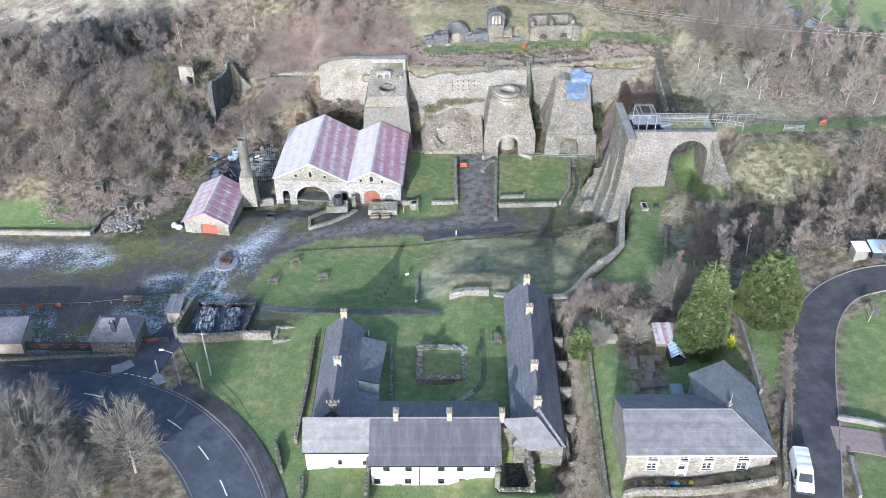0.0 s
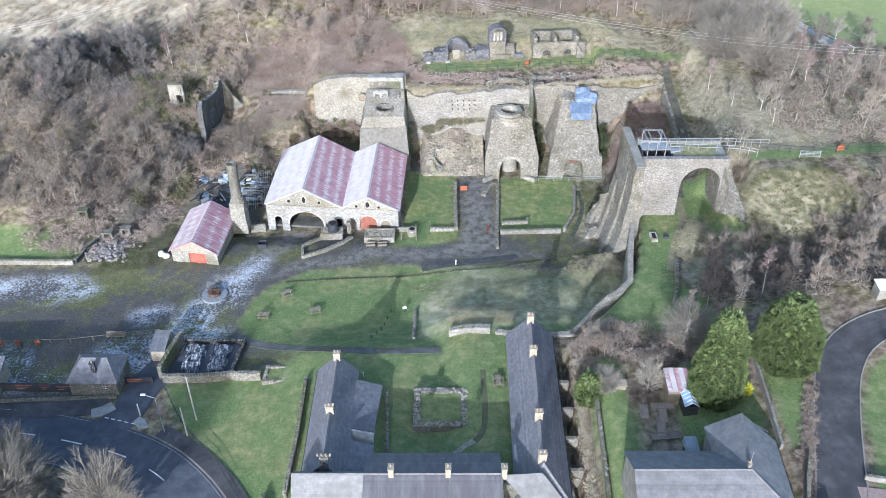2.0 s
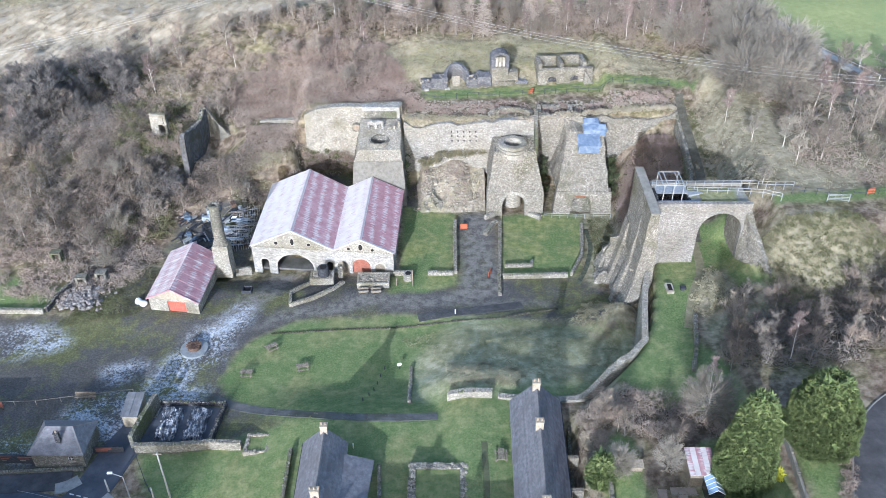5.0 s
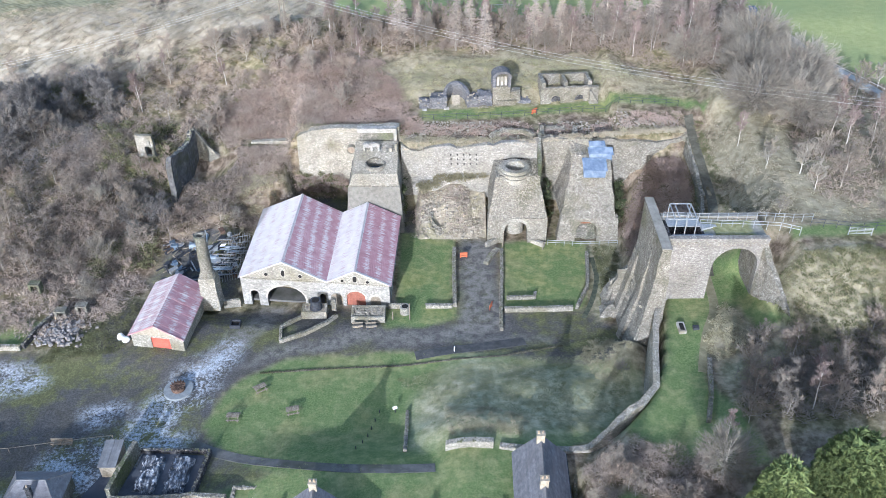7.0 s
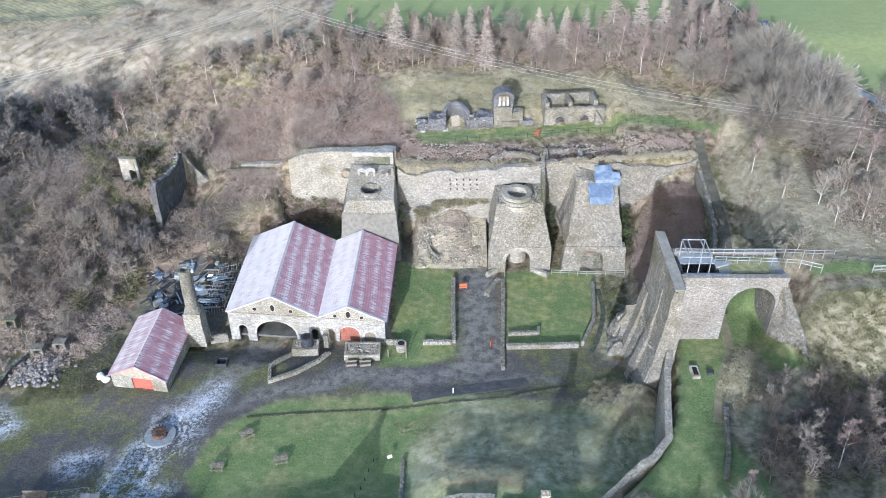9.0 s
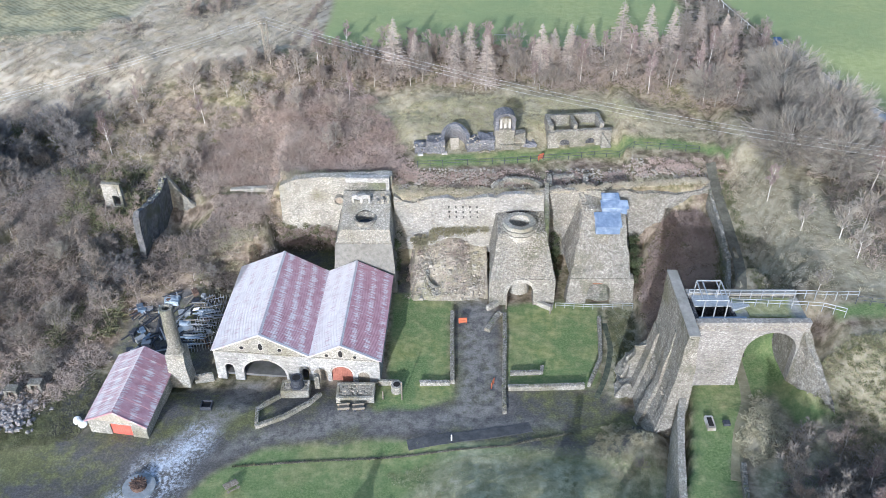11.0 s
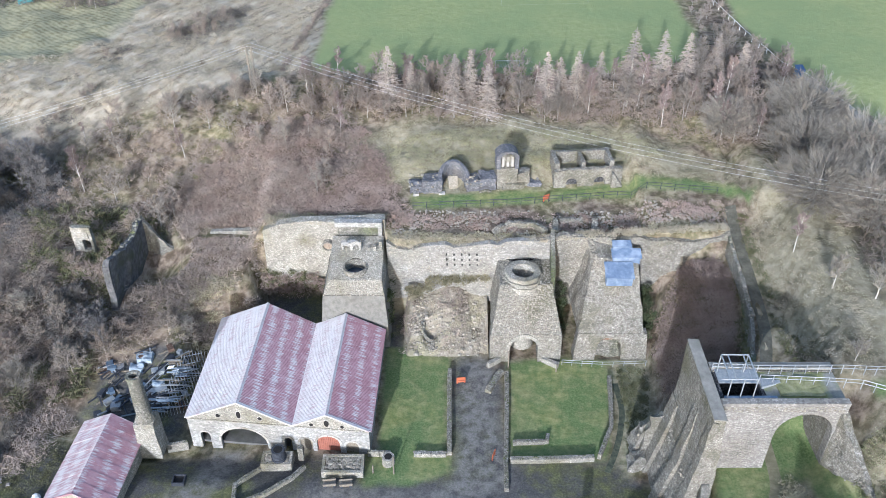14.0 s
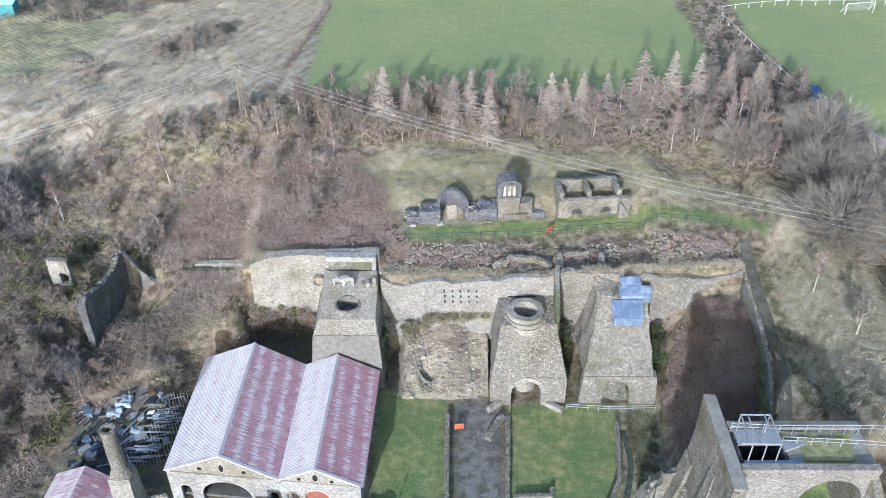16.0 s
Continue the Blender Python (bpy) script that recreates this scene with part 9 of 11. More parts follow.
for _ in range(420):
    x, y = rngs.gauss(-60, 1.9), rngs.gauss(117.6, 2.0)
    if x > -63.2 and y > 114.6:
        rock(vs, fs, (x, y, height(x, y) + 0.15 + 0.5 * rngs.random() ** 2), rngs.uniform(0.1, 0.38), rngs)
tagged(raw("rubble_heap", vs, fs, mat("grey_rubble", [(0.12, 0.11, 0.10), (0.24, 0.22, 0.21), (0.42, 0.40, 0.38)], 1.5, 0.95, 0.3)), "heap of grey stone rubble below the terrace", "rubble", kind="stuff")
for x, y in ((-60.4, 121.2), (-57.6, 122.6), (-66, 126)):
    th = thing("brick_culvert", "dark square stone opening half buried in the bank", "ruin", "bank openings")
    z = height(x, y)
    bm = bmesh.new()
    for a in ((-0.9, -0.5, 0, 1.6), (0.5, 0.9, 0, 1.6)):
        box(bm, x + a[0], x + a[1], y - 0.5, y + 0.8, z - 0.4, z + 1.5)
    box(bm, x - 0.9, x + 0.9, y - 0.5, y + 0.8, z + 1.5, z + 1.8)
    part("surround", bm, M_STONE_MOSS, th)
    # Near-black back: the shade inside the opening is painted.
    bm = bmesh.new()
    box(bm, x - 0.5, x + 0.5, y + 0.3, y + 0.8, z - 0.3, z + 1.5)
    part("opening", bm, M_DARK, th)


# ---- scrap yard behind the store ----
GIRDER = ((-40.7, 134.4), (-38.0, 139.3))
SHEETS = ((-38.1, 137.9), (-37.5, 137.6))
TARPS = ((-43.0, 138.0, 0.9), (-42.2, 139.6, 1.1), (-39.4, 135.4, 0.8))


def scrap():
    r = random.Random(21)
    blue = mat("blue_scrap", [(0.07, 0.10, 0.15), (0.13, 0.18, 0.24)], 1, 0.6, 0.1)
    pale_blue = mat("pale_blue_tarp", [(0.17, 0.215, 0.26), (0.27, 0.32, 0.37), (0.42, 0.46, 0.50)], 1.6, 0.6, 0.2)
    place = lambda: (lambda x: (x, r.uniform(130.5, 140.5) + (x + 42) * 0.22))(r.uniform(-47.5, -35.5))
    for _ in range(95):
        x, y = place()
        a, ln = r.choice((0.5, 2.0, 1.1)) + r.uniform(-0.3, 0.3), r.uniform(1.0, 3.4)
        z = height(x, y) + r.uniform(0.05, 0.9)
        bm = bmesh.new()
        mm = lambda u, v, w: Vector((x + math.cos(a) * u - math.sin(a) * v, y + math.sin(a) * u + math.cos(a) * v, z + w + u * r.choice((0, 0))))
        box(bm, -ln / 2, ln / 2, -0.1, 0.1, 0, 0.14, mm)
        tagged(part("scrap_beam", bm, r.choice((M_STEEL, M_STEEL_DARK, M_WOOD, M_STEEL_DARK, M_STEEL_DARK, M_STEEL_DARK))), "loose beam in the scrap yard", "beam", "scrap")
    for _ in range(34):
        x, y = place()
        a, w, d = r.uniform(0, 3), r.uniform(0.5, 1.3), r.uniform(0.5, 1.6)
        z = height(x, y)
        bm = bmesh.new()
        mm = lambda u, v, q: Vector((x + math.cos(a) * u - math.sin(a) * v, y + math.sin(a) * u + math.cos(a) * v, z + q))
        box(bm, -w / 2, w / 2, -d / 2, d / 2, -0.1, r.uniform(0.15, 0.8), mm)
        tagged(part("scrap_crate", bm, r.choice((M_STEEL_DARK, M_RUST_OLD, blue, blue, M_STEEL_DARK, M_WOOD, M_STEEL))), "crate or sheet dumped in the scrap yard", "crate", "scrap")
    th = thing("scaffold_rack", "dense rack of upright grey scaffold poles", "scaffold")
    for i in range(13):
        for j in range(8):
            x, y = -38.4 + 0.4 * i + 0.22 * j, 130.8 + 1.5 * j + 0.12 * i
            if x > -33.9:
                continue
            z = height(x, y)
            bm = bmesh.new()
            tube(bm, (x, y, z - 0.2), (x + 0.1, y, z + r.uniform(1.4, 2.4)), 0.04, 0.04, 4)
            part("pole", bm, M_STEEL, th)
    for j in range(7):
        y = 131.2 + 1.5 * j
        z = height(-37, y)
        bm = bmesh.new()
        tube(bm, (-38.4 + 0.22 * j, y, z + 1.2), (-34.4, y + 0.9, z + 1.2), 0.05, 0.05, 4)
        part("rail", bm, M_STEEL, th)
    for i in range(46):
        y = r.uniform(130.6, 139.5)
        x = -38.2 + 0.14 * (y - 131) + r.uniform(-1.0, 1.6)
        z = height(x, y) + r.uniform(0.3, 1.5)
        ln = r.uniform(0.8, 1.7)
        bm = bmesh.new()
        box(bm, x - ln, x + ln, y - 0.11, y + 0.11, z, z + 0.05)
        part("board", bm, r.choice((M_PAD, pale_blue, pale_blue, M_WOOD, M_STEEL)), th)
    girder = thing("lattice_girder", "long pale steel lattice girder lying on the scrap", "girder")
    m = frame_map(GIRDER[0], GIRDER[1])
    ln = math.dist(*GIRDER)
    z0 = height(*GIRDER[0]) + 0.7
    chords = ((0, 0), (0.6, 0), (0.3, 0.5))
    for v, w in chords:
        bm = bmesh.new()
        tube(bm, m(0, v, z0 + w), m(ln, v, z0 + w + 0.4), 0.06, 0.06, 5)
        part("chord", bm, M_STEEL, girder)
    n = int(ln / 0.55)
    for i in range(n):
        bm = bmesh.new()
        for (v0, w0), (v1, w1) in ((chords[0], chords[1]), (chords[1], chords[2]), (chords[2], chords[0])):
            tube(bm, m(ln * i / n, v0, z0 + w0 + 0.4 * i / n), m(ln * (i + 1) / n, v1, z0 + w1 + 0.4 * (i + 1) / n), 0.03, 0.03, 4)
        part("lacing", bm, M_STEEL, girder)
    for x, y in SHEETS:
        z = height(x, y) + 0.8
        bm = bmesh.new()
        solid(bm, [(x - 0.5, y - 0.35, z), (x + 0.35, y - 0.1, z), (x + 0.5, y + 0.3, z + 0.12), (x - 0.35, y + 0.1, z + 0.12)], [(x - 0.5, y - 0.35, z + 0.06), (x + 0.35, y - 0.1, z + 0.06), (x + 0.5, y + 0.3, z + 0.18), (x - 0.35, y + 0.1, z + 0.18)])
        tagged(part("white_panel", bm, M_WHITE_PAINT), "small white panel lying on the scrap", "panel", "white panels")
    for x, y, w in TARPS:
        z = height(x, y)
        bm = bmesh.new()
        box(bm, x - w, x + w, y - w * 0.7, y + w * 0.7, z - 0.1, z + 0.8)
        rough(bm, 0.3, 1.3, 5, x, keep_low=z)
        tagged(part("tarpaulin", bm, pale_blue), "crumpled pale blue tarpaulin over stacked scrap", "tarpaulin", "tarpaulins")


scrap()


# ---- lamp posts, poles and wires ----
def street_lamp(x, y, high, ax, ay):
    th = thing("street_lamp", "pale steel street lamp with a short arm", "lamp")
    z = height(x, y)
    bm = bmesh.new()
    tube(bm, (x, y, z - 0.2), (x, y, z + high), 0.1, 0.06, 8)
    part("column", bm, M_STEEL, th)
    bm = bmesh.new()
    tube(bm, (x, y, z + high), (x + ax, y + ay, z + high + 0.15), 0.05, 0.05, 6)
    part("arm", bm, M_STEEL, th)
    bm = bmesh.new()
    box(bm, x + ax - 0.4, x + ax + 0.2, y + ay - 0.14, y + ay + 0.14, z + high + 0.08, z + high + 0.22)
    part("lantern", bm, M_WHITE_PAINT, th)


def pole(x, y, z0, z1, label, arm=0.0):
    th = thing("utility_pole", label, "pole", "poles")
    bm = bmesh.new()
    tube(bm, (x, y, z0), (x, y, z1), 0.14, 0.1, 8)
    part("shaft", bm, M_POLE if y < 100 else M_WOOD, th)
    if arm:
        bm = bmesh.new()
        box(bm, x - arm, x + arm, y - 0.06, y + 0.06, z1 - 0.3, z1 - 0.15)
        part("crossarm", bm, M_WOOD, th)


street_lamp(-38.85, 76.4, 6.7, -1.6, 0.5)
pole(-35.6, 75.8, -0.6, 5.5, "plain upright grey timber pole by the pavement")
pole(-34.9, 78.4, 0.2, 8.7, "grey timber telegraph pole with a pale cap", 0.5)
pole(-43.0, 79.4, -0.2, 2.4, "short signpost by the works entrance")
for dx in (0, 0.9):
    pole(-34.2 + dx, 192.0, 15.0, 28.2, "one of a pair of dark timber power poles", 0.9)
pole(78.3, 140.0, 17, 27.8, "tall timber power pole on the eastern hill", 1.1)


def wires(name, a, b, sag, gaps, label):
    th = thing(name, label, "wire")
    for o in gaps:
        pts = []
        for i in range(25):
            f = i / 24
            pts.append(Vector(a).lerp(Vector(b), f) + Vector((0, o[0], o[1] - sag * 4 * f * (1 - f))))
        polytube(pts, 0.017, 3, "cable", M_CABLE, th)


wires("power_line", (-33.7, 192, 28.0), (78.3, 140.0, 27.6), 3.3, ((1.5, 0.0), (0, 0.05), (-1.5, 0)), "three thin pale overhead power cables")
wires("power_line", (-33.7, 192, 28.0), (-120, 122, 31), 2.6, ((1.5, 0.0), (0, 0.05), (-1.5, 0)), "three thin overhead power cables over the wood")
wires("power_line", (78.3, 140.0, 27.6), (150, 106, 31), 1.4, ((0.9, 0.0), (-0.9, 0)), "thin overhead power cables on the hill")

# ---- sports ground ----
railing([(100, 240), (75.6, 239.4), (60.8, 237), (60.0, 232.5), (62, 215), (64.4, 199.5), (67.3, 193.5), (72.6, 179.1), (76, 170), (82, 158)], height, "white post and rail fence round the pitch", 1.1, 3.0, M_WHITE_PAINT, False, "pitch_fence")
bank = ribbon("pitch_wall", [(67.0, 192.6), (69.4, 186), (72.0, 178.6), (76, 168), (80, 158)], 1.6, 0.9, mat("frosty_concrete", [(0.26, 0.28, 0.28), (0.42, 0.44, 0.45)], 0.6, 0.85, 0.1), thick=1.6)[0]
tagged(bank, "pale concrete path strip along the pitch fence", "path", kind="structure")


M_PITCH_LINE = mat("worn_pitch_line", [(0.27, 0.31, 0.19), (0.42, 0.44, 0.36)], 0.8, 0.9, 0.1)


def goal(x, y, a, w, h, label, paint=M_WHITE_PAINT):
    th = thing("goal", label, "goal", "goals")
    m = lambda u, v, z: Vector((x + math.cos(a) * u - math.sin(a) * v, y + math.sin(a) * u + math.cos(a) * v, height(x, y) + z))
    for u in (0, w):
        bm = bmesh.new()
        tube(bm, m(u, 0, -0.2), m(u, 0, h), 0.05, 0.05)
        part("post", bm, paint, th)
        bm = bmesh.new()
        tube(bm, m(u, 0, h), m(u, 1.6, 0), 0.04, 0.04)
        part("stay", bm, paint, th)
    bm = bmesh.new()
    tube(bm, m(0, 0, h), m(w, 0, h), 0.05, 0.05)
    part("crossbar", bm, paint, th)
    bm = bmesh.new()
    n = 14
    for i in range(n + 1):
        tube(bm, m(w * i / n, 0, h), m(w * i / n, 1.6, 0), 0.015, 0.015, 3)
    for j in range(1, 6):
        tube(bm, m(0, 1.6 * j / 6, h - h * j / 6), m(w, 1.6 * j / 6, h - h * j / 6), 0.015, 0.015, 3)
    part("net", bm, paint, th)


goal(86.0, 234.0, 0.2, 6.6, 2.4, "white goal with a net on the pitch")
goal(10.6, 199.6, 0.05, 4.5, 2.2, "small bare greyed goal at the field edge", M_STEEL)
for a, b in (((13.4, 233.7), (14.9, 250)), ((13.4, 233.7), (33.0, 235.4)), ((33.0, 235.4), (34, 250)), ((27.5, 204), (29, 210))):
    ln = ribbon("pitch_line", [a, ((a[0] + b[0]) / 2, (a[1] + b[1]) / 2), b], 0.1, 0.03, M_PITCH_LINE)[0]
    tagged(ln, "faded white line on the grass pitch", "pitch line", kind="structure")


# ---- stubs of walls on the terrace behind the furnace tops ----
stone_wall([(17.9, 154.8), (18.2, 158.4)], 1.3, 0.8, "broken stub of wall above the furnaces", M_STONE, M_RUBBLE, seed=61, jag=0.8, name="ruined_wall", category="ruin")
stone_wall([(23.9, 154.6), (24.2, 158.0)], 1.1, 0.8, "broken stub of wall above the furnaces", M_STONE, M_RUBBLE, seed=62, jag=0.8, name="ruined_wall", category="ruin")
stone_wall([(18.6, 158.8), (22.4, 159.0)], 0.7, 0.6, "low ruined footing on the furnace bank", M_STONE, M_RUBBLE, seed=63, jag=0.5, name="ruined_wall", category="ruin")
stone_wall([(8.6, 155.6), (11.0, 157.4), (14.8, 157.6), (16.6, 155.6)], 0.8, 0.7, "curved broken wall behind the furnace throat", M_STONE, M_RUBBLE, seed=64, jag=0.6, name="ruined_wall", category="ruin")
railing([(18.6, 141.3), (24.5, 140.9), (31.0, 141.2)], height, "thin steel guard rail before the furnace mouths", 1.0, 1.6, M_STEEL)

r_bank = random.Random(88)
bv, bf = [], []
for _ in range(1500):
    x, y = r_bank.uniform(-7, 43), r_bank.uniform(154, 161.5)
    if noise.noise(Vector((x * 0.22, y * 0.3, 1.5))) > -0.05:
        rock(bv, bf, (x, y, height(x, y) + 0.08), r_bank.uniform(0.06, 0.26), r_bank)
tagged(raw("bank_rubble", bv, bf, M_RUBBLE), "scattered grey stones and masonry on the furnace bank", "rubble", kind="stuff")


def field_gate(a, b, label):
    th = thing("field_gate", label, "gate")
    za, zb = height(*a), height(*b)
    P = lambda f, z: Vector((a[0] + (b[0] - a[0]) * f, a[1] + (b[1] - a[1]) * f, za + (zb - za) * f + z))
    for f in (0.0, 1.0):
        bm = bmesh.new()
        tube(bm, P(f, -0.2), P(f, 1.35), 0.06, 0.06, 6)
        part("gate_post", bm, M_STEEL, th)
    for z in (0.3, 0.55, 0.8, 1.05, 1.25):
        bm = bmesh.new()
        tube(bm, P(0, z), P(1, z), 0.035, 0.035, 5)
        part("bar", bm, M_STEEL, th)
    for f in (0.33, 0.66):
        bm = bmesh.new()
        tube(bm, P(f, 0.3), P(f, 1.25), 0.03, 0.03, 5)
        part("upright", bm, M_STEEL, th)


field_gate((57.6, 117.6), (60.8, 117.4), "galvanised steel field gate beside the high path")


# ---- plants ----
def cones(segs, sides=3):
    """Tapered twigs: an array of rows (p, q, r) becomes slim cones."""
    segs = np.asarray(segs, float).reshape(-1, 7)
    p, q, r = segs[:, :3], segs[:, 3:6], segs[:, 6:7]
    d = q - p
    d /= np.linalg.norm(d, axis=1, keepdims=True) + 1e-9
    ref = np.where(np.abs(d[:, 2:3]) < 0.9, [[0, 0, 1.0]], [[1.0, 0, 0]])
    u = np.cross(d, ref)
    u /= np.linalg.norm(u, axis=1, keepdims=True) + 1e-9
    w = np.cross(d, u)
    vs = [p + r * (u * math.cos(6.2832 * i / sides) + w * math.sin(6.2832 * i / sides)) for i in range(sides)] + [q]
    k = sides + 1
    verts = np.stack(vs, 1).reshape(-1, 3)
    n = len(segs)
    base = np.arange(n)[:, None] * k
    tris = np.concatenate([base + np.array([[i, (i + 1) % sides, sides]]) for i in range(sides)])
    return verts, tris


def slivers(segs, seed=1):
    """The finest twigs: one slim three-cornered blade each, turned at random."""
    segs = np.asarray(segs, float).reshape(-1, 7)
    p, q, r = segs[:, :3], segs[:, 3:6], segs[:, 6:7] * 1.3
    d = q - p
    side = np.cross(d, np.random.RandomState(seed).normal(size=d.shape))
    side /= np.linalg.norm(side, axis=1, keepdims=True) + 1e-9
    verts = np.stack([p - side * r, p + side * r, q], 1).reshape(-1, 3)
    return verts, np.arange(len(segs) * 3).reshape(-1, 3)


def np_mesh(name, verts, tris, material):
    me = bpy.data.meshes.new(name)
    nv, nt = len(verts), len(tris)
    me.vertices.add(nv)
    me.vertices.foreach_set("co", np.asarray(verts, np.float32).ravel())
    me.loops.add(nt * 3)
    me.loops.foreach_set("vertex_index", np.asarray(tris, np.int32).ravel())
    me.polygons.add(nt)
    me.polygons.foreach_set("loop_start", np.arange(0, nt * 3, 3, dtype=np.int32))
    me.update(calc_edges=True)
    me.materials.append(material)
    return me


def trunk_mesh(paths, material, k=6):
    """Limbs as bent tapering tubes: each path is rows of (x, y, z, r)."""
    vs, fs = [], []
    for path in paths:
        base = len(vs)
        n = len(path)
        for i, (x, y, z, r) in enumerate(path):
            a, b = path[max(i - 1, 0)], path[min(i + 1, n - 1)]
            d = Vector((b[0] - a[0], b[1] - a[1], b[2] - a[2])).normalized()
            u = d.orthogonal().normalized()
            w = d.cross(u)
            for j in range(k):
                c, s = math.cos(6.2832 * j / k), math.sin(6.2832 * j / k)
                vs.append(Vector((x, y, z)) + (u * c + w * s) * r)
        for i in range(n - 1):
            for j in range(k):
                fs.append((base + i * k + j, base + i * k + (j + 1) % k, base + (i + 1) * k + (j + 1) % k, base + (i + 1) * k + j))
        fs.append(tuple(base + (n - 1) * k + j for j in range(k)))
    me = bpy.data.meshes.new("trunk")
    me.from_pydata([tuple(v) for v in vs], [], fs)
    me.materials.append(material)
    return me


def rand_dir(rng, about, spread):
    v = Vector(about).normalized()
    o = Vector((rng.gauss(0, 1), rng.gauss(0, 1), rng.gauss(0, 1)))
    return (v + o.normalized() * spread).normalized()


def bare_tree(seed, high, wide, twig, bark, label, category="tree", limbs=9, fork=0.22, upright=0.55, twigs=14, rt=0.021, girth=0.8):
    """A leafless broadleaf: trunk and limbs in one mesh, twigs in another."""
    rng = random.Random(seed)
    paths, segs = [], []
    r0 = (0.013 * high + 0.03) * girth
    lean = Vector((rng.uniform(-0.08, 0.08), rng.uniform(-0.08, 0.08), 1))
    trunk = []
    for i in range(7):
        f = i / 6
        p = lean * (high * 0.72 * f) + Vector((rng.uniform(-1, 1), rng.uniform(-1, 1), 0)) * 0.02 * high * f
        trunk.append((p.x, p.y, p.z - (0.3 if i == 0 else 0), r0 * (1 - 0.85 * f)))
    paths.append(trunk)
    for b in range(limbs):
        f = fork + (0.95 - fork) * (b + rng.random()) / limbs
        i = min(int(f * 6), 5)
        t = f * 6 - i
        o = Vector(trunk[i][:3]).lerp(Vector(trunk[i + 1][:3]), t)
        ang = b * 2.4 + rng.uniform(-0.4, 0.4)
        up = upright * (0.6 + 0.9 * f)
        d = Vector((math.cos(ang), math.sin(ang), up)).normalized()
        ln = wide * (1.05 - 0.55 * f) * rng.uniform(0.8, 1.15)
        limb, p = [], o
        for s in range(5):
            limb.append((p.x, p.y, p.z, r0 * 0.42 * (1 - f * 0.5) * (1 - s / 5.2)))
            d = rand_dir(rng, d + Vector((0, 0, 0.13)), 0.22)
            p = p + d * ln / 4.5
        paths.append(limb)
        for s in range(1, 5):
            for q in range(3):
                a = Vector(limb[s][:3])
                d2 = rand_dir(rng, d + Vector((0, 0, 0.3)), 0.8)
                l2 = ln * rng.uniform(0.32, 0.58) * (1.1 - 0.1 * s)
                e = a + d2 * l2
                segs.append((*a, *e, rt * 1.7))
                for _ in range(twigs):
                    g = rng.uniform(0.25, 1.0)
                    c = a.lerp(e, g)
                    d3 = rand_dir(rng, d2 + Vector((0, 0, 0.2)), 0.65)
                    e3 = c + d3 * l2 * rng.uniform(0.35, 0.7)
                    segs.append((*c, *e3, rt))
                    if rng.random() < 0.75:
                        c4 = c.lerp(e3, rng.uniform(0.3, 0.8))
                        e4 = c4 + rand_dir(rng, d3, 0.6) * l2 * rng.uniform(0.25, 0.45)
                        segs.append((*c4, *e4, rt * 0.8))
    th = thing(category if category != "tree" else "tree", label, "tree", "bare trees")
    ob = new("trunk", trunk_mesh(paths, bark))
    ob.parent = th
    v, t = slivers(segs, seed)
    ob = new("crown", np_mesh("crown", v, t, twig))
    ob.parent = th
    return th


def feather_tree(seed, high, wide, label, limbs=64):
    """A round-crowned leafless tree: straight limbs fan out to an egg-shaped crown of long fine twigs."""
    rng = random.Random(seed)
    paths, segs = [[(0, 0, -0.4, 0.24), (0.1, 0.05, high * 0.3, 0.17), (0.0, 0.1, high * 0.6, 0.10), (0.05, 0, high * 0.92, 0.02)]], []
    mid, half = high * 0.56, high * 0.46
    for i in range(limbs):
        f = (i + rng.random()) / limbs
        o = Vector((0, 0, high * (0.10 + 0.5 * f)))
        ang = i * 2.39996 + rng.uniform(-0.3, 0.3)
        tip_z = mid + half * (-0.75 + 1.7 * f)
        rad = wide * math.sqrt(max(0.02, 1 - ((tip_z - mid) / half) ** 2)) * rng.uniform(0.8, 1.1)
        tip = Vector((math.cos(ang) * rad, math.sin(ang) * rad, tip_z))
        bow = Vector((math.cos(ang), math.sin(ang), 0)) * 0.12 * rad
        limb = [o.lerp(tip, k / 4) + bow * math.sin(math.pi * k / 4) for k in range(5)]
        paths.append([(*p, 0.055 * (1 - 0.2 * k)) for k, p in enumerate(limb)])
        d = (tip - o).normalized()
        reach = (tip - o).length
        for _ in range(20):
            k = rng.uniform(0.9, 3.9)
            a = limb[int(k)].lerp(limb[int(k) + 1], k - int(k))
            d2 = rand_dir(rng, d + Vector((0, 0, 0.15)), 0.55)
            l2 = min(reach, wide * 1.2) * rng.uniform(0.22, 0.42)
            e = a + d2 * l2
            segs.append((*a, *e, 0.024))
            for _ in range(8):
                c = a.lerp(e, rng.uniform(0.15, 1.0))
                segs.append((*c, *(c + rand_dir(rng, d2, 0.5) * l2 * rng.uniform(0.4, 0.75)), 0.015))
    th = thing("tree", label, "tree", "bare trees")
    ob = new("trunk", trunk_mesh(paths, M_BARK))
    ob.parent = th
    v, t = slivers(segs, seed)
    ob = new("crown", np_mesh("crown", v, t, M_TWIG_PALE))
    ob.parent = th
    return th


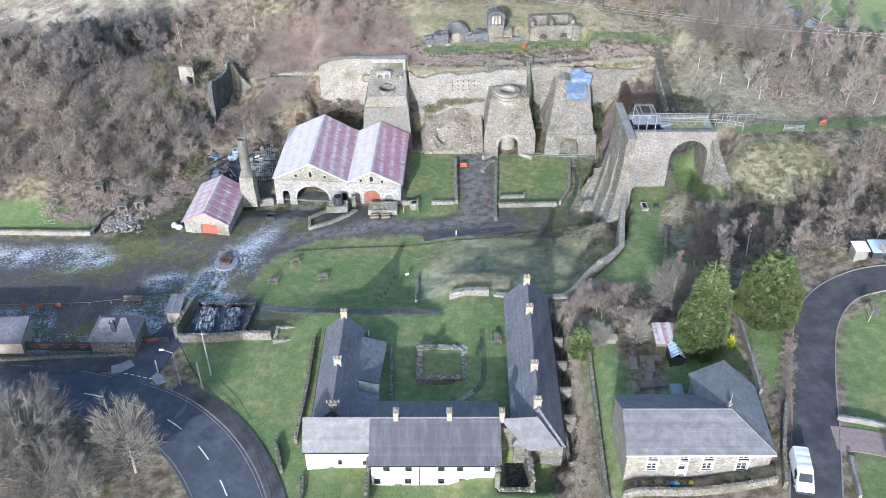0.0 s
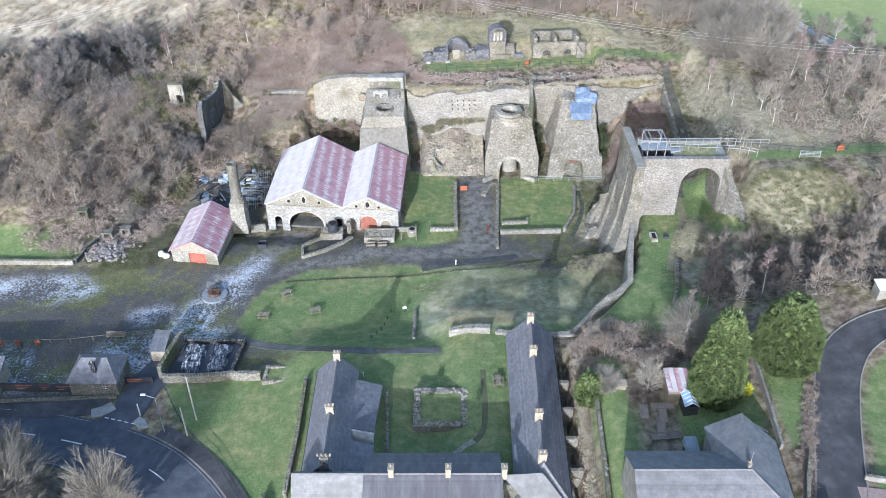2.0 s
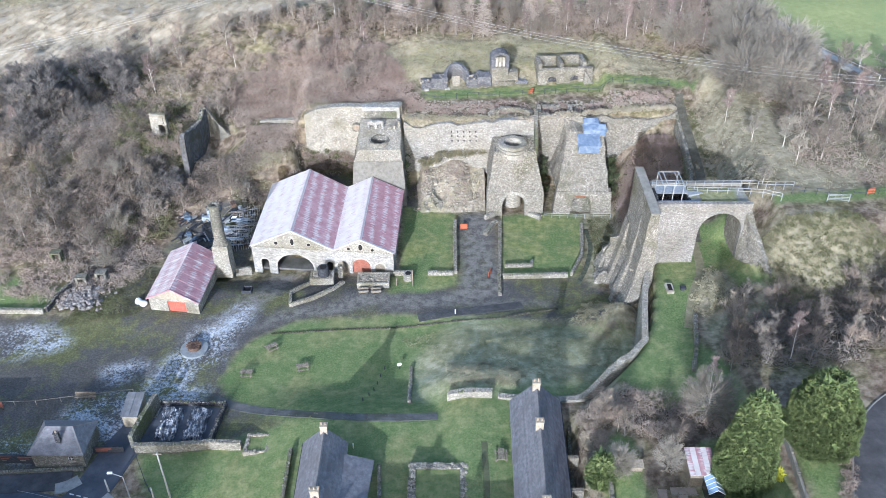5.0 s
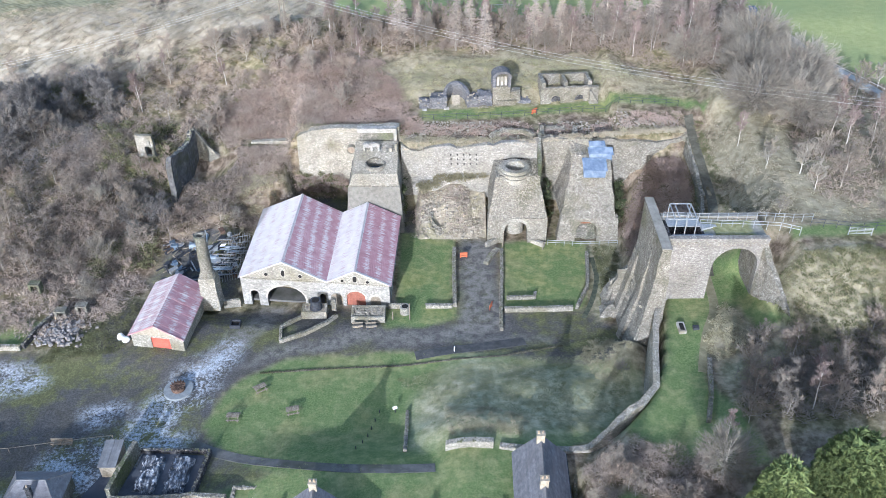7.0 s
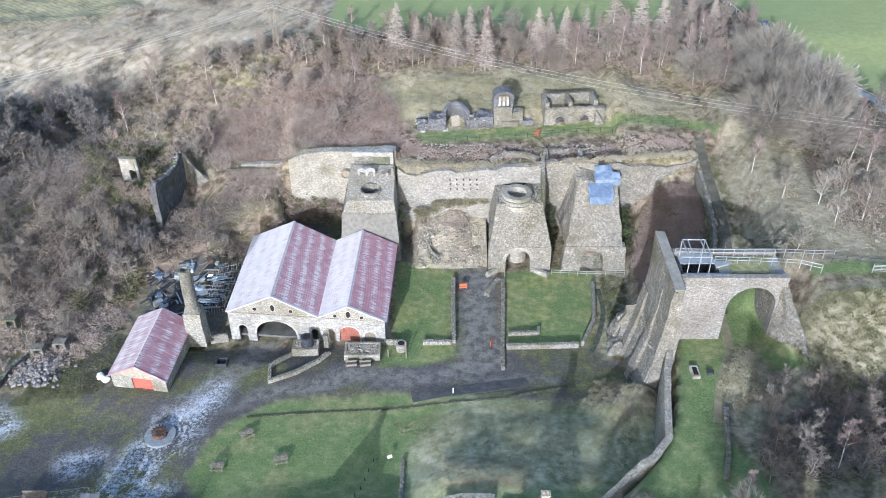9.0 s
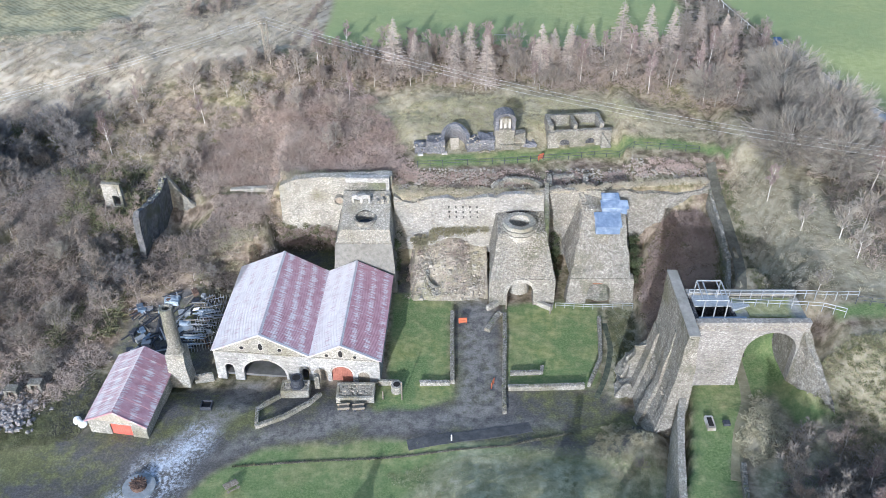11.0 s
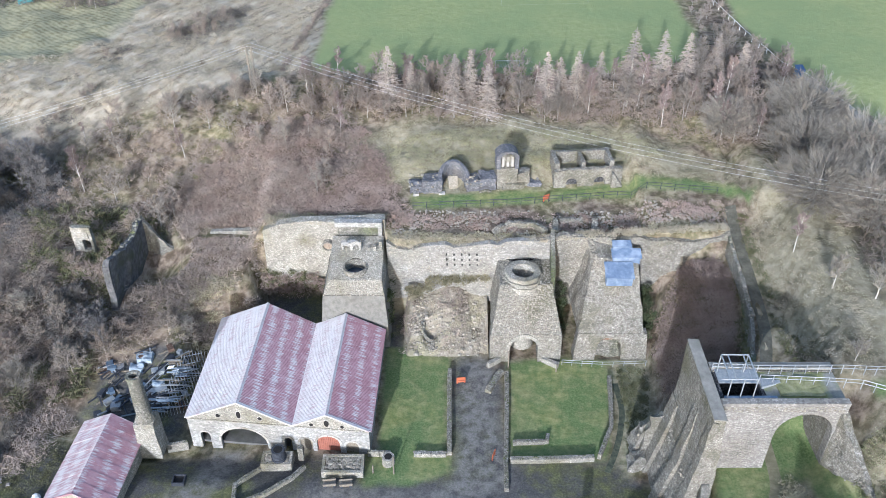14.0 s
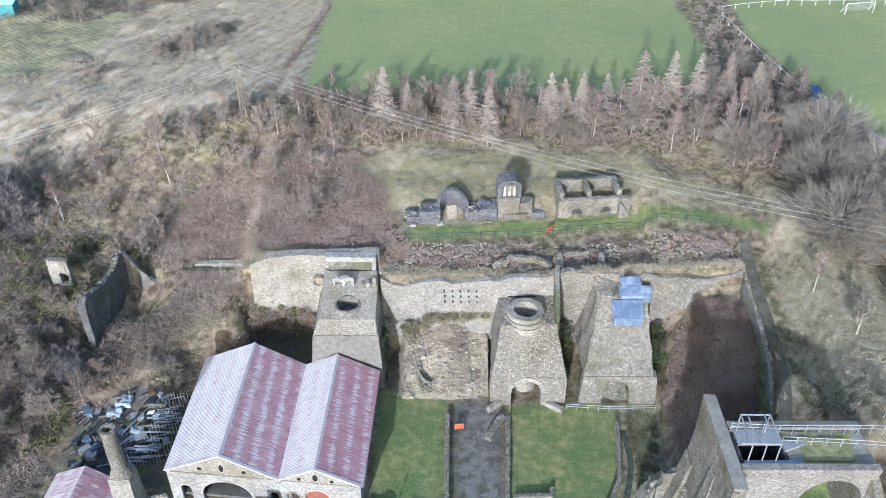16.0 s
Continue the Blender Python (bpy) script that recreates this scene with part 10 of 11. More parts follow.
def larch(seed, high, wide, label):
    rng = random.Random(seed)
    segs = []
    n = 46
    for i in range(n):
        f = 0.10 + 0.88 * i / n
        r = wide * (1 - f) ** 0.8 * rng.uniform(0.8, 1.1) + 0.12
        for b in range(9):
            a = rng.uniform(0, 6.28)
            o = Vector((0, 0, f * high))
            e = o + Vector((math.cos(a) * r, math.sin(a) * r, r * rng.uniform(-0.30, 0.02)))
            segs.append((*o, *e, 0.045))
            for _ in range(5):
                c = o.lerp(e, rng.uniform(0.2, 1.0))
                d = Vector((math.cos(a + rng.choice((-1, 1)) * rng.uniform(0.5, 1.3)), math.sin(a + rng.uniform(-1.2, 1.2)), rng.uniform(-0.6, 0.2)))
                segs.append((*c, *(c + d * r * rng.uniform(0.22, 0.45)), 0.036))
    th = thing("larch", label, "tree", "larches")
    ob = new("trunk", trunk_mesh([[(0, 0, -0.3, 0.2), (0.05, 0, high * 0.5, 0.11), (0, 0, high, 0.02)]], M_BARK))
    ob.parent = th
    v, t = slivers(segs, seed)
    ob = new("crown", np_mesh("crown", v, t, M_TWIG_PINK))
    ob.parent = th
    return th


def evergreen(seed, high, wide, label, power=0.6, count=30000):
    """A dense conifer: feathery plumes that overlap like scales round a shaded core."""
    r = np.random.RandomState(seed)
    n = count // 48
    i = np.arange(n)
    f = 0.02 + 0.97 * (1 - np.sqrt(1 - (i + 0.5) / n * 0.985))
    a = i * 2.39996 + r.uniform(-0.25, 0.25, n)
    lump = np.array([1 + 0.22 * noise.noise(Vector((math.cos(q) * 1.6, math.sin(q) * 1.6, g * 5 + seed))) + 0.12 * noise.noise(Vector((math.cos(q) * 4.5, math.sin(q) * 4.5, g * 14 + seed))) for q, g in zip(a, f)])
    rad = wide * (1 - f) ** power * (0.72 + 0.28 * np.minimum(1, f * 6)) * lump
    size = r.uniform(0.6, 1.15, n) * (0.26 + 0.07 * wide) * (1 - 0.35 * f)
    out = np.stack([np.cos(a), np.sin(a), 0.45 + 0.5 * f], -1)
    out /= np.linalg.norm(out, axis=1, keepdims=True)
    c = np.stack([np.cos(a) * rad, np.sin(a) * rad, 0.4 + f * (high - 0.4)], -1) - out * size[:, None] * 0.75
    per = 70
    ci = np.repeat(np.arange(n), per)
    fan = r.normal(size=(n * per, 3)) * 0.42
    d = out[ci] + np.array([0, 0, 0.35]) + fan
    d /= np.linalg.norm(d, axis=1, keepdims=True)
    reach = r.uniform(0.25, 0.85, n * per)[:, None] * size[ci][:, None]
    p = c[ci] + d * reach * 0.8 + r.normal(size=(n * per, 3)) * 0.05
    ln = r.uniform(0.12, 0.24, n * per)[:, None]
    segs = np.c_[p, p + d * ln, r.uniform(0.02, 0.045, n * per)]
    k = n * 14
    g = r.uniform(0, 0.95, k)
    q = r.uniform(0, 6.2832, k)
    rr = wide * (1 - g) ** power * (0.72 + 0.28 * np.minimum(1, g * 6)) * r.uniform(0.5, 0.78, k)
    p2 = np.stack([np.cos(q) * rr, np.sin(q) * rr, 0.3 + g * (high - 0.3)], -1)
    segs = np.r_[segs, np.c_[p2, p2 + r.normal(size=(k, 3)) * 0.35, r.uniform(0.1, 0.22, k)]]
    th = thing("conifer", label, "tree")
    ob = new("trunk", trunk_mesh([[(0, 0, -0.5, 0.35), (0, 0, high * 0.5, 0.2), (0, 0, high * 0.95, 0.03)]], M_BARK))
    ob.parent = th
    v, t = slivers(segs, seed)
    ob = new("crown", np_mesh("crown", v, t, M_CONIFER))
    ob.parent = th
    return th


def move(th, x, y, z=None, turn=0.0, s=1.0):
    th.location = (x, y, (height(x, y) if z is None else z) - 0.1)
    th.rotation_euler = (0, 0, turn)
    th.scale = (s, s, s)
    return th


def far_wood(label, places):
    """Trees too many to tell apart, joined: rows of (kind, x, y, scale)."""
    groups = {}
    for kind, x, y, s in places:
        protos = KINDS[kind]
        groups.setdefault(protos[rng.randrange(len(protos))], []).append((x, y, s, rng.uniform(0, 6.28)))
    vs, ts, ms, mats, base = [], [], [], [], 0
    for proto, rows in groups.items():
        for child in proto.children:
            me = child.data
            me.calc_loop_triangles()
            co = np.empty(len(me.vertices) * 3, np.float32)
            me.vertices.foreach_get("co", co)
            co = co.reshape(-1, 3)
            tr = np.empty(len(me.loop_triangles) * 3, np.int32)
            me.loop_triangles.foreach_get("vertices", tr)
            tr = tr.reshape(-1, 3)
            if me.materials[0] not in mats:
                mats.append(me.materials[0])
            for x, y, s, a in rows:
                ca, sa = math.cos(a) * s, math.sin(a) * s
                v = np.stack([co[:, 0] * ca - co[:, 1] * sa + x, co[:, 0] * sa + co[:, 1] * ca + y, co[:, 2] * s + height(x, y) - 0.1], -1)
                vs.append(v)
                ts.append(tr + base)
                ms.append(np.full(len(tr), mats.index(me.materials[0]), np.int32))
                base += len(v)
    me = np_mesh("woodland", np.concatenate(vs), np.concatenate(ts), mats[0])
    for m in mats[1:]:
        me.materials.append(m)
    me.polygons.foreach_set("material_index", np.concatenate(ms))
    return tagged(new("woodland", me), label, "wood", kind="stuff")


def scatter(polys, count, rng, gap=0.0, avoid=()):
    """Random places inside polygons, at least gap apart."""
    xs = [p[0] for poly in polys for p in poly]
    ys = [p[1] for poly in polys for p in poly]
    out = []
    tries = 0
    while len(out) < count and tries < 60:
        tries += 1
        px = np.array([rng.uniform(min(xs), max(xs)) for _ in range(400)])
        py = np.array([rng.uniform(min(ys), max(ys)) for _ in range(400)])
        ok = np.max([inside(p, px, py) for p in polys], axis=0) > 0
        for a in avoid:
            ok &= inside(a, px, py) < 0
        for x, y in zip(px[ok], py[ok]):
            if len(out) < count and (not gap or all((x - a) ** 2 + (y - b) ** 2 > gap * gap for a, b in out)):
                out.append((float(x), float(y)))
    return out


OPEN = [
    [(-48.5, 145.5), (-41, 143), (-38.5, 152), (-38.5, 161), (-47.5, 162)],
    [(-51, 128), (-34, 128), (-31, 141), (-40, 142), (-50, 136)],
    [(-60, 156), (-52, 156), (-52, 160), (-60, 160)],
    [(-50, 141), (-38, 149), (-38, 154), (-46, 152)],
    [(-38, 160), (-27, 160), (-27, 163.5), (-38, 163.5)],
]
BRAKES = [
    [(-67.6, 160.5), (-60.5, 166.3), (-56.2, 155.2), (-57.2, 151.8), (-63.6, 146.6), (-68.8, 148.2), (-70.5, 154.0)],
    [(-43.7, 175.8), (-29.7, 178.1), (-21.4, 169.8), (-21.9, 158.7), (-28.2, 156.3), (-32.8, 153.1), (-38.2, 153.0), (-42.8, 165.5)],
    [(-40.1, 152.4), (-30.9, 152.5), (-29.3, 148.3), (-33.9, 144.1), (-39.4, 143.5)],
]
DUSKY = [
    [(-76.1, 170.3), (-67.1, 175.8), (-60.7, 170.1), (-66.3, 158.2), (-73, 148), (-84, 150), (-90, 164)],
    [(-54.0, 150.0), (-50.5, 148.0), (-48.5, 140.4), (-51.1, 137.6), (-57.3, 142.2), (-57.1, 148.9)],
]
WEST_WOOD = [[(-118, 123), (-88, 124), (-72, 127), (-60, 130), (-52, 133), (-38, 142), (-29, 150), (-26.5, 160), (-14, 170), (-14, 184), (-28, 195), (-36, 194), (-50, 189), (-62, 183), (-76, 180), (-118, 172)]]
WEST_NEAR = [[(-118, 123), (-88, 124), (-72, 127), (-60, 130), (-52, 134), (-48, 146), (-60, 165), (-118, 164)]]
TREELINE = [[(-24, 187), (-8, 185), (8, 187), (28, 184), (44, 178), (58, 170), (72, 168), (68, 182), (63, 198), (58, 214), (52, 208), (42, 199), (22, 196), (-8, 196.5), (-24, 197)]]
EAST_HILL = [[(58, 128), (63, 122.5), (95, 126), (92, 160), (72, 168), (56, 174), (53, 164), (58, 150)]]
EAST_WOOD = [[(38, 88), (56, 89), (80, 86), (100, 90), (100, 114), (66, 110), (55, 104), (47, 102), (37.5, 97)]]
ROADSIDE = [[(-78, 48), (-78, 70), (-60, 70.5), (-50, 68), (-42, 62), (-38.5, 54), (-36, 44)]]

rng = random.Random(77)
greys = [bare_tree(100 + i, h, w, M_TWIG_GREY, M_BARK, "leafless grey broadleaf tree with fine twigs", limbs=l) for i, (h, w, l) in enumerate(((8.5, 3.6, 10), (7.0, 3.2, 9), (9.5, 3.4, 11), (6.0, 2.8, 9), (7.5, 3.8, 10)))]
browns = [bare_tree(200 + i, h, w, M_TWIG_BROWN, M_BARK, "leafless brown-twigged tree in the wood", limbs=l) for i, (h, w, l) in enumerate(((6.5, 2.8, 9), (5.0, 2.4, 8), (8.0, 3.0, 10)))]
birches = [bare_tree(300 + i, h, w, M_TWIG_RED, M_BIRCH, "slender white-barked birch with reddish twigs", "birch", limbs=l, upright=1.1, fork=0.35, girth=0.55) for i, (h, w, l) in enumerate(((10.0, 2.2, 10), (11.5, 2.6, 11), (9.0, 2.0, 9)))]
whites = [bare_tree(350 + i, h, w, M_TWIG_PALE, M_BIRCH, "pale silvery leafless tree standing on the slope", limbs=l, upright=0.8, twigs=13, rt=0.027) for i, (h, w, l) in enumerate(((8.0, 3.2, 9), (6.5, 2.6, 8)))]
larches = [larch(400 + i, h, w, "bare pinkish larch at the wood's edge") for i, (h, w) in enumerate(((13.0, 3.0), (12.0, 2.7), (13.5, 3.2), (10.5, 2.5)))]
spreads = [bare_tree(450 + i, h, w, M_TWIG_PALE, M_BARK, "large spreading leafless tree on the hillside", limbs=22, fork=0.12, upright=0.8, twigs=15, rt=0.021) for i, (h, w) in enumerate(((9.0, 5.6), (8.5, 5.2)))]
SPREAD_WEST = ((-58.0, 134.2, 0.62), (-61.2, 146.0, 0.5), (-57.5, 125.4, 0.6), (-54.5, 147.5, 0.45), (-37.4, 145.0, 0.35))
duskies = [bare_tree(500 + i, h, w, M_TWIG_DUSK, M_BARK, "dense dusky grey leafless tree in the western wood", limbs=16, fork=0.15, twigs=18, rt=0.026) for i, (h, w) in enumerate(((8.0, 4.2), (6.8, 3.6), (7.4, 4.0)))]
rounds = [feather_tree(470 + i, h, w, "round-crowned leafless tree with pale feathery twigs", l) for i, (h, w, l) in enumerate(((12.4, 3.6, 72), (11.0, 5.2, 96), (8.0, 5.8, 110)))]
KINDS = {"o": rounds, "d": duskies, "s": spreads, "g": greys, "b": browns, "r": birches, "w": whites, "l": larches}
used = set()


def plant(kind, x, y, s=1.0, which=None):
    protos = KINDS[kind]
    p = protos[rng.randrange(len(protos)) if which is None else which]
    t = rng.uniform(0, 6.28)
    if p.name not in used:
        used.add(p.name)
        return move(p, x, y, None, t, s)
    q = copy_thing(p, Matrix())
    return move(q, x, y, None, t, s)


west = scatter(WEST_WOOD, 150, rng, 2.6, OPEN + BRAKES)
far_wood("leafless grey and brown wood covering the western slope", [(rng.choices("gbr", (4, 8, 1))[0], x, y, rng.uniform(0.5, 0.95)) for x, y in west if y > 150])
for x, y in west:
    if y <= 150:
        plant(rng.choices("gb", (6, 3))[0], x, y, rng.uniform(0.6, 1.0))
for x, y in scatter(WEST_NEAR, 40, rng, 3.4, OPEN + BRAKES):
    plant(rng.choices("gb", (6, 2))[0], x, y, rng.uniform(0.7, 1.05))
for x, y in scatter(DUSKY[:1], 16, rng, 3.4):
    plant("d", x, y, rng.uniform(0.75, 1.1))
for x, y in scatter(DUSKY[1:], 9, rng, 2.2, OPEN):
    plant("d", x, y, rng.uniform(0.5, 0.8))
for x, y, sc in ((-59.4, 170.4, 1.0), (-60.6, 172.5, 0.9), (-44.0, 178.0, 0.9)):
    plant("r", x, y, sc)
for x, y, s in ((-8.9, 187.5, 1.0), (2.7, 186, 1.05), (8.5, 184.5, 0.85), (18.9, 188, 0.95), (24.4, 189, 0.95), (33.1, 186, 1.1), (39.5, 191, 0.9), (49.2, 192, 0.9), (53.5, 190, 0.95), (-5, 190, 0.7), (21.5, 190, 0.8), (28.5, 190, 0.75), (5.5, 189, 0.8), (44.5, 193, 0.8)):
    plant("l", x, y, s)
far_wood("leafless trees massed behind the larches at the field edge", [(rng.choices("gbrl", (6, 6, 3, 0))[0], x, y, rng.uniform(0.6, 1.0)) for x, y in scatter(TREELINE, 112, rng, 2.0)])
far_wood("bare brown trees filling the gaps between the larches", [(rng.choices("gb", (4, 5))[0], x, y, rng.uniform(0.75, 1.05)) for x, y in scatter([[(-26, 186), (-8, 184.5), (8, 184), (30, 184), (46, 181), (56, 180), (56, 190), (40, 192), (-24, 194)]], 40, rng, 2.4)])
for x, y in ((38.6, 181.4), (43.1, 183.6), (47.2, 182.0), (35.0, 186.0), (51, 188), (25, 190), (9, 190)):
    plant("r", x, y, rng.uniform(0.95, 1.15))
for x, y in scatter(EAST_HILL, 46, rng, 3.0):
    plant(rng.choices("gbrw", (6, 3, 2, 2))[0], x, y, rng.uniform(0.65, 1.1))
for x, y, s in ((55.0, 154.4, 1.0), (61.5, 150.0, 0.95), (57.5, 167.0, 0.95), (66.0, 166.0, 1.0), (64, 157, 0.9), (60.9, 176.8, 1.05), (48.8, 178.5, 0.75)):
    plant("o", x, y, s, 2)
for x, y, s in ((52.0, 136.9, 0.95), (56.2, 133.9, 0.95), (57.0, 129.3, 0.9), (49.6, 123.2, 0.5)):
    plant("w", x, y, s)
plant("r", 50.6, 147.0, 0.9)
for x, y in scatter(EAST_WOOD, 78, rng, 2.4):
    plant(rng.choices("gbrw", (6, 4, 2, 1))[0], x, y, rng.uniform(0.65, 1.0))
for x, y, s in ((-61, 56, 0.95), (-67, 60, 0.95)):
    plant("s", x, y, s)
for x, y, s, k in ((-41.0, 61.0, 1.0, 0), (-53.6, 62.2, 1.0, 1), (-59.8, 64.0, 0.95, 1), (-55.5, 69.0, 0.7, 0), (-50.2, 56.6, 0.8, 1), (-56.5, 57.2, 0.9, 1), (-46.0, 55.6, 0.7, 0), (-65.0, 68.0, 0.9, 1)):
    plant("o", x, y, s, k)
for k, x, y, s in (("o", 25.6, 74.4, 0.42), ("b", 27.5, 78.5, 0.6), ("o", 20.2, 75.2, 0.34), ("g", 19.8, 83.5, 0.55), ("b", 21, 80.5, 0.6), ("o", 32.0, 82.4, 0.55), ("r", 33.5, 86.5, 0.6), ("g", 36.5, 88.5, 0.7), ("g", 40.5, 92, 0.8), ("b", 41.5, 101.5, 0.5), ("g", 40, 99, 0.55), ("w", 40.8, 94.5, 0.5), ("g", 62, 84.5, 0.75), ("w", 55.5, 73.5, 0.5), ("g", 25.5, 106.5, 0.4), ("g", 44.5, 95.5, 0.8), ("b", 46, 103, 0.6), ("b", 40.2, 142.0, 0.5), ("b", 36.8, 135.0, 0.45)):
    plant(k, x, y, s)
far_far = []
for x, y in scatter([[(53.5, 214), (61.5, 222), (60, 250), (54, 250)]], 16, rng, 2.5):
    far_far.append(("b", x, y, rng.uniform(0.35, 0.6)))
for x, y in scatter([[(-118, 231), (-74, 230), (-56, 240), (-44, 246), (-40, 258), (-118, 256)]], 44, rng, 3):
    far_far.append(("g", x, y, rng.uniform(0.6, 0.9)))
for x, y in scatter([[(-54, 212), (-43, 219), (-42, 231), (-47, 230), (-56, 218)], [(-66, 202), (-62, 210), (-60, 211), (-62, 203)], [(-70, 184), (-63, 191), (-61, 189), (-68, 182)], [(-42, 190), (-31, 196), (-33, 190), (-40, 186)]], 34, rng, 1.6):
    far_far.append(("b", x, y, rng.uniform(0.3, 0.6)))
far_wood("scattered leafless bushes and trees along the far fields", far_far)

move(evergreen(1, 14.6, 3.7, "tall dense dark green conifer in a garden", 0.42, 60000), 33.0, 71.8)
move(evergreen(2, 10.5, 4.6, "broad dense green conifer beside the lane", 0.36, 64000), 42.6, 76.2)
move(evergreen(3, 4.6, 2.2, "rounded evergreen bush in the cottage garden", 0.45, 12000), 18.2, 74.6)
e = evergreen(55, 1.15, 0.5, "small bright yellow-green garden shrub", 0.4, 900)
[c for c in e.children if c.name.startswith("crown")][0].data.materials[0] = mat("yellow_leaf", [(0.35, 0.36, 0.03), (0.5, 0.5, 0.06)], 1, 0.8, 0)
e.name = "garden_shrub"
move(e, 37.0, 71.5)


# ---- thickets and grass, past counting ----
def thicket(name, label, polys, clumps, per, high, rad, thick, material, seed, avoid=(), lean=0.8, follow=height, category="undergrowth"):
    r = np.random.RandomState(seed)
    at = np.array(scatter(polys, clumps, random.Random(seed), 0.0, avoid))
    z = np.array([follow(x, y) for x, y in at])
    s = r.uniform(0.55, 1.25, len(at))
    n = len(at) * per
    ci = np.repeat(np.arange(len(at)), per)
    ang, rr = r.uniform(0, 6.2832, n), np.sqrt(r.uniform(0, 1, n)) * rad
    px, py = at[ci, 0] + np.cos(ang) * rr * s[ci], at[ci, 1] + np.sin(ang) * rr * s[ci]
    dome = np.sqrt(np.clip(1 - (rr / rad) ** 2, 0.05, 1))
    pz = z[ci] + r.uniform(-0.1, 0.75, n) * high * s[ci] * dome
    d = np.stack([r.normal(0, lean, n), r.normal(0, lean, n), r.uniform(0.1, 1.0, n)], -1)
    d /= np.linalg.norm(d, axis=1, keepdims=True)
    ln = r.uniform(0.35, 0.75, n)[:, None] * high * s[ci][:, None]
    p = np.stack([px, py, pz], -1)
    v, t = slivers(np.c_[p, p + d * ln, r.uniform(0.6, 1.2, n) * thick], seed)
    ob = new(name, np_mesh(name, v, t, material))
    return tagged(ob, label, category, kind="stuff")


thicket("undergrowth", "brown leafless bramble and scrub on the wooded slope", WEST_WOOD, 1250, 90, 1.5, 1.6, 0.032, M_TWIG_BROWN, 1, OPEN)
thicket("undergrowth", "dense red-brown bramble brake without trees", BRAKES[:1], 620, 90, 0.9, 1.1, 0.03, M_BRAKE, 51, OPEN)
thicket("undergrowth", "dense red-brown bramble brake above the furnace bank", BRAKES[1:2], 900, 90, 0.9, 1.1, 0.03, M_BRAKE, 52, OPEN)
thicket("rough_grass", "straw-coloured rank grass on the slope beside the ruin", BRAKES[2:], 420, 60, 0.5, 0.7, 0.035, M_DRYGRASS, 53, OPEN, category="grass")
thicket("undergrowth", "dusky tangled scrub under the dark trees", DUSKY, 420, 80, 1.6, 1.5, 0.04, M_TWIG_DUSK, 54, OPEN)
thicket("rough_grass", "pale stony grass on the bank by the square", [[(0.1, 100.4), (6.8, 99.4), (12.0, 96.8), (9.7, 93.4), (0.9, 93.8)]], 330, 34, 0.22, 0.5, 0.04, M_DRYGRASS, 55, lean=0.8, category="grass")
thicket("rough_grass", "straw tussocks on the bank below the tower", [[(21.9, 115.6), (25.8, 116.2), (27.2, 110), (25.0, 106.2), (22.9, 105), (20.8, 111)]], 260, 44, 0.3, 0.55, 0.035, M_DRYGRASS, 64, category="grass")
thicket("rough_grass", "dull green rough grass over the sloping bank", [[(-2.5, 109.0), (10.3, 111.3), (22, 112.1), (27, 106), (25.0, 96), (20.8, 94.5), (13.7, 94.1), (11.7, 97.6), (-0.7, 101.9), (-6.8, 107.9)]], 1500, 30, 0.2, 0.5, 0.035, M_GREENTUFT, 66, lean=0.8, category="grass")
thicket("ivy", "olive ivy and bramble at the foot of the limed wall", [[(-27.2, 155.0), (-18.0, 155.2), (-18.0, 156.3), (-27.2, 156.0)]], 80, 60, 0.7, 0.55, 0.04, M_OLIVE, 56, follow=lambda x, y: random.Random(int(x * 991 + y * 77)).uniform(3.0, 6.0) + 0.8 * noise.noise(Vector((x * 0.5, 0, 0))))
thicket("undergrowth", "brown bramble hanging over the foot of the limed wall", [[(-27.6, 154.6), (-18.0, 155.0), (-18.0, 156.2), (-27.6, 156.0)]], 120, 60, 0.7, 0.6, 0.035, M_BRAKE_DARK, 63, follow=lambda x, y: random.Random(int(x * 991 + y * 77)).uniform(2.0, 5.6))
thicket("undergrowth", "grey leafless scrub under the western trees", WEST_NEAR, 600, 95, 1.8, 1.7, 0.032, M_TWIG_GREY, 2, OPEN)
thicket("undergrowth", "rust-coloured bracken and bramble on the bank", [[(-46, 168), (-38, 164), (-14, 159), (-6, 166), (-14, 184), (-32, 186)], [(-26, 158.5), (-4, 158.5), (-4, 161.5), (-12, 168)]], 800, 80, 1.2, 1.4, 0.032, M_RUST_LEAF, 3)
thicket("undergrowth", "leafless scrub at the foot of the larches", TREELINE, 700, 70, 1.7, 1.6, 0.045, M_TWIG_BROWN, 4)
thicket("undergrowth", "leafless scrub in the shaded eastern wood", EAST_WOOD, 600, 80, 1.8, 1.6, 0.045, M_TWIG_GREY, 5)
thicket("undergrowth", "thin scrub on the eastern hillside", EAST_HILL, 420, 70, 1.0, 1.5, 0.045, M_TWIG_BROWN, 6)
thicket("undergrowth", "purple-brown bramble filling the hollow behind the tower", [[(32.5, 122.5), (38.5, 124.5), (41, 131), (42.6, 139), (42.8, 150), (41.5, 152), (37.5, 152), (34.4, 147.5), (32.2, 140)]], 1050, 80, 1.0, 1.2, 0.032, M_BRAKE_DARK, 7)
thicket("rough_grass", "olive and straw tufts on the mossy bank above the sunken path", [[(46.6, 126), (49.5, 122), (54, 128), (53, 146), (49, 160), (46.4, 158), (46.6, 140)]], 420, 40, 0.3, 0.6, 0.035, M_PALEGRASS, 61, lean=0.8, category="grass")
thicket("rough_grass", "dark olive tufts beside the sunken path", [[(46.0, 126), (47.6, 126), (47.4, 158), (46.0, 158)]], 160, 40, 0.4, 0.5, 0.04, M_OLIVE, 62, lean=0.8, category="grass")
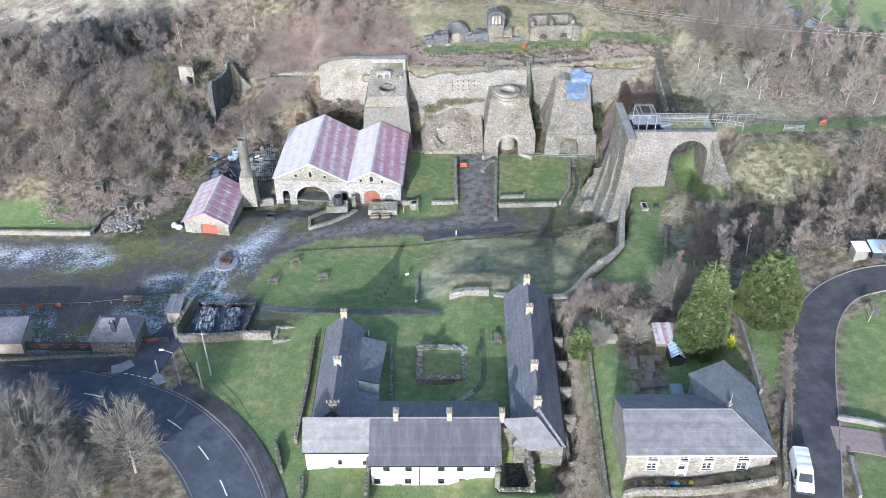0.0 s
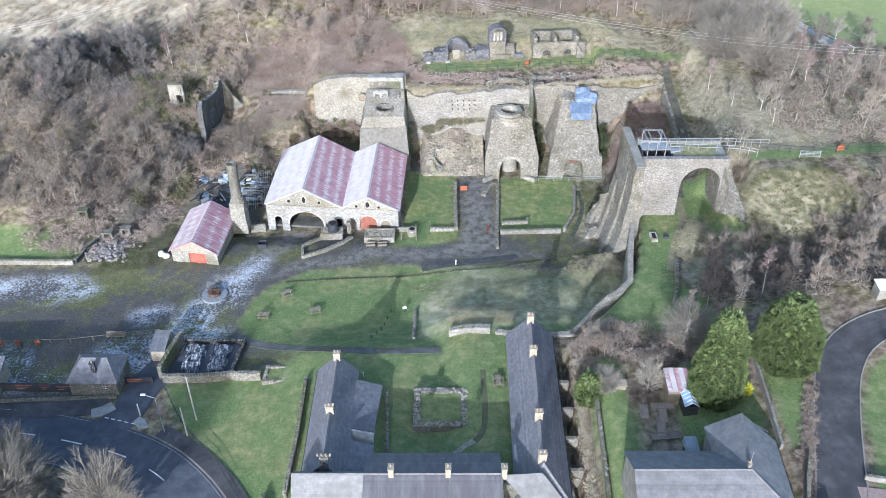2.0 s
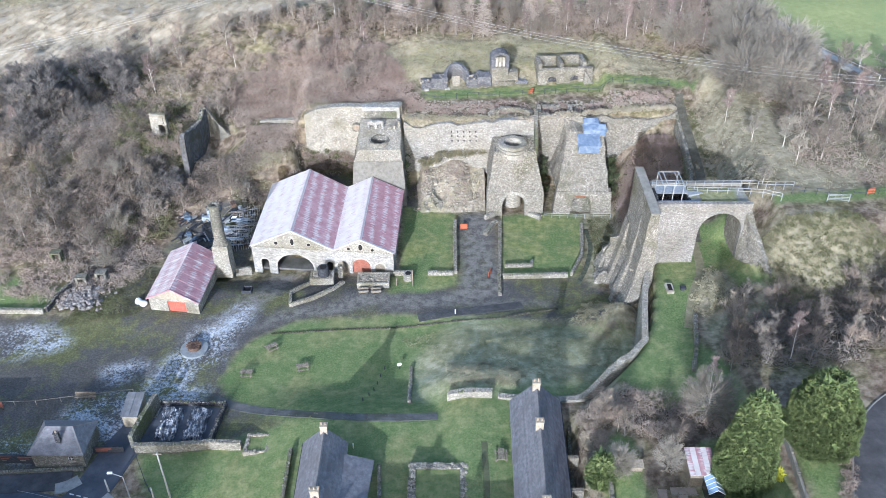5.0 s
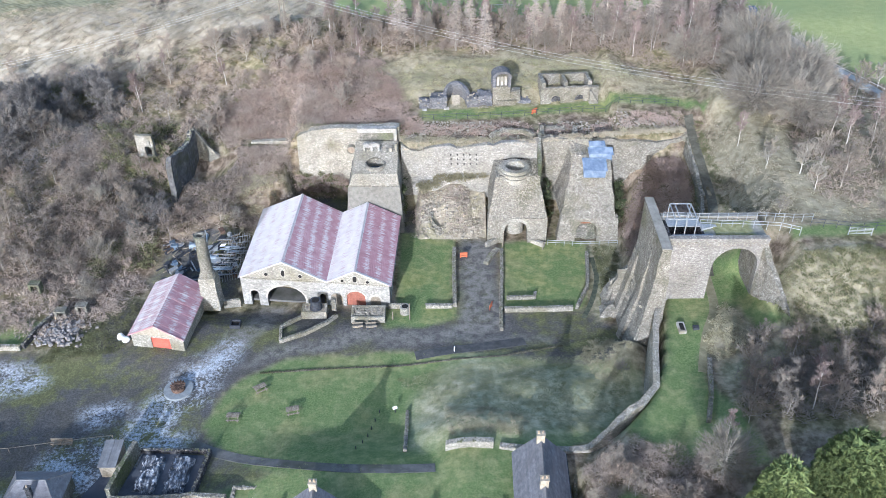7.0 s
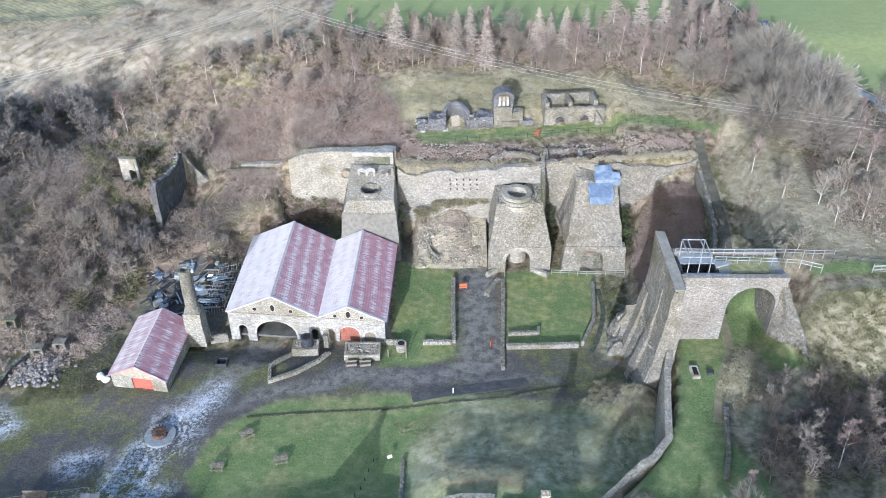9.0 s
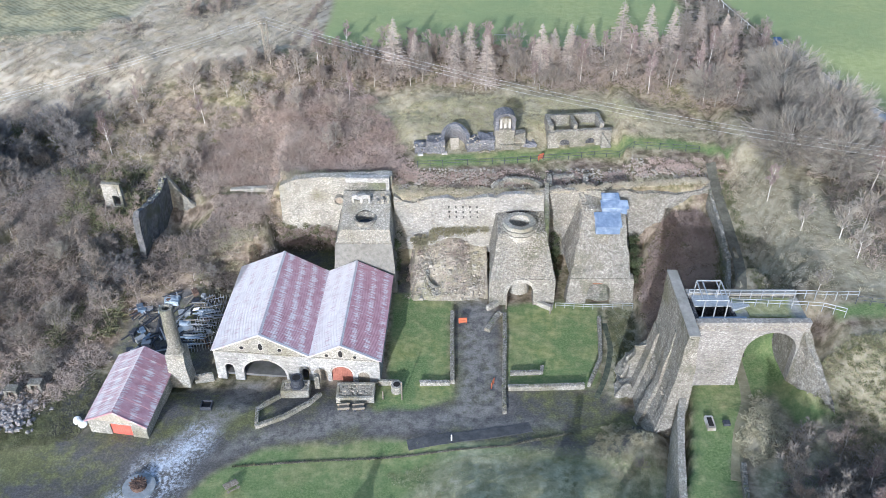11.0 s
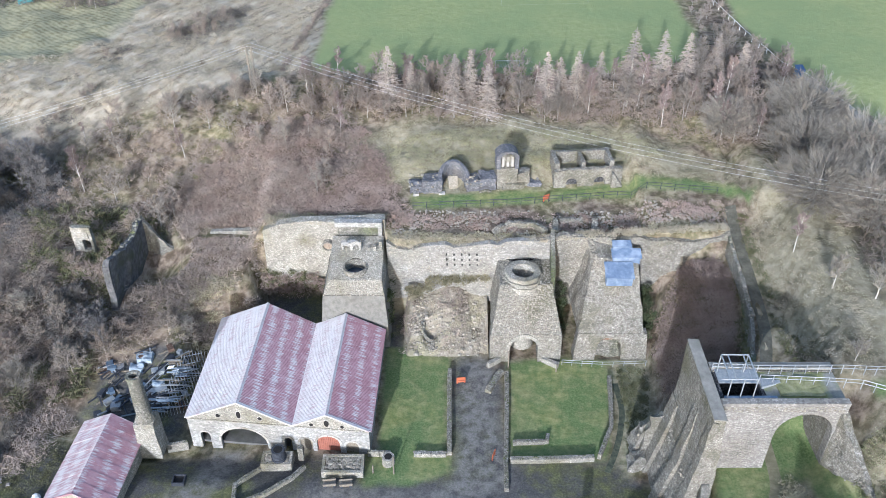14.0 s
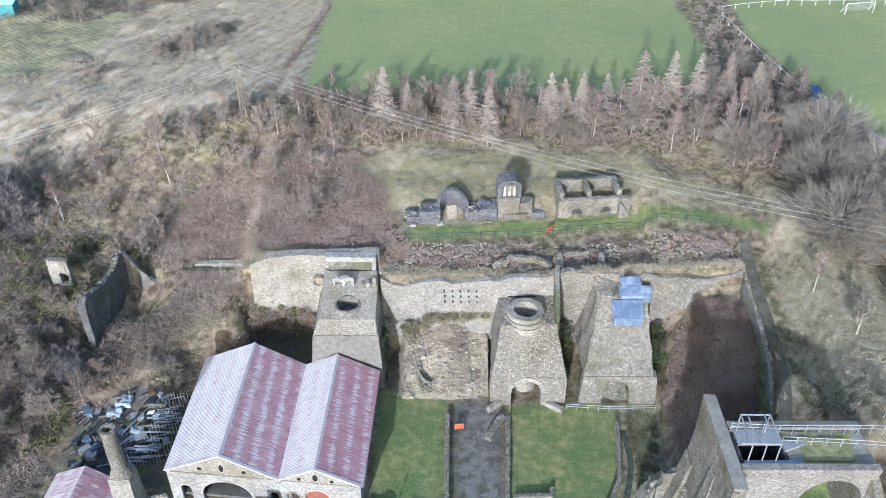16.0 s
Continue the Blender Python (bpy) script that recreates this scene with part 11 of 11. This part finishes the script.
thicket("undergrowth", "dry pale scrub strip between the cottages and the garden wall", [[(14.9, 50), (17.4, 50), (18.4, 80), (17.6, 86), (16.7, 62), (15.4, 57.5)]], 330, 110, 0.45, 0.8, 0.022, M_PALEGRASS, 8)
thicket("undergrowth", "roadside scrub under the bare trees", ROADSIDE, 240, 70, 1.0, 1.5, 0.028, M_TWIG_DUSK, 9)
thicket("ivy", "green ivy climbing a roadside tree trunk", [[(-53.9, 60.6), (-52.6, 60.6), (-52.6, 61.6), (-53.9, 61.6)]], 26, 60, 0.8, 0.6, 0.05, M_GREENIVY, 71, follow=lambda x, y: random.Random(int(x * 991 + y * 77)).uniform(0.2, 5.5))
thicket("rough_grass", "bleached grass and litter on the eastern hillside", [DRY[3]], 1300, 40, 0.28, 0.8, 0.026, M_DRYGRASS, 65, lean=0.7, category="grass")
thicket("rough_grass", "straw and green tufts on the rounded hill beside the bridge", [DRY[0]], 700, 36, 0.3, 0.75, 0.03, M_GREENTUFT, 73, lean=0.6, category="grass")
thicket("rough_grass", "tufted dry grass on the upper bank", [DRY[1]], 1500, 40, 0.3, 0.75, 0.03, M_DRYGRASS, 10, lean=0.6, category="grass")
thicket("rough_grass", "pale yellow-green tufted grass above the kilns", [[(-8, 168.5), (8, 169.2), (30, 171.5), (38, 172), (30, 180), (8, 182), (-10, 179)]], 1500, 40, 0.3, 0.7, 0.03, M_STRAWGREEN, 72, lean=0.7, category="grass")
thicket("rough_grass", "rough green grass on the old bank", [OLD_BANK], 900, 30, 0.24, 0.6, 0.035, M_OLIVE, 11, lean=0.6, category="grass")
thicket("tussock_grass", "bleached tussock grass in long rough rows", [[(-25.5, 255), (-26.5, 200), (-36, 196), (-50, 190), (-62, 184), (-76, 181), (-112, 173), (-112, 198), (-74, 205), (-66, 216), (-62, 250)]], 4400, 34, 0.5, 0.85, 0.042, M_PALEGRASS, 12, lean=0.7, category="grass")
thicket("undergrowth", "bramble and bushes at the garden ends", [[(18.6, 79), (26, 80), (33, 79), (33, 84), (20, 88), (17, 86)]], 90, 150, 1.4, 1.1, 0.022, M_TWIG_BROWN, 13)
thicket("undergrowth", "roadside hedge of brown twigs by the lane", [[(38.8, 53), (40.6, 59), (43.3, 66), (45.8, 73), (44.8, 73.6), (42.2, 67), (39.4, 60), (37.8, 54)]], 150, 60, 0.7, 0.6, 0.03, M_TWIG_BROWN, 14)

thicket("ivy", "dark ivy on the furnace flank and wall foot", [[(-7.8, 146.5), (-6.9, 146.5), (-6.9, 153), (-7.8, 153)], [(18.4, 146), (19.4, 146), (19.6, 153), (18.6, 153)], [(31.2, 143), (32, 143), (32.4, 152), (31.4, 152)]], 120, 40, 1.0, 0.6, 0.05, M_IVY, 20, follow=lambda x, y: random.Random(int(x * 991 + y * 77)).uniform(0, 7))
thicket("rough_grass", "tufts of dry grass along the bank tops", [[(-26, 156.8), (-8, 157.2), (-8, 159.5), (-26, 159)], [(-7.5, 153.6), (17.5, 153.4), (17.5, 155.5), (-7.5, 155.8)], [(18, 154), (43, 153.6), (43, 155.5), (18, 156)]], 420, 30, 0.5, 0.6, 0.05, M_DRYGRASS, 21, lean=0.7, category="grass", follow=lambda x, y: max(height(x, y), 13.2 if x > -8 else 14.4))
thicket("undergrowth", "rust-brown bramble on the bank above the furnaces", [[(-26, 157), (17, 156), (44, 156), (44, 161), (11, 160.5), (-4, 160), (-12, 168), (-26, 164)]], 420, 60, 0.6, 0.9, 0.045, M_RUST_LEAF, 22)

thicket("undergrowth", "dark straggling hedge line along the field edge", [[(-30.6, 199), (-29.4, 199), (-24.2, 241), (-25.2, 241)]], 130, 50, 0.7, 0.5, 0.05, M_TWIG_BROWN, 31)
thicket("undergrowth", "grey scrub patches in the tussock field", [[(-54, 212), (-43, 219), (-42, 231), (-47, 230), (-56, 218)], [(-66, 202), (-62, 210), (-60, 211), (-62, 203)], [(-70, 184), (-63, 191), (-61, 189), (-68, 182)], [(-40, 193), (-31, 197), (-33, 190), (-40, 186)], [(-118, 232), (-74, 231), (-58, 240), (-46, 246), (-46, 252), (-118, 252)]], 420, 60, 1.3, 1.3, 0.05, M_TWIG_GREY, 32)
thicket("rough_grass", "straw and olive tufts over the spoil mound", [[(-6, 143.4), (7.6, 143.2), (7.7, 152), (-4.5, 152)]], 150, 34, 0.3, 0.5, 0.035, M_DRYGRASS, 57, lean=0.8, category="grass", follow=MOUND_TOP)
thicket("undergrowth", "brown brambles over the spoil mound", [[(-6.4, 143.4), (-3.2, 144), (-3, 151.8), (-6, 151.8)], [(1.0, 144.5), (4.2, 144.5), (4.6, 152), (0, 152)]], 210, 50, 0.45, 0.6, 0.035, M_BRAKE, 58, follow=MOUND_TOP)
thicket("undergrowth", "brown and olive growth on the ledge of the spoil mound", [[(-4, 149.6), (1, 151.2), (8, 152), (8, 152.8), (0, 152.3), (-5, 151)]], 90, 60, 0.7, 0.6, 0.045, mat("olive_scrub", [(0.12, 0.11, 0.065), (0.20, 0.185, 0.12), (0.28, 0.255, 0.18)], 0.5, 0.95, 0), 33, follow=lambda x, y: 5.6 + 0.9 * (y - 150))

thicket("ivy", "olive ivy on the wall beside the sunken path", [[(40.0, 126.5), (40.8, 127.5), (43.4, 140), (43.4, 153), (42.7, 153), (42.5, 140)]], 150, 50, 0.9, 0.7, 0.05, M_OLIVE, 34, follow=lambda x, y: random.Random(int(x * 991 + y * 77)).uniform(5, 11))
thicket("undergrowth", "ivy-dark evergreen growth among the western trees", [[(-62, 150), (-50, 146), (-40, 152), (-38, 160), (-50, 166), (-66, 166)], [(-100, 166), (-66, 170), (-62, 176), (-100, 168)], [(-60, 130), (-50, 134), (-49, 142), (-58, 140)]], 110, 120, 2.4, 1.5, 0.06, M_OLIVE, 35, OPEN)
thicket("undergrowth", "bare pale scrub heap on the lawn by the tower", [[(40.6, 113.6), (38.4, 110), (36, 105), (35.4, 101.6), (39.5, 101.6), (41.8, 105), (41.6, 110)]], 120, 70, 0.5, 0.8, 0.032, M_DRYGRASS, 36)
thicket("undergrowth", "dry grass and twigs along the crest of the furnace walls", [[(-26, 156.4), (-8.5, 156.9), (-8.5, 158), (-26, 157.8)], [(-7.4, 153.3), (17.4, 153.1), (17.4, 154.4), (-7.4, 154.6)], [(17.8, 153.3), (43, 153), (43, 154.4), (18, 154.6)]], 420, 60, 0.55, 0.6, 0.035, M_PALEGRASS, 37, follow=lambda x, y: max(height(x, y), (12.6 + 0.09 * max(0.0, x)) if x > -8 else 14.6))
plant("g", 29.2, 112.6, 0.5)
plant("g", 41.6, 102.6, 0.62)
plant("g", 43.5, 104.5, 0.6)

thicket("undergrowth", "dark brown bramble between the rubble heap and the scrap", [[(-74, 118), (-62, 117), (-57, 118), (-51, 124), (-50, 129), (-53, 133), (-62, 130), (-76, 127)]], 200, 70, 1.3, 1.3, 0.045, M_TWIG_BROWN, 38)
thicket("lawn_tuft", "short mossy tufts in the casting lawns and green", [LAWNS[0], LAWNS[1], LAWNS[2], LAWNS[3]], 2800, 11, 0.12, 0.35, 0.05, mat("mossy_turf", [(0.105, 0.145, 0.06), (0.165, 0.20, 0.088), (0.24, 0.255, 0.125)], 0.25, 0.95, 0), 39, lean=0.9, category="grass")

thicket("rough_grass", "olive and straw tussocks on the steep bank by the bridge", [DRY[0]], 900, 34, 0.38, 0.55, 0.045, M_OLIVE, 40, lean=0.6, category="grass")

# Twigs coloured darker in place of the taller trees' shade.
thicket("undergrowth", "dense brown scrub on the western slope, darkened for tree shade", [[(-68, 129), (-52, 133), (-49.5, 141), (-51, 150), (-68, 152)], [(-48, 143), (-37, 143.5), (-32, 148), (-38, 154), (-46, 150)]], 380, 80, 2.0, 1.4, 0.04, mat("shaded_twigs", [(0.165, 0.138, 0.118), (0.25, 0.215, 0.185)], 0.8, 0.95, 0), 41)
for x, y, s in SPREAD_WEST:
    plant("s", x, y, s)

thicket("rough_grass", "rank olive grass on the drain bank", [[(25.6, 122.5), (28.6, 127), (31, 140), (26.8, 141), (26.6, 132)]], 170, 40, 0.5, 0.6, 0.045, M_OLIVE, 42, category="grass")
for x, y, s in ((-24, 172, 0.4), (-19, 176, 0.45), (-27, 178, 0.5), (-32, 172, 0.4), (-21, 181, 0.5), (-36, 178, 0.5), (-13, 172, 0.35)):
    plant("b", x, y, s)

for k, x, y, sc in (("g", 26.4, 76.6, 0.72), ("g", 21.6, 79.6, 0.6), ("b", 19.6, 82.6, 0.6)):
    plant(k, x, y, sc)
